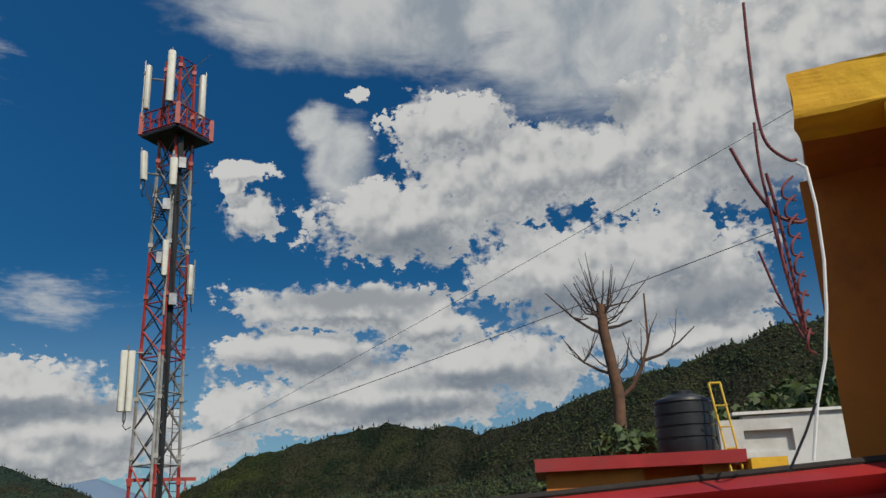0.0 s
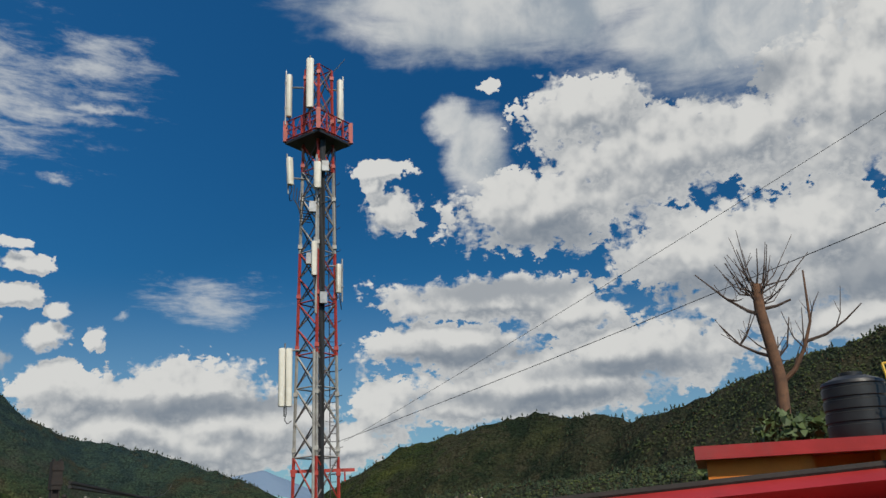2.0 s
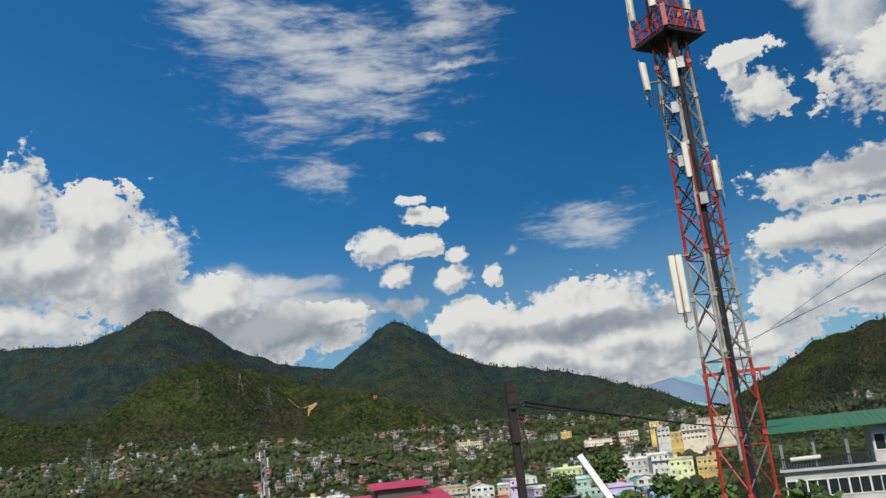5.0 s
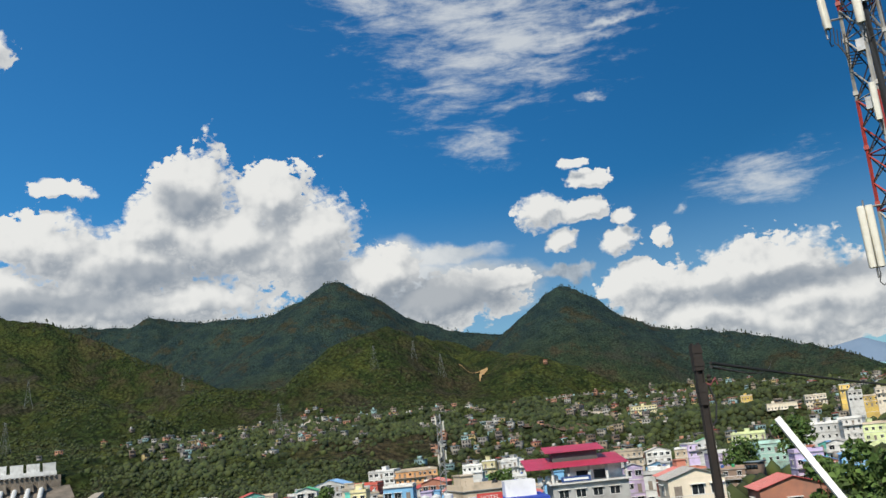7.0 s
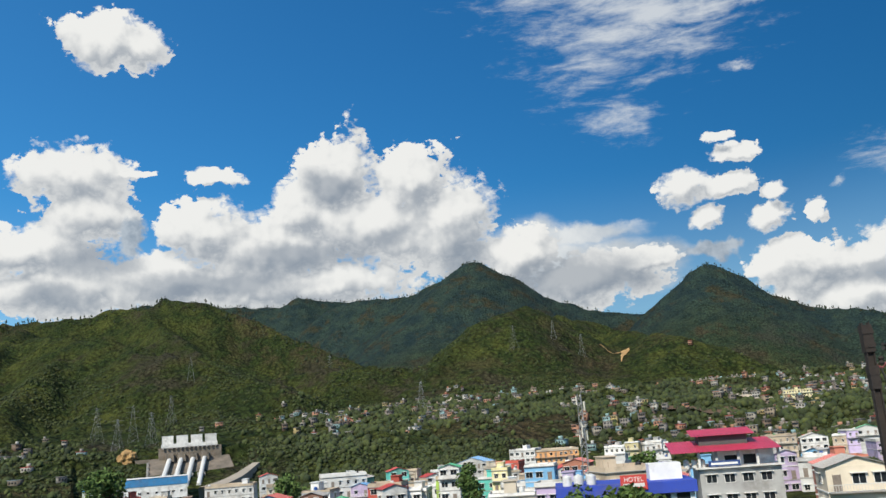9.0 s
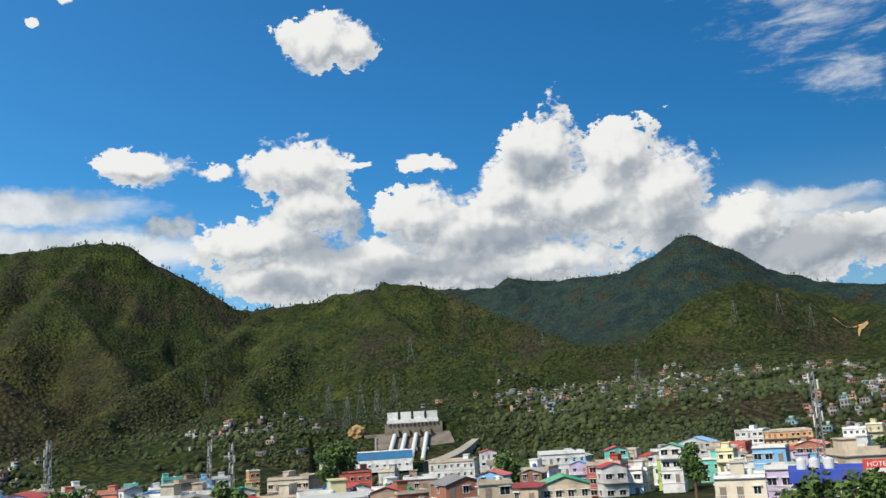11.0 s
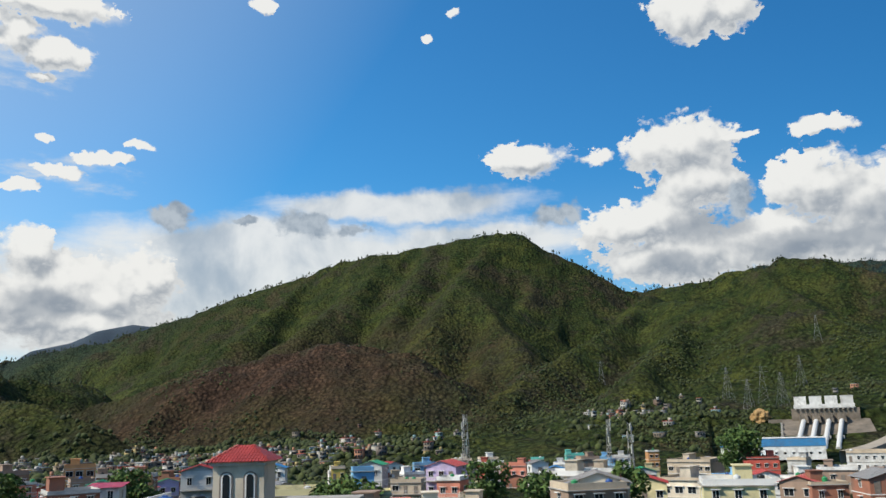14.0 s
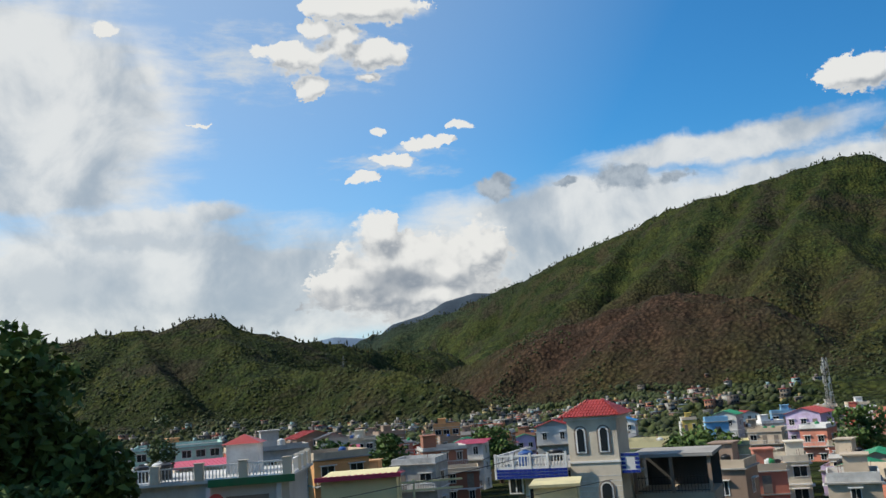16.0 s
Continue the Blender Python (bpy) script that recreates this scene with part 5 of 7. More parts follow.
def pillar():
    """Unfinished corner of the next roof room: shaded side wall, chipped yellow beam, starter bars."""
    t = thing("corner_pillar", near_facing(-25.1, 4.2, 10.0, 0), "orange rendered pillar with a chipped yellow beam on top", "pillar")
    def block(name, size, paint, seed, rough, label=""):
        me = chipped_block(*size, seed, rough)
        me.materials.append(paint)
        part(name, me, None, t, label)

    block("beam", (0.0, 0.0, 4.87, 2.2, 0.32, 5.12), M_CAP, 5, 0.024, "chipped yellow plastered beam")
    block("slab", (0.01, 0.32, 4.89, 2.2, 1.5, 5.1), M_ORANGE, 6, 0.01, "roof slab behind the beam")
    block("wall", (-0.04, 0.95, 0, 2.2, 1.15, 4.885), M_ORANGE, 1, 0.012, "orange rendered wall in the shade of the slab")
    block("post", (0.40, 0.02, 0, 0.8, 0.3, 4.87), M_CAP, 9, 0.012, "yellow painted corner post")
    block("pier", (0.8, 0.05, 0, 2.2, 0.95, 4.87), M_ORANGE, 3, 0.01, "orange side pier")
    def bar(pts, r=0.0065):
        p = [t.matrix_world.inverted() @ near_at(a, d, EYE + d * math.tan(radians(e))) for a, d, e in pts]
        fine = []
        for i in range(len(p) - 1):
            p0, p1, p2, p3 = p[max(0, i - 1)], p[i], p[i + 1], p[min(len(p) - 1, i + 2)]
            for k in range(6):
                u = k / 6
                fine.append(0.5 * ((2 * p1) + (p2 - p0) * u + (2 * p0 - 5 * p1 + 4 * p2 - p3) * u * u + (3 * p1 - p0 - 3 * p2 + p3) * u ** 3))
        part("starter_bar", Shape().path(fine + [p[-1]], r, 6), M_RUST, t, "bent rusty reinforcement bar")
    bar([(-23.2, 3.9, 31.7), (-22.95, 3.92, 28.6), (-22.8, 3.95, 24.8), (-23.1, 3.97, 22.8), (-24.2, 4.0, 21.6), (-24.7, 4.05, 21.5)], 0.008)
    bar([(-22.5, 3.9, 24.3), (-22.4, 3.93, 20.8), (-22.9, 3.97, 15.0), (-23.2, 4.0, 11.5)], 0.007)
    bar([(-20.7, 3.88, 23.0), (-21.7, 3.92, 20.4), (-22.9, 3.97, 18.3), (-24.1, 4.0, 17.6), (-24.6, 4.05, 17.7)], 0.009)
    bar([(-22.7, 3.9, 21.0), (-23.0, 3.95, 18.0), (-23.4, 4.0, 11.0)], 0.008)
    bar([(-22.5, 3.9, 19.5), (-22.8, 3.95, 15.0), (-23.3, 4.0, 10.6)], 0.008)
    bar([(-21.4, 3.88, 16.2), (-22.2, 3.95, 13.0), (-23.2, 4.0, 10.4)], 0.006)
    bar([(-21.9, 3.9, 12.9), (-22.7, 3.95, 12.0), (-23.4, 4.0, 11.8)], 0.003)
    for k in range(9):
        e = 20.5 - 1.2 * k
        bar([(-24.3 + 0.08 * k, 4.0, e), (-23.6 + 0.02 * k, 3.93, e - 0.5), (-23.5 + 0.02 * k, 3.95, e - 1.2), (-24.2 + 0.06 * k, 4.02, e - 1.5)], 0.006)
    def cable(pts, material, r, name, label):
        p = [t.matrix_world.inverted() @ near_at(a, d, EYE + d * math.tan(radians(e))) for a, d, e in pts]
        part(name, Shape().path(p, r, 6), material, t, label)
    cable([(-24.7, 3.85, 21.3), (-25.2, 3.82, 20.9), (-25.35, 3.8, 18.5), (-25.2, 3.8, 15.0), (-24.8, 3.8, 12.0), (-24.2, 3.8, 9.0), (-23.3, 3.8, 6.4), (-22.5, 3.8, 3.0)], M_WHITE_TRIM, 0.0075, "conduit", "white plastic conduit")
    cable([(-23.2, 3.75, 6.4), (-22.4, 3.75, 4.8), (-21.0, 3.75, 2.4)], M_BLACK, 0.006, "lead", "black hanging lead")


pillar()


def roof_hut():
    """Flat hut on the next roof with a thick red slab."""
    d = 12.5
    t = thing("roof_hut", near_facing(-12.3, d, 10.0, 6), "orange rendered roof hut with a thick red slab", "hut")
    part("slab", Shape().box(-1.5, -0.1, 3.70, 1.42, 2.6, 3.88), M_SHEET, t, "red painted concrete slab")
    wall = Shape().box(-1.36, 0.1, 0, 0.02, 2.4, 3.7).box(0.02, 0.1, 0, 0.84, 2.4, 3.32).box(0.84, 0.1, 0, 1.3, 2.4, 3.7).box(0.02, 0.6, 3.32, 0.84, 2.4, 3.7)
    part("wall", wall, M_ORANGE, t)
    part("slab", Shape().box(1.42, -0.3, 3.55, 1.9, 2.6, 3.74), M_CAP, t, "yellow lower step of slab")
    part("slab", Shape().box(-2.0, 2.6, 0, 2.6, 2.8, 3.3), M_ORANGE, t, "orange rear wall")
    lad = Shape()
    for x in (1.2, 1.36):
        lad.tube((x, -0.12, 3.4), (x - 0.1, 0.2, 4.85), 0.018, 6)
    for k in range(4):
        z = 3.6 + 0.3 * k
        lad.tube((1.165 - 0.07 * (z - 3.4) + 0.02, 0.0, z), (1.34 - 0.07 * (z - 3.4) + 0.02, 0.0, z), 0.012, 5)
    lad.tube((1.1, 0.2, 4.85), (1.26, 0.2, 4.85), 0.018, 6)
    tagged(part("ladder", lad, M_BRIGHT, t, "yellow painted steel ladder"))
    water_tank(near_facing(-15.25, d + 0.75, 13.882), 0.43, 0.90, "black", "black ribbed plastic water tank on the red slab")


roof_hut()


def white_parapet():
    t = thing("parapet_wall", near_facing(-21.5, 15.5, 10.0, 14), "whitewashed parapet wall with a worn recessed panel", "wall")
    s = Shape().box(-1.15, 0, 0, -0.75, 0.2, 4.55).box(-0.75, 0, 0, 0.05, 0.2, 4.0).box(-0.75, 0, 4.36, 0.05, 0.2, 4.6).box(-0.75, 0.12, 4.0, 0.05, 0.2, 4.36).box(0.05, 0, 0, 1.6, 0.2, 4.62)
    part("wall", s, M_WALL["white"], t)
    part("coping", Shape().box(-0.9, -0.06, 4.62, 1.65, 0.26, 4.67), M_WALL["white"], t)


white_parapet()


def bare_tree():
    d = 18.0
    t = thing("bare_tree", near_facing(-11.1, d, 6.0), "leafless lopped tree with pale bark behind the hut", "tree")
    r = random.Random(8)
    def loc(a, e, dd=0.0):
        return t.matrix_world.inverted() @ near_at(a, d + dd, EYE + d * math.tan(radians(e)))
    trunk = [loc(-11.2, 2.0), loc(-11.15, 5.0), loc(-11.3, 7.9), loc(-11.05, 10.0), loc(-10.75, 12.2), loc(-10.75, 13.9)]
    part("trunk", Shape().path([(trunk[0].x, trunk[0].y, -0.5), *trunk], 0.145, 10, 0.72), M_BARK, t, "pale brown lopped trunk", True)
    limb = [loc(-11.35, 7.6), loc(-12.2, 8.3), loc(-13.0, 9.6), loc(-13.6, 11.2), loc(-13.7, 14.4)]
    part("limb", Shape().path(limb, 0.06, 7, 0.3), M_BARK, t)
    part("limb", Shape().path([loc(-13.2, 10.0), loc(-14.4, 10.3), loc(-15.6, 11.0), loc(-16.7, 11.9)], 0.035, 6, 0.3), M_TWIG, t)
    part("limb", Shape().path([loc(-11.2, 9.2), loc(-10.2, 9.6), loc(-9.2, 10.2), loc(-8.1, 11.6)], 0.04, 6, 0.3), M_TWIG, t)
    part("limb", Shape().path([loc(-11.2, 9.0), loc(-12.0, 9.8), loc(-12.4, 11.6)], 0.03, 6, 0.4), M_TWIG, t)
    part("limb", Shape().path([loc(-10.9, 11.9), loc(-10.0, 12.3), loc(-8.8, 13.2), loc(-7.0, 15.0)], 0.045, 6, 0.25), M_TWIG, t)
    part("limb", Shape().path([loc(-10.8, 12.3), loc(-11.8, 12.4), loc(-12.7, 12.7)], 0.04, 6, 0.5), M_TWIG, t)
    for k in range(44):
        u = r.random()
        base = trunk[4].lerp(trunk[5], u) if k < 24 else r.choice((limb[1], limb[2], limb[3], loc(-9.2, 10.2), loc(-8.8, 13.2), loc(-15.0, 10.6), loc(-11.2, 9.4)))
        a = r.uniform(-1.25, 1.25) if k < 24 else r.uniform(-1.0, 1.0)
        size = r.uniform(0.5, 1.35) if k < 24 else r.uniform(0.25, 0.7)
        way = Vector((math.sin(a), r.uniform(-0.5, 0.5), math.cos(a) * r.choice((1, 1, 1, -0.4 if k >= 24 else 1))))
        mid = base + way * size * 0.5 + Vector((r.uniform(-0.06, 0.06), 0, r.uniform(-0.12, 0.02)))
        tip = base + way * size + Vector((0, 0, 0.22 * size))
        s = Shape().path([base, mid, tip], r.uniform(0.014, 0.026), 5, 0.3)
        if r.random() < 0.7:
            s.path([mid, mid + Vector((r.uniform(-0.3, 0.3), r.uniform(-0.2, 0.2), r.uniform(0.15, 0.45)))], 0.009, 4, 0.5)
        part("twig", s, M_TWIG, t)


bare_tree()


def shrub(az, d, z, w, h, seed, label="dense green shrub behind the roof hut", leaves=900):
    t = thing("shrub", near_facing(az, d, z), label, "shrub")
    r = random.Random(seed)
    lumps = [(Vector((r.uniform(-0.5, 0.5) * w, r.uniform(-0.3, 0.3) * w, h * r.uniform(0.2, 0.75))), h * r.uniform(0.3, 0.5)) for _ in range(7)]
    stems = Shape()
    for c, _ in lumps:
        stems.path([(c.x * 0.3, c.y * 0.3, -1.2), tuple(c)], 0.03, 5, 0.5)
    part("stem", stems, M_TWIG, t)
    part("leaves", leafy_crown(lumps, leaves, 0.09, M_TREE_PALE, seed), None, t)


shrub(-12.2, 15.5, 13.55, 1.6, 1.0, 3)
shrub(-9.5, 16.5, 13.0, 1.4, 1.0, 4)
shrub(-3.5, 26.0, 12.9, 1.8, 0.8, 6, "small green shrub behind the roof edge", 600)
for i, (az, d, zt) in enumerate([(-21.5, 26, 17.2), (-24.5, 24, 17.0), (-19.0, 30, 16.4)]):
    leafy_tree(az, d, zt - 8.0, 4.6, "dark green leafy tree behind the white parapet", 40 + i, base=8.0, leaves=2200, size=0.16, material=M_TREE_PALE)


def thin_post():
    t = thing("street_pole", near_facing(3.6, 30.0, 3.0), "thin rusty pole with a yellow base behind the roof", "pole")
    part("post", Shape().tube((0, 0, 0), (0.0, 0, 10.35), 0.05, 8), M_BRIGHT, t)
    part("cap", Shape().box(-0.1, -0.05, 10.3, 0.1, 0.05, 10.6).tube((0, 0, 10.6), (0.02, 0, 11.0), 0.03, 6), M_POLE, t)
    wire("overhead_cable", near_at(3.6, 30, 13.5), near_at(-14, 22, 13.6), 0.2, 0.012, "thin black cable from the yellow pole")


thin_post()


def own_roof():
    """The unseen flat roof the camera stands on, behind the red sheet."""
    # floor is out of view, added to bounce light up to the pillar
    me = Shape().box(-3.2, -9.0, 11.1, 7.5, 3.2, 11.4).mesh("roof_floor", M_CONCRETE)
    tagged(new("roof_floor", me), "unseen concrete floor of the camera's flat roof, added for bounce light", "floor", kind="structure")
    me = Shape().box(-3.0, -8.8, -1.0, 7.3, 3.0, 11.1).mesh("wall_house", M_WALL["beige"])
    tagged(new("wall_house", me), "plain plastered walls under the flat roof", "wall", kind="structure")


own_roof()

# ---------------------------------------------------------------- larger houses, one by one
def baluster_rail(w, h=0.85, step=0.22):
    s = Shape().box(-w / 2, -0.07, h, w / 2, 0.07, h + 0.1).box(-w / 2, -0.06, 0, w / 2, 0.06, 0.1)
    for k in range(int(w / step)):
        x = -w / 2 + (k + 0.5) * w / int(w / step)
        s.lathe([(0.03, 0.1), (0.055, 0.28), (0.03, 0.5), (0.045, 0.65), (0.03, h)], 6, (x, 0, 0))
    return s


def green_roof_building():
    t = thing("apartment_building", facing(12.6, 80.0, -3.0, 3), "grey four-storey building under a green sheet roof", "building")
    w, dep, top = 11.4, 9.0, 15.3
    part("wall", Shape().box(-w / 2, 0, 0, w / 2, dep, 12.3).box(1.6, 0.6, 12.3, w / 2 - 0.6, dep - 0.5, 15.5), M_WALL["grey"], t)
    for z in (3.0, 6.1, 9.2, 12.3):
        part("floor_band", Shape().box(-w / 2 - 0.3, -0.4, z - 0.1, w / 2 + 0.3, dep, z + 0.12), M_WALL["grey"], t)
    for z in (9.2, 6.1, 3.0):
        for k in range(7):
            put_window(t, 1, -w / 2 + 0.85 + k * 1.62, 0, z + 0.95, 0, False)
    put_window(t, 1, 2.6, 0.6, 13.4, 0, False)
    part("door", DOOR_MESH, None, t).location = (4.4, 0.6, 12.5)
    for x in (-w / 2 + 0.1, -3, -0.4, w / 2 - 0.1):
        part("column", Shape().box(x - 0.12, 0.1, 12.4, x + 0.12, 0.34, 15.6), M_STEEL, t)
    part("railing", baluster_rail(7.0, 0.8), M_BLACK, t).location = (-2.2, 0.1, 12.42)
    roof = part("roof", ribbed_sheet(w + 1.6, dep + 1.5, 1.15, 26), M_ROOF["green_dark"], t, "green ribbed steel roof")
    roof.location = (0, -0.9, 15.55)
    part("roof_edge", Shape().box(-w / 2 - 0.8, -0.92, 15.46, w / 2 + 0.8, -0.88, 15.6), M_ROOF["green_dark"], t)
    part("pipe", Shape().path([(-5.0, -0.1, 13.2), (-2.6, -0.1, 13.25)], 0.18, 10), M_TANK_W, t, "long white roof cistern")


green_roof_building()


def cupola_house():
    t = thing("house", facing(112.4, 54.0, -3.5, -14), "cream house with a red-tiled rooftop pavilion", "house")
    z = 11.95      # pavilion floor above the base
    part("wall", Shape().box(-1.55, 0, 0, 1.55, 3.2, z + 2.55).box(-5.0, 1.2, 0, -1.55, 9.0, z - 0.5).box(-1.55, 3.2, 0, 1.55, 9.0, z - 0.5), M_WALL["beige_pale"], t, "cream plastered wall")
    part("cornice", Shape().box(-1.7, -0.15, z + 2.4, 1.7, 3.35, z + 2.6).box(-1.62, -0.07, z - 0.2, 1.62, 3.27, z - 0.08), M_WALL["white"], t)
    roof = Shape()
    e = 1.95
    roof.add([(-e, -0.4, z + 2.6), (e, -0.4, z + 2.6), (e, 3.6, z + 2.6), (-e, 3.6, z + 2.6), (-0.5, 1.6, z + 3.55), (0.5, 1.6, z + 3.55)],
             [(3, 2, 1, 0), (0, 1, 5, 4), (1, 2, 5), (2, 3, 4, 5), (3, 0, 4)])
    hip = part("roof", roof, M_ROOF["red_roof"], t, "red tiled hip roof")
    tile = Shape().prism([(-0.07, 0), (0.07, 0), (0.05, 0.045), (-0.05, 0.045)], 0, 0.31).mesh("tile", M_ROOF["red_roof"])
    for row in range(6):
        y, u = -0.4 + row * 0.34, row / 6
        half = e - (e - 0.5) * u
        for k in range(int(half * 2 / 0.2)):
            ob = part("tile", tile, None, hip)
            ob.matrix_local = pose(-half + 0.12 + k * 0.2, y, z + 2.61 + 0.95 * u, 25.5, 0, 0)
    for row in range(6):
        u = row / 6
        half = 2.0 * (1 - u)
        for side in (-1, 1):
            for k in range(int(half * 2 / 0.2)):
                ob = part("tile", tile, None, hip)
                ob.matrix_local = pose(side * (e - (e - 0.5) * u), 1.6 - half + 0.12 + k * 0.2, z + 2.61 + 0.95 * u, 33.0, 0, 90 * side)
    def arched(x, y, zz, w, h, turn):
        f = part("window", Shape().prism(arch(w + 0.22, h + 0.16), -0.05, 0.03), M_TRIM, t, "arched window in a dark frame")
        f.matrix_local = pose(x, y, zz, 0, 0, turn)
        inner = part("frame", Shape().prism([(px, pz + 0.06) for px, pz in arch(w, h)], -0.08, -0.04), M_WALL["white"], f)
        part("pane", Shape().prism([(px, pz + 0.14) for px, pz in arch(w - 0.2, h - 0.16)], -0.1, -0.06), M_GLASS, f)
    for x in (-0.72, 0.72):
        arched(x, 0, z + 0.35, 0.62, 1.55, 0)
    for y in (0.85, 2.2):
        arched(-1.55, y, z + 0.35, 0.62, 1.55, -90)
    arched(0.6, 0, z - 3.4, 0.8, 2.0, 0)
    for k in range(9):
        zz = z - 1.0 - 0.3 * k
        part("groove", Shape().box(-1.56, -0.012, zz, 1.56, 0, zz + 0.03), M_WALL["white"], t)
    # terrace on the side, edged with blue tiles and a white rail
    part("terrace", Shape().box(-6.2, -0.6, z - 0.55, -1.6, 9.0, z - 0.4), M_CONCRETE, t)
    edge = part("terrace_edge", Shape().box(-6.25, -0.68, z - 0.95, -1.57, -0.6, z - 0.3).box(-6.33, -0.68, z - 0.95, -6.25, 9.0, z - 0.3), M_WHITE_TRIM, t)
    tl = Shape().box(-0.135, -0.03, -0.085, 0.135, 0, 0.085).mesh("tile", M_BLUE_TILE)
    for row in range(3):
        for k in range(16):
            part("tile", tl, None, edge).location = (-6.05 + k * 0.29, -0.68, z - 0.84 + row * 0.2)
        for k in range(28):
            part("tile", tl, None, edge).matrix_local = pose(-6.33, -0.4 + k * 0.29, z - 0.84 + row * 0.2, 0, 0, -90)
    for k in range(4):
        rail = part("railing", baluster_rail(1.0, 0.7, 0.2), M_WALL["white"], t)
        rail.location = (-5.65 + k * 1.15, -0.62, z - 0.3)
    for k in range(6):
        rail = part("railing", baluster_rail(1.05, 0.7, 0.2), M_WALL["white"], t)
        rail.matrix_local = pose(-6.28, 0.3 + k * 1.2, z - 0.3, 0, 0, 90)
    for k in range(5):
        part("rail_post", Shape().box(-6.3 + k * 1.15, -0.72, z - 0.35, -6.16 + k * 1.15, -0.55, z + 0.6), M_WALL["white"], t)
    side = part("side_balcony", Shape().box(1.56, 0.2, z - 0.9, 2.7, 1.6, z - 0.75), M_CONCRETE, t)
    panel_edge = part("balcony_front", Shape().box(1.58, 0.12, z - 0.9, 2.7, 0.2, z + 0.3), M_WALL["white"], side)
    for row in range(5):
        for k in range(4):
            if row in (0, 4) or k in (0, 3):
                part("tile", tl, None, t).location = (1.73 + k * 0.28, 0.12, z - 0.8 + row * 0.25)
    for x, zz in ((-4.3, z - 3.0), (-3.4, z - 2.9), (-2.3, z - 1.9), (-5.6, z - 2.0)):
        put_window(t, 2, x, 1.2, zz, 0, False)
    dish = part("satellite_dish", Shape().lathe([(0.04, 0.0), (0.22, 0.03), (0.42, 0.12), (0.43, 0.13), (0.22, 0.05), (0.03, 0.02)], 20), M_PANEL, t, "grey satellite dish", True)
    dish.matrix_local = pose(-2.2, 0.9, z - 2.1, 70, 0, 20)
    water_tank(t.matrix_world @ pose(-5.2, 2.4, z - 0.4), 0.5, 0.95, "blue", "blue plastic water tank on the tiled terrace")
    water_tank(t.matrix_world @ pose(-3.9, 5.0, z - 0.4), 0.5, 0.8, "black", "black plastic water tank on the tiled terrace")


cupola_house()


def balustrade_house():
    t = thing("house", facing(137.8, 60.0, -1.5, -14), "grey-white flat-roofed house with a balustraded terrace", "house")
    w = 11.5
    top = 10.0
    part("wall", Shape().box(-w / 2, 0, 0, w / 2, 9, top), M_WALL["grey"], t)
    part("roof_slab", Shape().box(-w / 2 - 0.5, -0.7, top, w / 2 + 0.5, 9.3, top + 0.18), M_WALL["white"], t)
    part("fascia", Shape().box(0.6, -0.8, top - 0.28, w / 2 + 0.5, -0.7, top + 0.2), M_ROOF["green_dark"], t, "dark green lettered fascia board")
    for k in range(5):
        x = -w / 2 + k * w / 4
        part("rail_post", Shape().box(x - 0.28, -0.72, top + 0.18, x + 0.28, -0.3, top + 1.25).box(x - 0.33, -0.77, top + 1.25, x + 0.33, -0.25, top + 1.33), M_WALL["beige_pale"], t)
        if k < 4:
            part("railing", baluster_rail(w / 4 - 0.6), M_WALL["white"], t).location = (x + w / 8, -0.5, top + 0.18)
    for k in range(3):
        part("railing", baluster_rail(2.4), M_WALL["white"], t).matrix_local = pose(w / 2 + 0.3, 1.2 + 2.7 * k, top + 0.18, 0, 0, 90)
        part("rail_post", Shape().box(w / 2 + 0.05, 2.3 + 2.7 * k, top + 0.18, w / 2 + 0.5, 2.7 + 2.7 * k, top + 1.3), M_WALL["beige_pale"], t)
    hutw = Shape().box(0.9, 3.5, top + 0.18, 3.1, 5.6, top + 2.2)
    hut = part("roof_room", hutw, M_WALL["white"], t, "small white roof room")
    part("roof", Shape().add([(0.6, 3.2, top + 2.2), (3.4, 3.2, top + 2.2), (3.4, 5.9, top + 2.2), (0.6, 5.9, top + 2.2), (2.0, 4.5, top + 2.85)], [(3, 2, 1, 0), (0, 1, 4), (1, 2, 4), (2, 3, 4), (3, 0, 4)]), M_ROOF["red_roof"], hut, "red pyramid roof")
    for x in (-4.0, -1.8):
        a = part("window", Shape().prism(arch(1.5, 1.9), -0.05, 0.02), M_TRIM, t)
        a.location = (x, 0, top - 3.2)
        part("pane", Shape().prism([(px, pz + 0.1) for px, pz in arch(1.3, 1.7)], -0.08, -0.04), M_GLASS, a)
    part("recess", Shape().box(1.6, -0.03, top - 3.0, 4.4, 0.01, top - 1.0), M_TRIM, t, "dark shop opening")
    part("column", Shape().box(0.4, -0.6, 0, 0.7, -0.3, top - 0.28), M_WALL["white"], t)
    part("column", Shape().box(5.0, -0.6, 0, 5.3, -0.3, top - 0.28), M_WALL["white"], t)
    dish = part("satellite_dish", Shape().lathe([(0.04, 0.0), (0.25, 0.03), (0.5, 0.14), (0.51, 0.15), (0.25, 0.05), (0.03, 0.02)], 20), M_SIGN_RED, t, "red satellite dish", True)
    dish.matrix_local = pose(1.15, -1.0, top - 1.2, 75, 0, 10)
    for k, (x, c) in enumerate(((-4.6, "black"), (-3.3, "black"), (-4.0, "white"))):
        water_tank(t.matrix_world @ pose(x, 2.2 + k, top + 0.18), 0.5, 1.15, c, c + " plastic water tank on the balustraded roof")


balustrade_house()


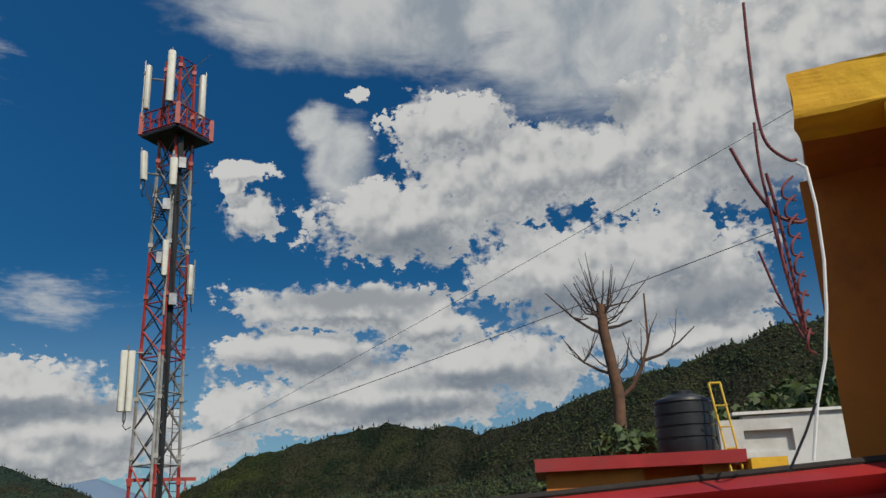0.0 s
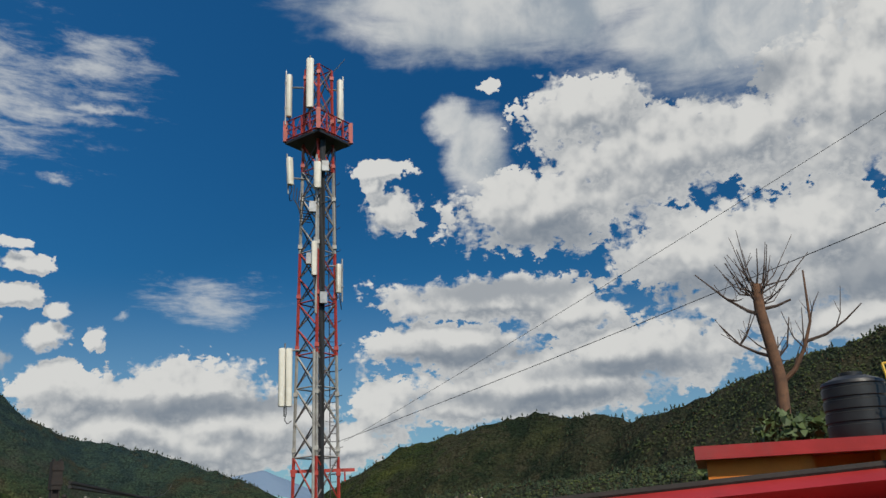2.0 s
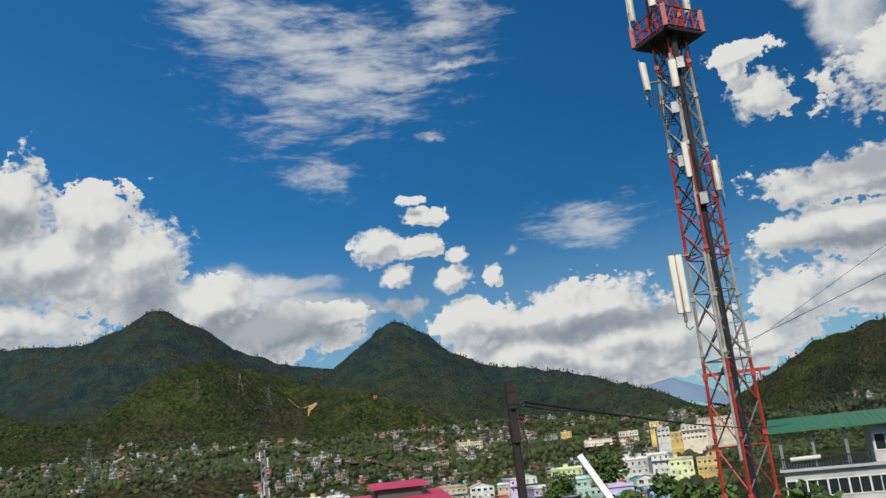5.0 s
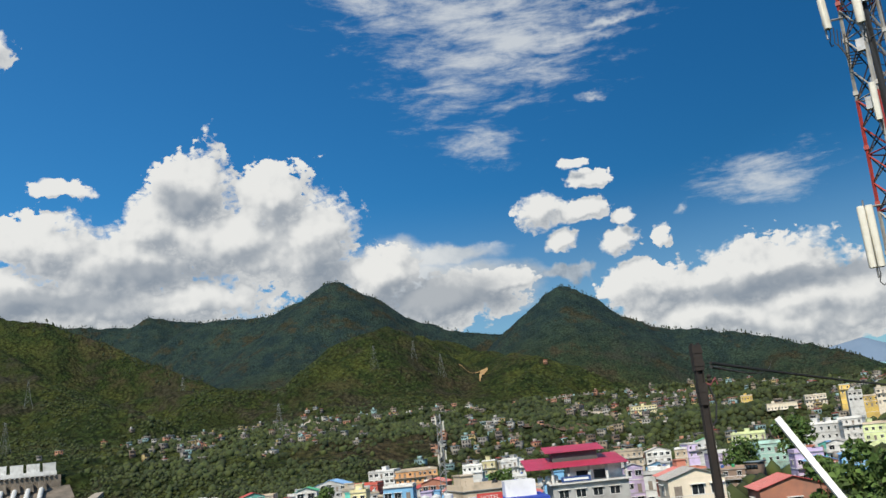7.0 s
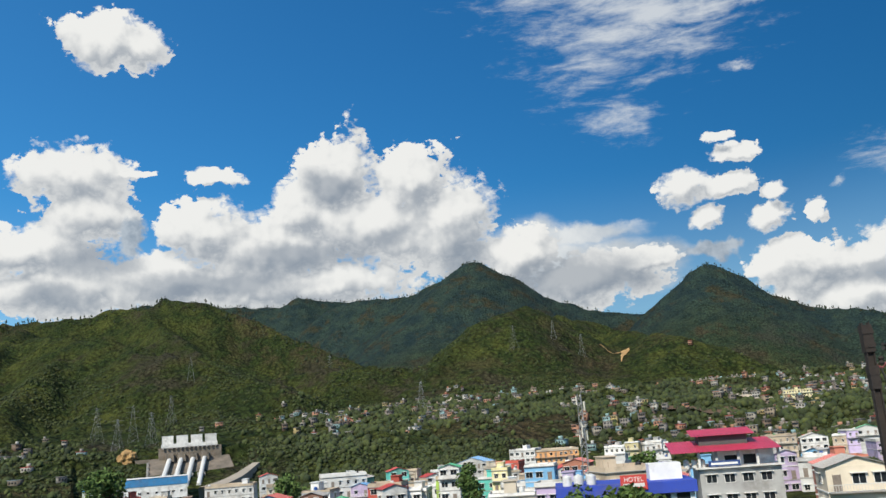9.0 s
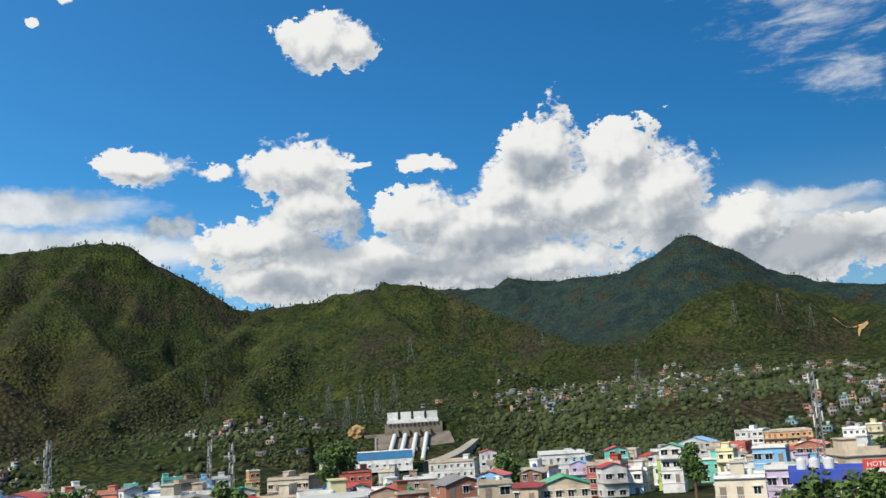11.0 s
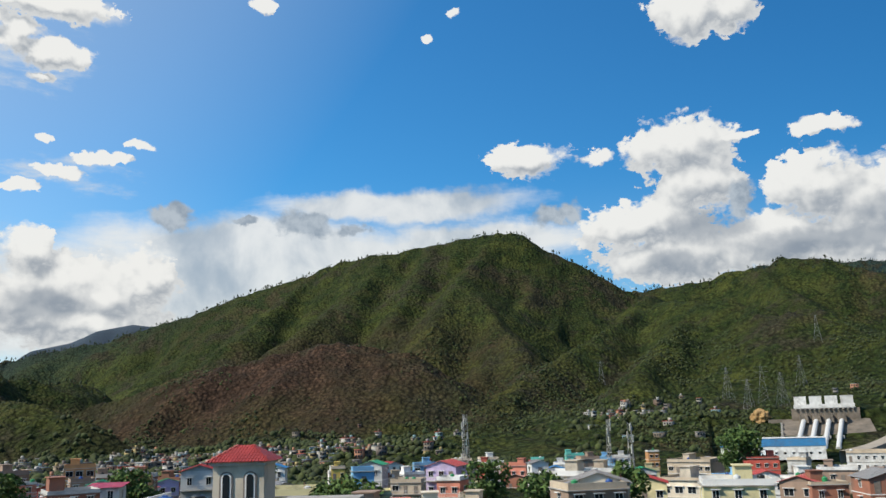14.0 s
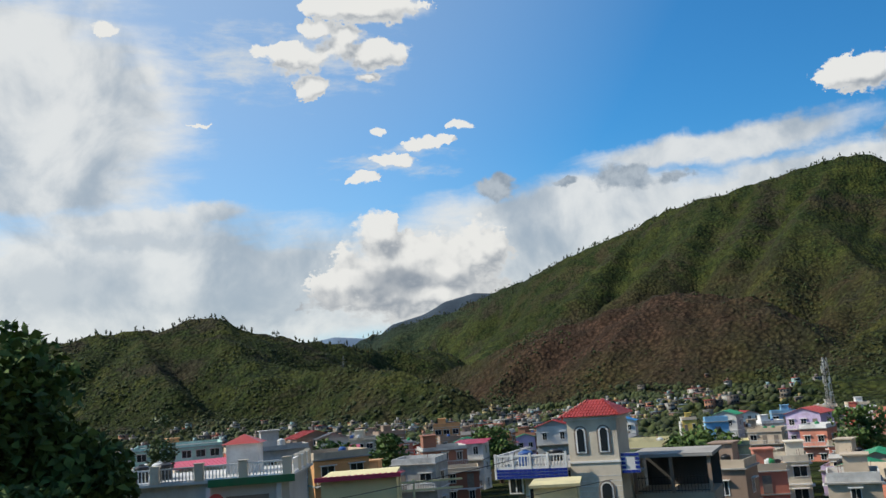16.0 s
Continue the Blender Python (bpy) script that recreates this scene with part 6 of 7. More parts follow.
def yellow_block():
    t = thing("roof_block", facing(127.9, 44.0, -1.0, -6), "plain yellow rendered block under a pink sheet roof", "house")
    part("wall", Shape().box(-1.9, 0, 0, 1.9, 4, 10.35), M_WALL["yellow_pale"], t, "yellow rendered wall")
    part("roof", ribbed_sheet(4.3, 4.8, -0.3, 14), M_ROOF["pink"], t).location = (0, -0.35, 10.35)
    part("fascia", Shape().box(-2.15, -0.42, 10.2, 2.15, -0.36, 10.42), M_ROOF["pink"], t, "pink folded roof edge")
    part("fence", Shape().box(2.0, -0.1, 9.0, 2.1, 0, 10.2).box(2.7, -0.1, 9.0, 2.8, 0, 10.0).box(2.0, -0.08, 9.8, 5.2, -0.04, 9.9).box(2.0, -0.08, 9.4, 5.2, -0.04, 9.5), M_WALL["yellow_pale"], t)


yellow_block()


def lettering(parent, words, size, x, y, z, material):
    cu = bpy.data.curves.new("lettering", "FONT")
    cu.body, cu.size, cu.align_x, cu.extrude = words, size, "CENTER", 0.01
    ob = new("lettering", cu)
    dg = bpy.context.evaluated_depsgraph_get()
    me = bpy.data.meshes.new_from_object(ob.evaluated_get(dg))
    bpy.data.objects.remove(ob)
    me.materials.append(material)
    part("lettering", me, None, parent, "raised white letters").matrix_local = pose(x, y, z, 90, 0, 0)


def blue_board_building():
    d = 110.0
    top = 13 - d * math.tan(radians(4.25))
    base = -8.0
    h = top - base
    t = thing("commercial_building", facing(47.2, d, base, 4), "long white shop building with a blue painted top storey", "building")
    w = 16.5
    part("wall", Shape().box(-w / 2, 0, 0, w / 2, 9, h - 2.7), M_WALL["red"], t, "red painted lower storeys")
    part("wall", Shape().box(-w / 2, 0.02, h - 2.7, w / 2, 9, h), M_WALL["white"], t)
    part("fascia", Shape().box(-w / 2 - 0.3, -0.7, h - 0.9, w / 2 + 0.3, 9.2, h + 0.45), M_WALL["blue"], t, "deep blue roof fascia")
    for k in range(7):
        x = -w / 2 + 1.3 + k * 2.3
        part("opening", Shape().box(x - 0.8, -0.03, h - 2.6, x + 0.8, 0.03, h - 1.0), M_GLASS, t, "dark glazed opening")
        put_window(t, 1, x, 0, h - 5.2)
    sign = part("sign_board", Shape().box(-0.6, -0.95, h - 0.3, 2.6, -0.82, h + 1.5), M_SIGN_RED, t, "red hotel sign board with white letters")
    lettering(sign, "HOTEL", 0.75, 1.0, -0.97, h + 0.72, M_WALL["white"])
    part("lettering", Shape().box(-0.3, -0.97, h + 0.05, 2.3, -0.95, h + 0.5), M_WALL["white"], sign, "white line of lettering")
    low = part("sign_board", Shape().box(1.2, -0.5, h - 4.2, 4.4, -0.4, h - 2.6), M_SIGN_BLUE, t, "dark blue name board with pale letters")
    part("lettering", Shape().box(1.5, -0.52, h - 3.7, 4.1, -0.5, h - 3.2), M_WALL["white"], low)
    for x in (-7.0, -5.6, -4.0):
        water_tank(t.matrix_world @ pose(x, 2.0, h + 0.45), 0.6, 1.3, "white", "white plastic water tank on the blue building")
    part("roof_room", Shape().box(3.4, 3, h, 7.4, 7, h + 2.4), M_WALL["white"], t)


blue_board_building()


def pink_roof_building():
    d = 150.0
    t = thing("commercial_building", facing(40.6, d, -8.0, 8), "grey shop building under two pink sheet roofs", "building")
    top = 13 - d * math.tan(radians(2.35)) + 8.0
    w = 16.0
    part("wall", Shape().box(-w / 2 + 3, 0, 0, w / 2, 10, top - 2.6), M_WALL["grey"], t)
    for x in (-w / 2 + 3.2, -2, 1.5, 4.5, w / 2 - 0.2):
        part("column", Shape().box(x - 0.2, 0, top - 2.6, x + 0.2, 0.4, top), M_WALL["white"], t)
    part("wall", Shape().box(-1.5, 2.5, top - 2.6, w / 2 - 0.5, 9.5, top), M_WALL["white"], t)
    part("floor_band", Shape().box(-w / 2 + 2.4, -0.8, top - 2.75, w / 2 + 0.4, 10, top - 2.5), M_WALL["white"], t)
    part("roof", ribbed_sheet(w + 1.5, 12.0, 1.5, 34), M_ROOF["pink"], t, "bright pink ribbed sheet roof").location = (-0.5, -1.2, top)
    part("wall", Shape().box(-4, 5, top, 4, 10, top + 2.6), M_WALL["dark"], t)
    part("roof", ribbed_sheet(10.5, 7.0, 1.0, 22), M_ROOF["pink"], t, "bright pink upper sheet roof").location = (0, 4.0, top + 2.4)
    for k in range(4):
        put_window(t, 1, -3.2 + k * 2.9, 0, top - 5.0)
        put_window(t, 1, -3.2 + k * 2.9, 0, top - 8.2)
    for x in (0.6, 3.6):
        part("opening", Shape().box(x - 1.0, 2.44, top - 2.4, x + 1.0, 2.5, top - 0.9), M_GLASS, t)
    board = part("sign_board", Shape().box(-3.5, -0.95, top - 2.4, 1.5, -0.85, top - 1.5), M_SIGN_BLUE, t, "blue shop sign with white letters")
    part("lettering", Shape().box(-3.1, -0.97, top - 2.15, 1.1, -0.95, top - 1.8), M_WALL["white"], board)
    for k in range(3):
        water_tank(t.matrix_world @ pose(-w / 2 + 1.2 + k * 1.3, 1.5, top - 2.5), 0.5, 1.3, "white", "white plastic water tank beside the pink roof")


pink_roof_building()

# ---------------------------------------------------------------- the rest of the town: bearing, distance, width, height of the roof, paint, roof
TOWN_NORTH = [
    (45.8, 95, 8.5, 7.0, "blue", "flat"), (35.5, 187, 5.2, 7.0, "white", "gable"), (29.9, 177, 6.3, 9.0, "lime_pale", "flat"), (28.4, 145, 5.3, 8.0, "mint", "flat"),
    (25.8, 156, 6.3, 10.0, "white", "flat"), (32.9, 214, 5.8, 7.0, "lavender", "flat"), (32.5, 218, 4.8, 7.3, "grey", "green"), (27.8, 50, 3.6, 9.0, "brick", "red_gable"),
    (37.4, 204, 6.5, 7.0, "beige", "flat"), (33.9, 184, 3.8, 7.0, "beige", "flat"), (35.6, 88, 3.3, 8.0, "grey", "flat"), (33.4, 96, 2.6, 7.0, "yellow", "flat"),
    (30.8, 149, 7.3, 7.0, "lavender", "flat"), (45.1, 220, 4.1, 7.0, "white", "flat"), (53.6, 225, 6.8, 7.0, "white", "flat"), (51.4, 172, 9.0, 8.0, "orange", "balcony"),
    (54.9, 151, 5.4, 7.0, "red", "flat"), (57.0, 169, 6.1, 7.0, "grey", "blue"), (58.5, 96, 3.2, 8.0, "lime", "flat"), (62.8, 91, 3.6, 8.0, "red", "flat"),
    (65.4, 124, 6.5, 8.0, "white", "flat"), (65.4, 68, 3.9, 8.0, "beige", "green")]
TOWN_MIDDLE = [
    (53.0, 112, 3.9, 7.0, "beige", "flat"), (60.8, 114, 3.4, 7.0, "beige", "flat"), (60.9, 95, 2.8, 7.0, "white", "flat"), (54.3, 91, 2.6, 7.0, "white", "flat"),
    (48.9, 116, 3.5, 7.0, "white", "flat"), (47.6, 200, 4.6, 7.0, "white", "flat"), (44.9, 205, 5.5, 7.0, "white", "flat"), (46.5, 230, 3.6, 7.0, "yellow_pale", "flat"),
    (58.9, 138, 3.0, 7.0, "white", "flat"), (56.1, 109, 2.7, 7.0, "teal", "flat"), (45.2, 130, 5.0, 7.0, "white", "flat"), (94.6, 120, 3.6, 7.0, "coral", "flat"),
    (90.5, 150, 3.1, 7.0, "teal", "flat"), (88.6, 136, 2.2, 7.0, "blue_pale", "flat"), (93.0, 138, 2.0, 7.0, "teal", "flat"), (91.9, 109, 3.0, 7.0, "grey", "blue"),
    (86.2, 103, 2.9, 7.0, "grey", "green"), (83.4, 122, 5.9, 7.0, "beige", "flat"), (83.7, 73, 4.3, 8.0, "beige_pale", "flat"), (78.8, 77, 3.0, 8.0, "white", "red_gable"),
    (76.6, 73, 2.4, 8.0, "white", "flat"), (87.6, 139, 2.9, 7.0, "white", "flat")]
TOWN_DAM = [
    (85.5, 161, 2.0, 7.0, "orange", "flat"), (79.0, 130, 4.7, 7.0, "red", "flat"), (77.0, 124, 2.4, 7.0, "grey", "flat"), (88.6, 80, 3.7, 8.0, "beige", "flat"),
    (90.4, 82, 2.4, 8.0, "white", "flat"), (88.9, 64, 2.8, 8.0, "grey", "green"), (99.9, 119, 2.6, 7.0, "blue_pale", "flat"), (99.0, 122, 1.9, 7.0, "lime", "flat"),
    (98.9, 78, 2.2, 8.0, "coral", "flat"), (103.4, 106, 2.4, 7.0, "beige", "flat"), (106.1, 127, 2.0, 7.0, "yellow", "flat"), (101.1, 106, 2.6, 7.0, "white", "flat"),
    (96.8, 127, 2.4, 7.0, "red", "flat"), (96.1, 131, 2.0, 7.2, "yellow", "flat"), (102.4, 98, 2.2, 7.0, "beige", "flat"), (72.7, 143, 7.6, 7.0, "white", "flat"),
    (69.6, 130, 3.4, 7.0, "beige_pale", "flat"), (69.3, 107, 3.6, 7.0, "beige_pale", "flat"), (74.8, 102, 4.1, 7.0, "brown", "flat"), (72.1, 70, 3.8, 8.0, "brown", "flat"),
    (75.3, 68, 2.6, 8.0, "brick", "flat"), (69.9, 58, 2.2, 9.0, "beige", "flat")]
TOWN_WEST = [
    (68.1, 67, 2.3, 8.0, "beige", "red_awning"), (66.8, 110, 2.6, 7.0, "white", "flat"), (70.2, 211, 4.1, 6.0, "grey", "red"), (64.4, 144, 3.0, 7.0, "white", "flat"),
    (97.2, 60, 2.0, 8.0, "coral", "flat"), (101.7, 92, 3.3, 7.0, "beige", "flat"), (108.5, 85, 2.8, 7.0, "brick", "red_awning"), (107.4, 58, 3.6, 7.3, "dark", "flat"),
    (115.3, 118, 3.6, 7.0, "coral", "flat"), (121.1, 123, 4.8, 6.0, "beige", "flat"), (120.7, 99, 3.1, 6.0, "brick", "flat"), (103.0, 58, 3.2, 7.2, "beige", "flat"),
    (97.2, 52, 2.0, 8.0, "beige", "flat"), (130.6, 119, 5.0, 6.0, "brick", "flat"), (123.6, 111, 5.2, 6.0, "brick", "flat"), (124.2, 141, 3.0, 5.0, "coral", "flat"),
    (25.6, 213, 7.1, 9.0, "white", "flat"), (24.0, 186, 4.6, 10.0, "white", "flat"), (22.6, 230, 6.2, 7.6, "lime_pale", "flat"), (21.0, 220, 5.0, 7.6, "yellow", "flat"),
    (38.8, 96, 2.4, 7.4, "grey", "flat"), (50.6, 120, 3.0, 7.2, "white", "red")]
SPREAD = 2.5    # the town lies lower and farther than the near roofs
row_seed = 100
for az, d, w, top, paint, roof in TOWN_NORTH + TOWN_MIDDLE + TOWN_DAM + TOWN_WEST:
    row_seed += 1
    k = min(SPREAD, 430 / d)
    house(az, d * k, w * k, 13 - (13 - top) * k, paint, roof, seed=row_seed)
# infill between them
filler = random.Random(21)
paints = ["white", "white", "beige", "beige_pale", "grey", "coral", "brick", "brown", "yellow_pale", "teal", "lavender", "white", "blue_pale"]
for i in range(120):
    az = filler.uniform(23, 126)
    d = filler.uniform(190, 440)
    drop = filler.uniform(2.35, 3.6) if az > 70 else filler.uniform(2.2, 3.4)
    top = 13 - d * math.tan(radians(drop))
    if top > ground_z(az, d) + 2.8 and not 73 < az < 82:
        house(az, d, filler.uniform(4.5, 8), top, filler.choice(paints), filler.choice(("flat", "flat", "flat", "flat", "red", "green", "blue", "gable")), seed=500 + i)
for i in range(30):
    az = filler.uniform(30, 112)
    d = filler.uniform(120, 260)
    drop = filler.uniform(3.1, 4.6)
    top = 13 - d * math.tan(radians(drop))
    if top > ground_z(az, d) + 2.5:
        house(az, d, filler.uniform(5, 9), top, filler.choice(paints), filler.choice(("flat", "flat", "flat", "red", "green", "shed", "gable")), seed=600 + i)
for i in range(75):
    az = filler.uniform(113, 146)
    d = filler.uniform(95, 330)
    top = 13 - d * math.tan(radians(filler.uniform(2.0, 3.6) if d > 150 else filler.uniform(3.2, 5.2)))
    if top > ground_z(az, d) + 2.4 and not (az < 117 and d < 130):
        house(az, d, filler.uniform(4.5, 8.5), top, filler.choice(("brick", "brick", "coral", "beige", "orange", "grey", "brown", "beige_pale", "white", "red")), filler.choice(("flat", "flat", "flat", "flat", "red", "shed", "gable")), seed=1200 + i)
for i in range(26):
    az = filler.uniform(95, 111)
    d = filler.uniform(88, 160)
    top = 13 - d * math.tan(radians(filler.uniform(5.4, 7.2)))
    if top > ground_z(az, d) + 2.4 and not (az > 106 and d < 90):
        house(az, d, filler.uniform(4.0, 6.5), top, filler.choice(("beige", "coral", "lavender", "beige_pale", "grey", "brown", "brown", "brick", "beige")), filler.choice(("flat", "flat", "flat", "flat", "green", "gable")), seed=1400 + i)


def open_shed():
    """A flat slab on posts beside the pavilion house, dark inside, with a barred front."""
    d = 56.0
    top = 13 - d * math.tan(radians(4.7))
    t = thing("open_shed", facing(107.6, d, top - 7.0, -10), "dark open-fronted roof shed with a pale slab and barred front", "shed")
    part("slab", Shape().box(-2.6, -0.5, 6.8, 2.6, 4.6, 7.0), M_CONCRETE, t, "pale weathered roof slab")
    part("wall", Shape().box(-2.4, 4.2, 0, 2.4, 4.4, 6.8), M_WALL["dark"], t, "dark rear wall")
    part("wall", Shape().box(-2.4, 0, 0, 2.4, 4.2, 4.6), M_WALL["beige"], t, "plastered storey below")
    for x in (-2.3, 0.0, 2.3):
        part("post", Shape().box(x - 0.1, -0.3, 4.6, x + 0.1, -0.1, 6.8), M_WALL["brown"], t)
    for z in (4.75, 5.55):
        part("rail", Shape().tube((-2.2, -0.2, z), (2.2, -0.2, z), 0.025, 5), M_POLE, t)
    for k in range(22):
        part("bar", Shape().tube((-2.1 + 0.2 * k, -0.2, 4.6), (-2.1 + 0.2 * k, -0.2, 5.7), 0.014, 4), M_POLE, t)


open_shed()
house(148.5, 190, 12, 12.0, "lime", "flat", seed=900, turn=0)
house(147.6, 130, 8, 6.5, "yellow", "gable", seed=901, turn=10)
house(139.2, 170, 16, 7.0, "mint", "flat", seed=902, turn=0)
house(132.6, 108, 6, 8.0, "grey", "flat", seed=903)
house(117.0, 42, 5.6, 5.8, "yellow_pale", "flat", seed=904, turn=-6)

# trees among the houses
for i, (az, d, h, w, slim) in enumerate([(79.9, 330, 19, 17, False), (80.9, 300, 16, 10, False), (57.2, 190, 13, 8, True), (96.4, 150, 12, 8, False), (92.6, 140, 10, 8, False), (87.5, 150, 11, 9, False),
                                         (107.2, 120, 8.6, 8, False), (105.5, 130, 9.6, 9, False), (69.0, 240, 13, 12, False), (45.5, 230, 12, 10, False), (47.0, 105, 9, 9, False), (50.5, 110, 9, 7, False),
                                         (24.0, 80, 13, 6, True), (22.6, 74, 12, 6, True), (26.2, 86, 12, 5, True), (15.8, 60, 11, 7, False), (20.5, 70, 12, 5, False), (27.0, 340, 20, 20, False),
                                         (130.0, 130, 11, 9, False), (126.0, 160, 11, 10, False), (134.5, 150, 12, 9, False), (112.0, 150, 12, 9, False), (118.5, 170, 11, 10, False), (30.5, 300, 14, 14, False)]):
    leafy_tree(az, d, h, w, "dark green leafy tree among the houses", 60 + i, leaves=1500, size=0.035 * w + 0.12, slim=slim)
for i, (az, d, zt, w) in enumerate([(149.5, 34, 18.4, 9.0), (146.2, 36, 14.8, 6.8), (152.5, 36, 17.0, 9.5), (147.2, 31, 12.4, 6.5), (151, 30, 12, 6)]):
    leafy_tree(az, d, zt, w, "large dark leafy tree beside the lane", 90 + i, base=-0.5, leaves=8000, size=0.22)
leafy_tree(140.2, 90, 16.5, 5.0, "slender feathery tree with a pale trunk", 99, leaves=1600, size=0.2, slim=True, material=M_TREE_PALE)

# ---------------------------------------------------------------- the power station across the river
def power_station():
    t = thing("intake_house", facing(75.1, 700.0, 0.0, 2), "white intake gatehouse on a stone retaining wall", "dam")
    part("beam", Shape().box(-21, 0, 16.6, 21, 9, 19.6), M_WALL["white"], t)
    for k in range(13):
        part("bracket", Shape().box(-20.2 + k * 3.25, -1.0, 15.7, -19.0 + k * 3.25, 0, 17.0), M_CONCRETE, t)
    for k in range(4):
        x = -16.2 + k * 10.8
        part("gate_block", Shape().box(x - 4.2, 0.5, 19.6, x + 4.2, 8.5, 25.2).box(x - 4.4, 0.3, 25.2, x + 4.4, 8.7, 25.6), M_WALL["white"], t, "white concrete hoist block")
    part("wall", Shape().box(-23, 1, -4, 24, 12, 16.6).box(-40, 4, -10, -23, 14, 9), M_STONE, t, "coursed stone retaining wall")
    slope = Shape().add([(-34, -70, -17), (34, -70, -17), (30, 3, 8.5), (-30, 3, 8.5), (-34, -70, -22), (34, -70, -22), (30, 3, -10), (-30, 3, -10)],
                        [(0, 1, 2, 3), (7, 6, 5, 4), (1, 0, 4, 5), (2, 1, 5, 6), (3, 2, 6, 7), (0, 3, 7, 4)])
    part("slope", slope, M_STONE, t, "stone-paved slope under the pipes")
    for k in range(4):
        x = -14.0 + k * 8.6
        pen = part("penstock", Shape().path([(x - 8, -62, -11.0), (x - 1.0, -6, 8.0), (x, 0, 10.5)], 1.75, 16), M_TANK_W, t, "white steel pressure pipe", True)
        part("anchor_block", Shape().prism([(-3.2, 0), (3.2, 0), (2.4, 6.5), (-2.4, 6.5)], -4, 5), M_STONE, pen).location = (x - 0.8, -5, 6.0)
        part("saddle", Shape().box(-2.8, -1.5, -3.5, 2.8, 1.5, 0.4), M_CONCRETE, pen).location = (x - 5.0, -38, -2.8)
    for k in range(7):
        part("stair_wall", Shape().box(-32 + k * 0.1, -64 + k * 9, -16 + k * 3.1, -30, -55 + k * 9, -12 + k * 3.1), M_CONCRETE, t)
    p = thing("powerhouse", facing(78.3, 600.0, -16.0, 2), "long white powerhouse with a blue sheet band", "building")
    part("wall", Shape().box(-32, 0, 0, 32, 20, 8.6), M_WALL["white"], p)
    part("band", Shape().box(-32.3, -0.3, 8.6, 32.3, 20.3, 13.6), M_ROOF["blue_roof"], p, "blue sheet upper band")
    part("roof", Shape().prism([(-32.6, 13.6), (32.6, 13.6), (32.6, 13.9), (-32.6, 13.9)], -0.6, 20.6), M_WALL["white"], p)
    for k in range(12):
        put_window(p, 1, -29 + k * 5.2, 0, 3.6)
    r = thing("access_ramp", Matrix.Identity(4), "pale concrete access ramp up the bank", "road")
    a, b = at(73.9, 560, 13 - 560 * math.tan(radians(2.25))), at(71.0, 640, 13 - 640 * math.tan(radians(1.0)))
    s = Shape()
    for k in range(13):
        c = a.lerp(b, k / 12) + Vector((0, 0, -2.2 * math.sin(math.pi * k / 12)))
        wide = 13.0 - 8.0 * k / 12
        across = at(72.5 - 90, 1)
        s.v += [tuple(c - across * wide / 2), tuple(c + across * wide / 2), tuple(c + across * wide / 2 - Vector((0, 0, 9))), tuple(c - across * wide / 2 - Vector((0, 0, 9)))]
    for k in range(12):
        s.f += [(4 * k + i, 4 * k + (i + 1) % 4, 4 * k + 4 + (i + 1) % 4, 4 * k + 4 + i) for i in range(4)]
    part("deck", s, M_ROAD, r)
    for az, d, wd, h, e in ((78.8, 712, 9, 6, -0.15),):
        bm = bmesh.new()
        bmesh.ops.create_icosphere(bm, subdivisions=4, radius=1)
        for v in bm.verts:
            v.co = Vector((v.co.x * wd, v.co.y * 7, v.co.z * h)) * (1 + 0.35 * noise.noise(v.co * 2.5 + Vector((az, 0, 0)))+ 0.12 * noise.noise(v.co * 8))
        me = bpy.data.meshes.new("rock")
        bm.to_mesh(me)
        bm.free()
        me.materials.append(M_SCAR)
        ob = new("rock_face", me)
        ob.location = at(az, d, 13 + d * math.tan(radians(e)))
        tagged(ob, "bare ochre rock face above the power station", "rock")


power_station()


def lattice_mast(az, d, top, label, wide=1.5, panels=6, seed=0):
    base = ground_z(az, d)
    h = top - base
    t = thing("cell_mast", facing(az, d, base, seed * 17), label, "mast", "phone masts of the town")
    r = random.Random(seed)
    q = lambda z: wide / 2 * (1 - 0.55 * z / h)
    c = lambda i, z: Vector((q(z) * math.cos(2.1 * i), q(z) * math.sin(2.1 * i), z))
    for i in range(3):
        part("leg", Shape().tube(c(i, 0), c(i, h), 0.09, 4), M_STEEL, t)
        br = Shape()
        n = int(h / 1.6)
        for k in range(n):
            br.tube(c(i, h * k / n), c(i + 1, h * (k + 1) / n), 0.045, 4).tube(c(i + 1, h * k / n), c(i, h * (k + 1) / n), 0.045, 4)
        part("bracing", br, M_STEEL, t)
    for k in range(panels):
        a = r.uniform(0, 6.28)
        z = h * r.uniform(0.55, 0.98) - 1
        part("antenna", Shape().box(math.cos(a) * 0.9 - 0.16, math.sin(a) * 0.9 - 0.1, z, math.cos(a) * 0.9 + 0.16, math.sin(a) * 0.9 + 0.1, z + 2.0), M_PANEL, t)
    for k in range(3):
        part("dish", Shape().lathe([(0.1, 0), (0.4, 0.1), (0.42, 0.22), (0.1, 0.25)], 12, (r.uniform(-0.7, 0.7), -0.7, h * r.uniform(0.4, 0.9))), M_PANEL, t)


lattice_mast(97.7, 260, 13 + 260 * math.tan(radians(0.55)), "grey lattice phone mast with white panels", 3.4, 9, 1)
lattice_mast(88.3, 300, 13 + 300 * math.tan(radians(0.0)), "grey lattice phone mast with white panels", 2.4, 5, 2)
lattice_mast(86.9, 280, 13 - 280 * math.tan(radians(0.25)), "grey lattice phone mast with white panels", 3.0, 9, 3)
lattice_mast(49.5, 190, 13 + 190 * math.tan(radians(1.85)), "slim grey lattice phone mast on a roof", 2.2, 9, 4)


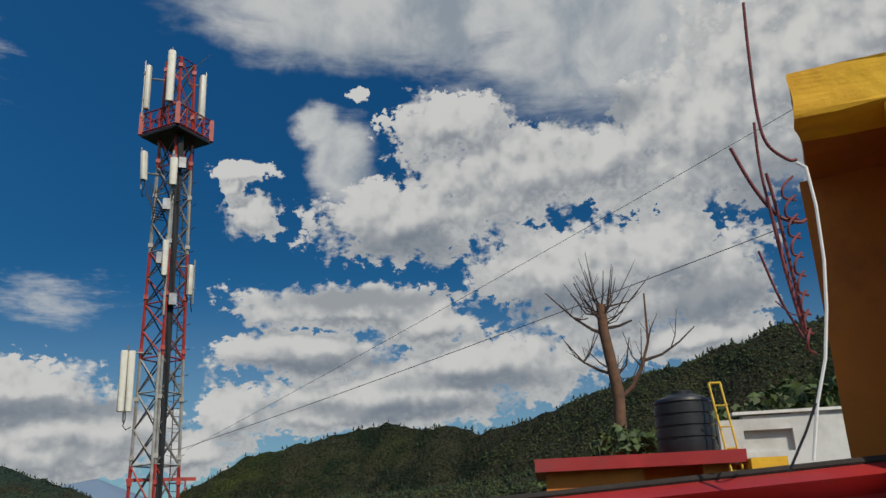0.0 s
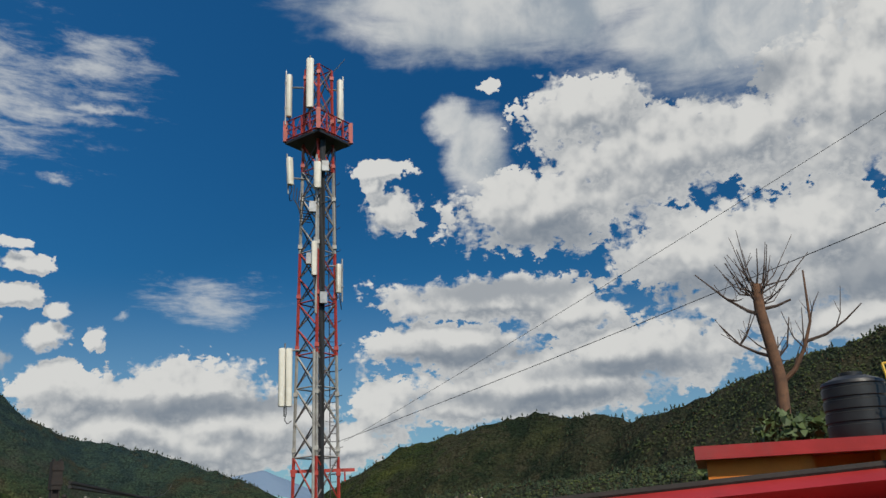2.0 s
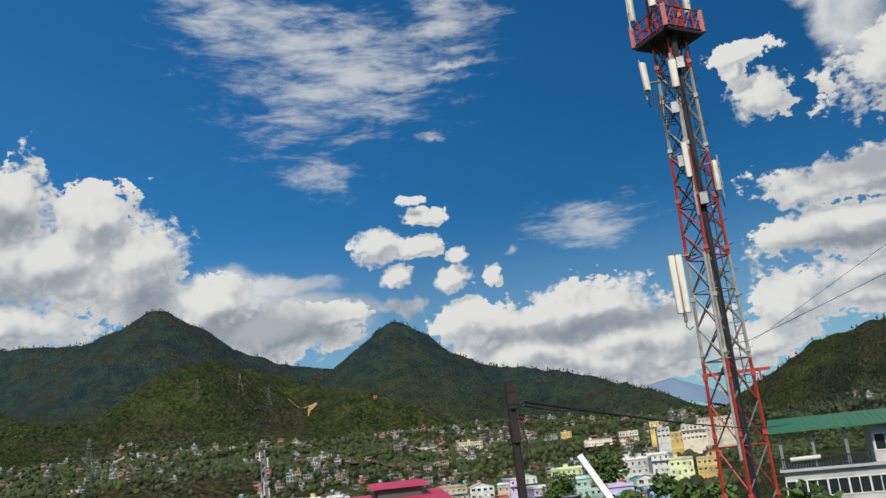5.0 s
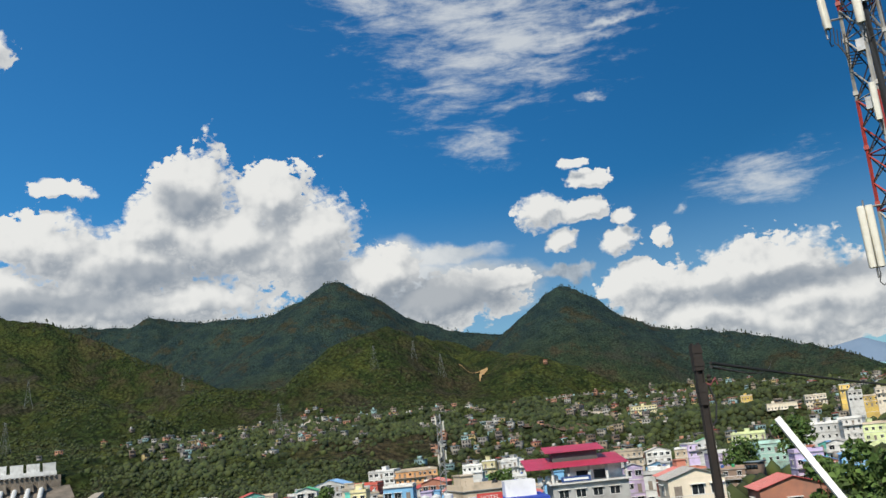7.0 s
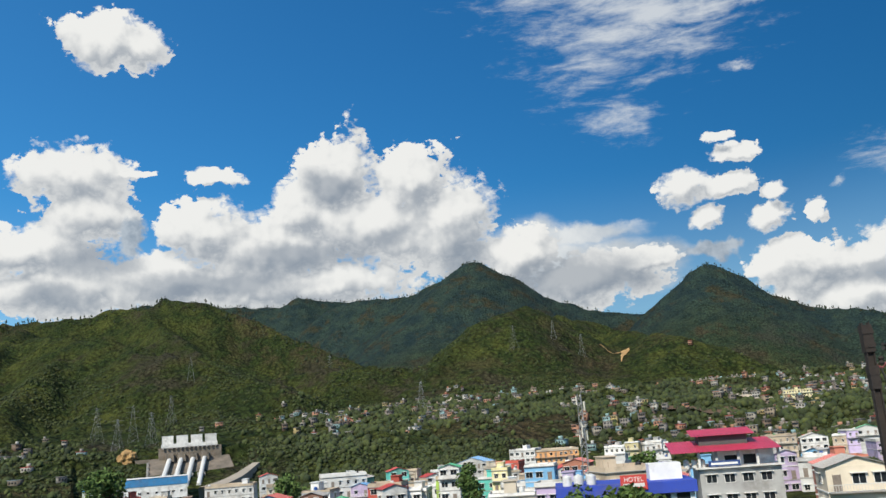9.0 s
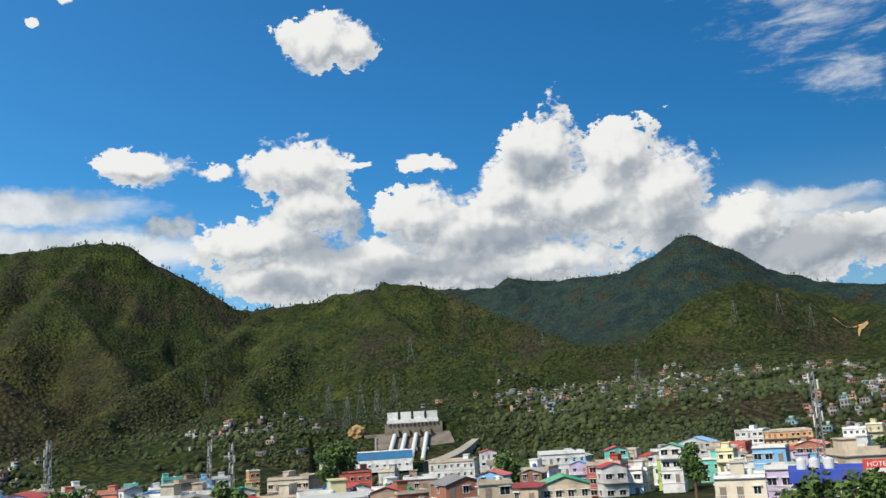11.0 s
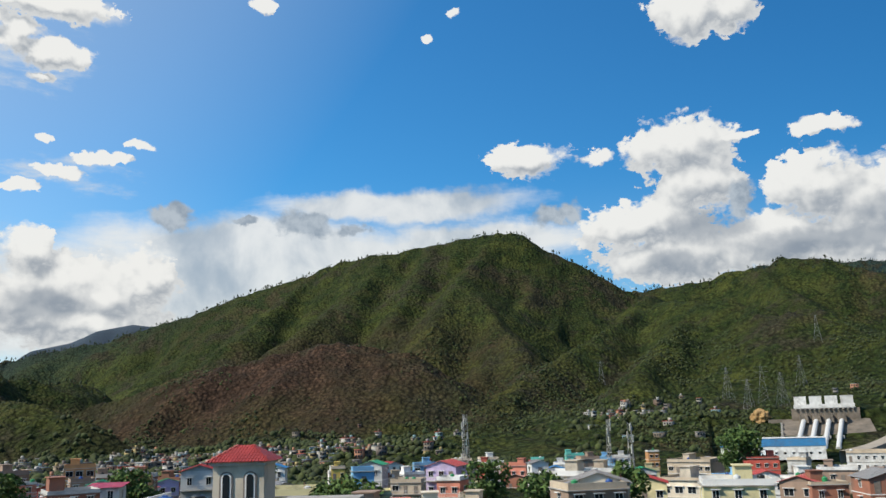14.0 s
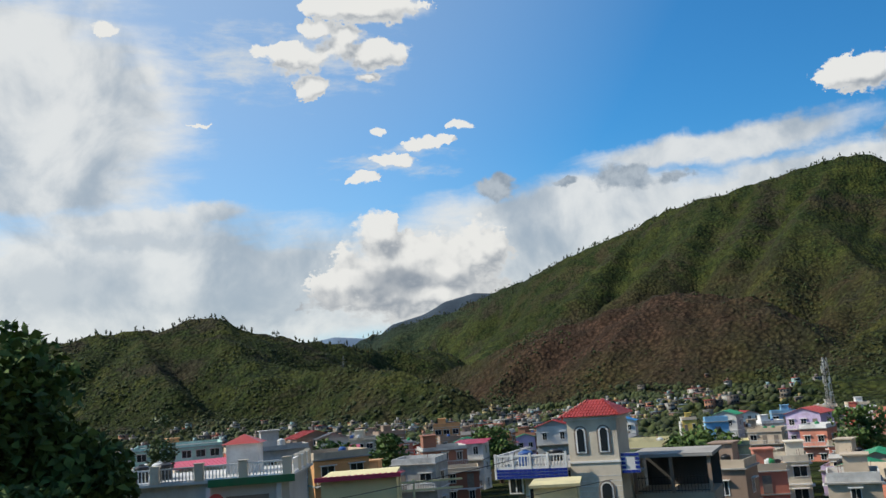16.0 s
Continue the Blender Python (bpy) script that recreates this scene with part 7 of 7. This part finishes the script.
def pylon(az, d, h, seed):
    base = ground_z(az, d) - 1
    t = thing("pylon", facing(az, d, base, seed * 31), "grey steel transmission pylon on the hillside", "pylon", "pylons on the slopes")
    q = lambda z: h * 0.13 * (1 - z / h) ** 1.2 + 0.5
    c = lambda i, z: Vector(((1, -1, -1, 1)[i % 4] * q(z), (1, 1, -1, -1)[i % 4] * q(z), z))
    for i in range(4):
        part("leg", Shape().tube(c(i, 0), c(i, h * 0.5), 0.09, 4).tube(c(i, h * 0.5), c(i, h), 0.07, 4), M_STEEL, t)
    br = Shape()
    for i in range(4):
        for k in range(6):
            br.tube(c(i, h * k / 6), c(i + 1, h * (k + 1) / 6), 0.045, 4).tube(c(i + 1, h * k / 6), c(i, h * (k + 1) / 6), 0.045, 4)
    part("bracing", br, M_STEEL, t)
    for z in (0.68, 0.82, 0.95):
        part("cross_arm", Shape().tube((-h * 0.17, 0, h * z), (h * 0.17, 0, h * z), 0.08, 4), M_STEEL, t)


for i, (az, d, h) in enumerate([(78.5, 900, 38), (80.6, 880, 34), (76.2, 1050, 36), (75.0, 1200, 36), (77.4, 820, 32), (79.4, 800, 30), (88.5, 1250, 34), (53.5, 1350, 40), (49.0, 1400, 40), (50.8, 1420, 36), (66.0, 1500, 40), (60.0, 900, 32), (124.3, 1300, 34), (128.5, 1400, 34), (126.0, 1450, 32)]):
    pylon(az, d, h, i)


# ---------------------------------------------------------------- villages, scrub and pines, too many to count
def island_mesh(name, verts, faces, material, smooth=False):
    me = bpy.data.meshes.new(name)
    verts, faces = np.asarray(verts, np.float32), np.asarray(faces, np.int32)
    k = faces.shape[1]
    me.vertices.add(len(verts))
    me.vertices.foreach_set("co", verts.ravel())
    me.loops.add(faces.size)
    me.loops.foreach_set("vertex_index", faces.ravel())
    me.polygons.add(len(faces))
    me.polygons.foreach_set("loop_start", np.arange(0, faces.size, k, dtype=np.int32))
    me.polygons.foreach_set("loop_total", np.full(len(faces), k, dtype=np.int32))
    if smooth:
        me.polygons.foreach_set("use_smooth", np.ones(len(faces), dtype=bool))
    me.update(calc_edges=True)
    me.materials.append(material)
    return me


BOX_V = np.array([(-1, -1, 0), (1, -1, 0), (1, 1, 0), (-1, 1, 0), (-1, -1, 1), (1, -1, 1), (1, 1, 1), (-1, 1, 1)], float)
BOX_F = np.array([(3, 2, 1, 0), (4, 5, 6, 7), (0, 1, 5, 4), (1, 2, 6, 5), (2, 3, 7, 6), (3, 0, 4, 7)])
# villages: bearing, distance, spread of each, houses
VILLAGES = [(57.5, 1060, 3.2, 110, 110), (65.5, 930, 3.5, 110, 80), (46.5, 960, 4.0, 130, 80), (39.5, 980, 4.0, 190, 95), (33.0, 950, 4.0, 200, 120), (27.0, 900, 4.0, 190, 110), (51.5, 1000, 2.5, 90, 40),
            (109.0, 780, 3.5, 90, 120), (118.0, 760, 4.0, 90, 150), (127.0, 780, 4.5, 100, 130), (138.0, 800, 5.0, 110, 60), (86.5, 900, 3.0, 90, 26), (43.5, 1250, 1.2, 40, 12), (40.5, 1230, 1.0, 40, 12),
            (22.0, 1000, 3.0, 200, 70), (12.0, 1000, 3.0, 120, 40), (101.5, 820, 2.5, 80, 22)]


def villages():
    r = np.random.RandomState(5)
    walls, roofs, wins = [], [], []
    for az, d, sa, sd, count in VILLAGES:
        count = int(count * 2.2)
        a = az + r.randn(count) * sa * 0.7
        q = d * 0.93 + r.randn(count) * sd * 1.05
        x, y = -q * np.sin(np.radians(a)), q * np.cos(np.radians(a))
        z = ground_height(x, y)
        huddle = fbm(x / 55.0, y / 55.0, 3, 71) > 0.54
        for i in np.flatnonzero(huddle):
            w, dp, h = r.uniform(1.8, 4.0), r.uniform(2.0, 3.2), r.choice([3.2, 3.2, 3.2, 5.9, 5.9])
            turn = np.radians(a[i] + r.uniform(-40, 40))
            rot = np.array([[math.cos(turn), -math.sin(turn)], [math.sin(turn), math.cos(turn)]])
            def put(v, out):
                v = v.copy()
                v[:, :2] = v[:, :2] @ rot.T + (x[i], y[i])
                v[:, 2] += z[i] - 1.0
                out.append(v)
            put(BOX_V * (w, dp, h + 1.0), walls)
            put(BOX_V * (w + 0.4, dp + 0.4, 0.35) + (0, 0, h + 1.0), roofs)
            if r.rand() < 0.6:
                put(BOX_V * (w * 0.35, dp * 0.4, 2.3) + (r.uniform(-0.4, 0.4) * w, dp * 0.3, h + 1.35), walls)
            floors = int(h // 2.9)
            for fl in range(floors):
                for k in range(3):
                    put(BOX_V * (0.7, 0.08, 1.4) + ((k - 1) * w * 0.6, -dp, 1.9 + fl * 2.9), wins)
    for name, vs, m, label in (("village_walls", walls, M_VILLAGE, "small plastered village houses on the far bank"), ("village_roofs", roofs, M_VILLAGE_ROOF, "flat slab roofs of the far village"), ("village_windows", wins, M_GLASS, "dark windows of the far village")):
        n = len(vs)
        faces = (BOX_F[None] + 8 * np.arange(n)[:, None, None]).reshape(-1, 4)
        tagged(new(name, island_mesh(name, np.concatenate(vs), faces, m)), label, "village", kind="stuff")


villages()
for i, (az, d, w, z, paint) in enumerate([(27.6, 700, 22, 17.5, "beige_pale"), (25.6, 700, 15, 21, "beige_pale"), (23.9, 650, 7, 25.5, "yellow"), (23.4, 600, 8.5, 20.2, "white"), (22.6, 600, 8.4, 16.1, "yellow"),
                                          (21.5, 600, 16, 20.1, "beige_pale"), (20.0, 620, 26, 23.8, "beige_pale"), (29.6, 800, 10, 27.4, "yellow"), (61.6, 830, 20, 27.0, "brick"), (36.0, 820, 24, 28, "yellow_pale")]):
    house(az, d, w, z, paint, "flat", depth=10, seed=700 + i, turn=6)


def ico():
    bm = bmesh.new()
    bmesh.ops.create_icosphere(bm, subdivisions=1, radius=1)
    v, f = np.array([tuple(p.co) for p in bm.verts]), np.array([[q.index for q in p.verts] for p in bm.faces])
    bm.free()
    return v, f


ICO_V, ICO_F = ico()


def clumps(name, x, y, z, size, tall, material, label, seed):
    r = np.random.RandomState(seed)
    n = len(x)
    v = ICO_V[None] * (1 + 0.55 * (r.rand(n, len(ICO_V), 1) - 0.5))
    v = v * np.stack([size * r.uniform(0.8, 1.3, n), size * r.uniform(0.8, 1.3, n), size * tall], -1)[:, None]
    v = v + np.stack([x, y, z + size * tall * 0.45], -1)[:, None]
    f = (ICO_F[None] + len(ICO_V) * np.arange(n)[:, None, None]).reshape(-1, 3)
    tagged(new(name, island_mesh(name, v.reshape(-1, 3), f, material)), label, "vegetation", kind="stuff")


def scatter():
    r = np.random.RandomState(12)
    n = 230000
    a = r.uniform(-31, 153, n)
    d = 330 + (r.rand(n) ** 1.25) * 1150
    x, y = -d * np.sin(np.radians(a)), d * np.cos(np.radians(a))
    thick = fbm(x / 90.0, y / 90.0, 4, 33)
    near = np.clip(1.25 - (d - 330) / 1500, 0, 1)
    east = np.clip((12 - a) / 20, 0, 1) * 0.2
    keep = thick + 0.16 * near * r.rand(n) + east > 0.55 + 0.12 * r.rand(n)
    keep &= ~((np.abs(a - 75.2) < 3.0) & (d > 540) & (d < 745))
    keep &= ~((a > 71.0) & (a < 82) & (d > 540) & (d < 605))
    keep &= ~((np.abs(a - 108) < 9) & (d > 1080) & (d < 1300) & (r.rand(n) < 0.5))
    x, y, d = x[keep][:95000], y[keep][:95000], d[keep][:95000]
    z = ground_height(x, y)
    size = (0.55 + 1.5 * r.rand(len(x)) ** 2) * (0.75 + d / 3200)
    clumps("scrub", x, y, z, size, 0.9, M_LEAF, "green scrub and small trees on the slopes", 3)
    # trees round the village houses
    vx, vy = [], []
    for az, dd, sa, sd, count in VILLAGES:
        k = count * 13
        aa, qq = az + r.randn(k) * sa * 0.8, dd * 0.93 + r.randn(k) * sd * 1.15 - 8
        vx.append(-qq * np.sin(np.radians(aa)))
        vy.append(qq * np.cos(np.radians(aa)))
    vx, vy = np.concatenate(vx), np.concatenate(vy)
    clumps("village_trees", vx, vy, ground_height(vx, vy), r.uniform(1.3, 3.2, len(vx)), 1.1, M_LEAF, "dark green trees round the far village houses", 8)
    # pines along the crests
    px, py = [], []
    for name, steep, crest in RIDGES:
        if name in ("low_spur", "terrace", "west_spur", "burnt", "peak_spur", "peak_spur_west", "green_spur", "scar_spur", "green_shoulder", "green_knee", "middle_rib") or "_rib" in name:
            continue
        for (a0, d0, _), (a1, d1, _) in zip(crest, crest[1:]):
            p, q = at(a0, d0), at(a1, d1)
            count = int((q - p).length / (2.6 if name != "east" else 4))
            for k in range(count):
                if r.rand() < 0.7:
                    c = p.lerp(q, r.rand()) + Vector((r.randn() * 22, r.randn() * 22, 0))
                    px.append(c.x)
                    py.append(c.y)
    for k in range(2600):      # the wooded eastern slope
        c = at(r.uniform(-31, 16), r.uniform(700, 1700))
        px.append(c.x)
        py.append(c.y)
    px, py = np.array(px), np.array(py)
    pz = ground_height(px, py)
    h = r.uniform(4, 10, len(px))
    for layer, (w, up) in enumerate(((0.26, 0.38), (0.22, 0.62), (0.13, 0.85))):
        clumps("pines", px + r.randn(len(px)) * 0.6, py + r.randn(len(px)) * 0.6, pz + h * up - h * 0.08, h * w * 0.85, 0.85 if layer < 2 else 1.5, M_PINE, "dark pines along the mountain crests", 50 + layer)
    tv = np.array([(-1, -0.6, 0), (1, -0.6, 0), (0, 1, 0), (-0.5, -0.3, 1), (0.5, -0.3, 1), (0, 0.5, 1)], float)
    tf = np.array([(0, 1, 4, 3), (1, 2, 5, 4), (2, 0, 3, 5)])
    v = tv[None] * np.stack([h * 0.04, h * 0.04, h * 0.8], -1)[:, None] + np.stack([px, py, pz - 0.5], -1)[:, None]
    f = (tf[None] + 6 * np.arange(len(px))[:, None, None]).reshape(-1, 4)
    tagged(new("pine_trunks", island_mesh("pine_trunks", v.reshape(-1, 3), f, M_BARK)), "bare pine trunks along the crests", "vegetation", kind="stuff")


scatter()


def draped(name, pts, wide, material, label, category, lift=1.2, taper=1.0):
    """A strip laid on the slope along a line of bearings and distances."""
    s = Shape()
    line = [at(a, d) for a, d in pts]
    fine = [line[i].lerp(line[i + 1], k / 8) for i in range(len(line) - 1) for k in range(8)] + [line[-1]]
    for i, p in enumerate(fine):
        way = (fine[min(i + 1, len(fine) - 1)] - fine[max(i - 1, 0)]).normalized()
        across = Vector((-way.y, way.x, 0)) * wide * (1 + (taper - 1) * i / (len(fine) - 1)) * (0.6 + 0.5 * noise.noise(p * 0.03) ** 2 + 0.35 * noise.noise(p * 0.08))
        for q in (p - across, p, p + across):
            z = float(ground_height(np.array([q.x]), np.array([q.y]))[0])
            s.v.append((q.x, q.y, z + lift))
    n = len(fine)
    s.f = [(3 * i + j, 3 * i + j + 1, 3 * i + j + 4, 3 * i + j + 3) for i in range(n - 1) for j in range(2)]
    return tagged(new(name, s.mesh(name, material)), label, category, kind="structure")


draped("landslide_scar", [(46.15, 1472), (46.2, 1455), (46.35, 1430), (46.5, 1395)], 15, M_SCAR, "bare ochre landslide scar on the green hill", "scar", 2.5, 0.08)
draped("hill_track", [(47.8, 1462), (47.0, 1464), (46.4, 1470)], 2.5, M_SCAR, "narrow ochre track cut across the hill", "track", 2.5)
draped("hill_track", [(42.5, 900), (40.0, 880), (37.0, 860), (34.5, 850)], 5, M_ROAD, "pale village road on the far bank", "track")
draped("hill_track", [(58.5, 960), (57.0, 940), (55.5, 930)], 10, M_ROAD, "pale open ground by the village", "track")
draped("hill_track", [(95.5, 400), (92.5, 440), (89.5, 470), (88.0, 500)], 9, M_ROAD, "pale quarry track by the river", "track")
draped("earth_bank", [(45.2, 800), (43.0, 790), (40.5, 780), (38.2, 775)], 26, M_EARTH, "bare reddish-brown earth bank below the village", "bank", 1.8)
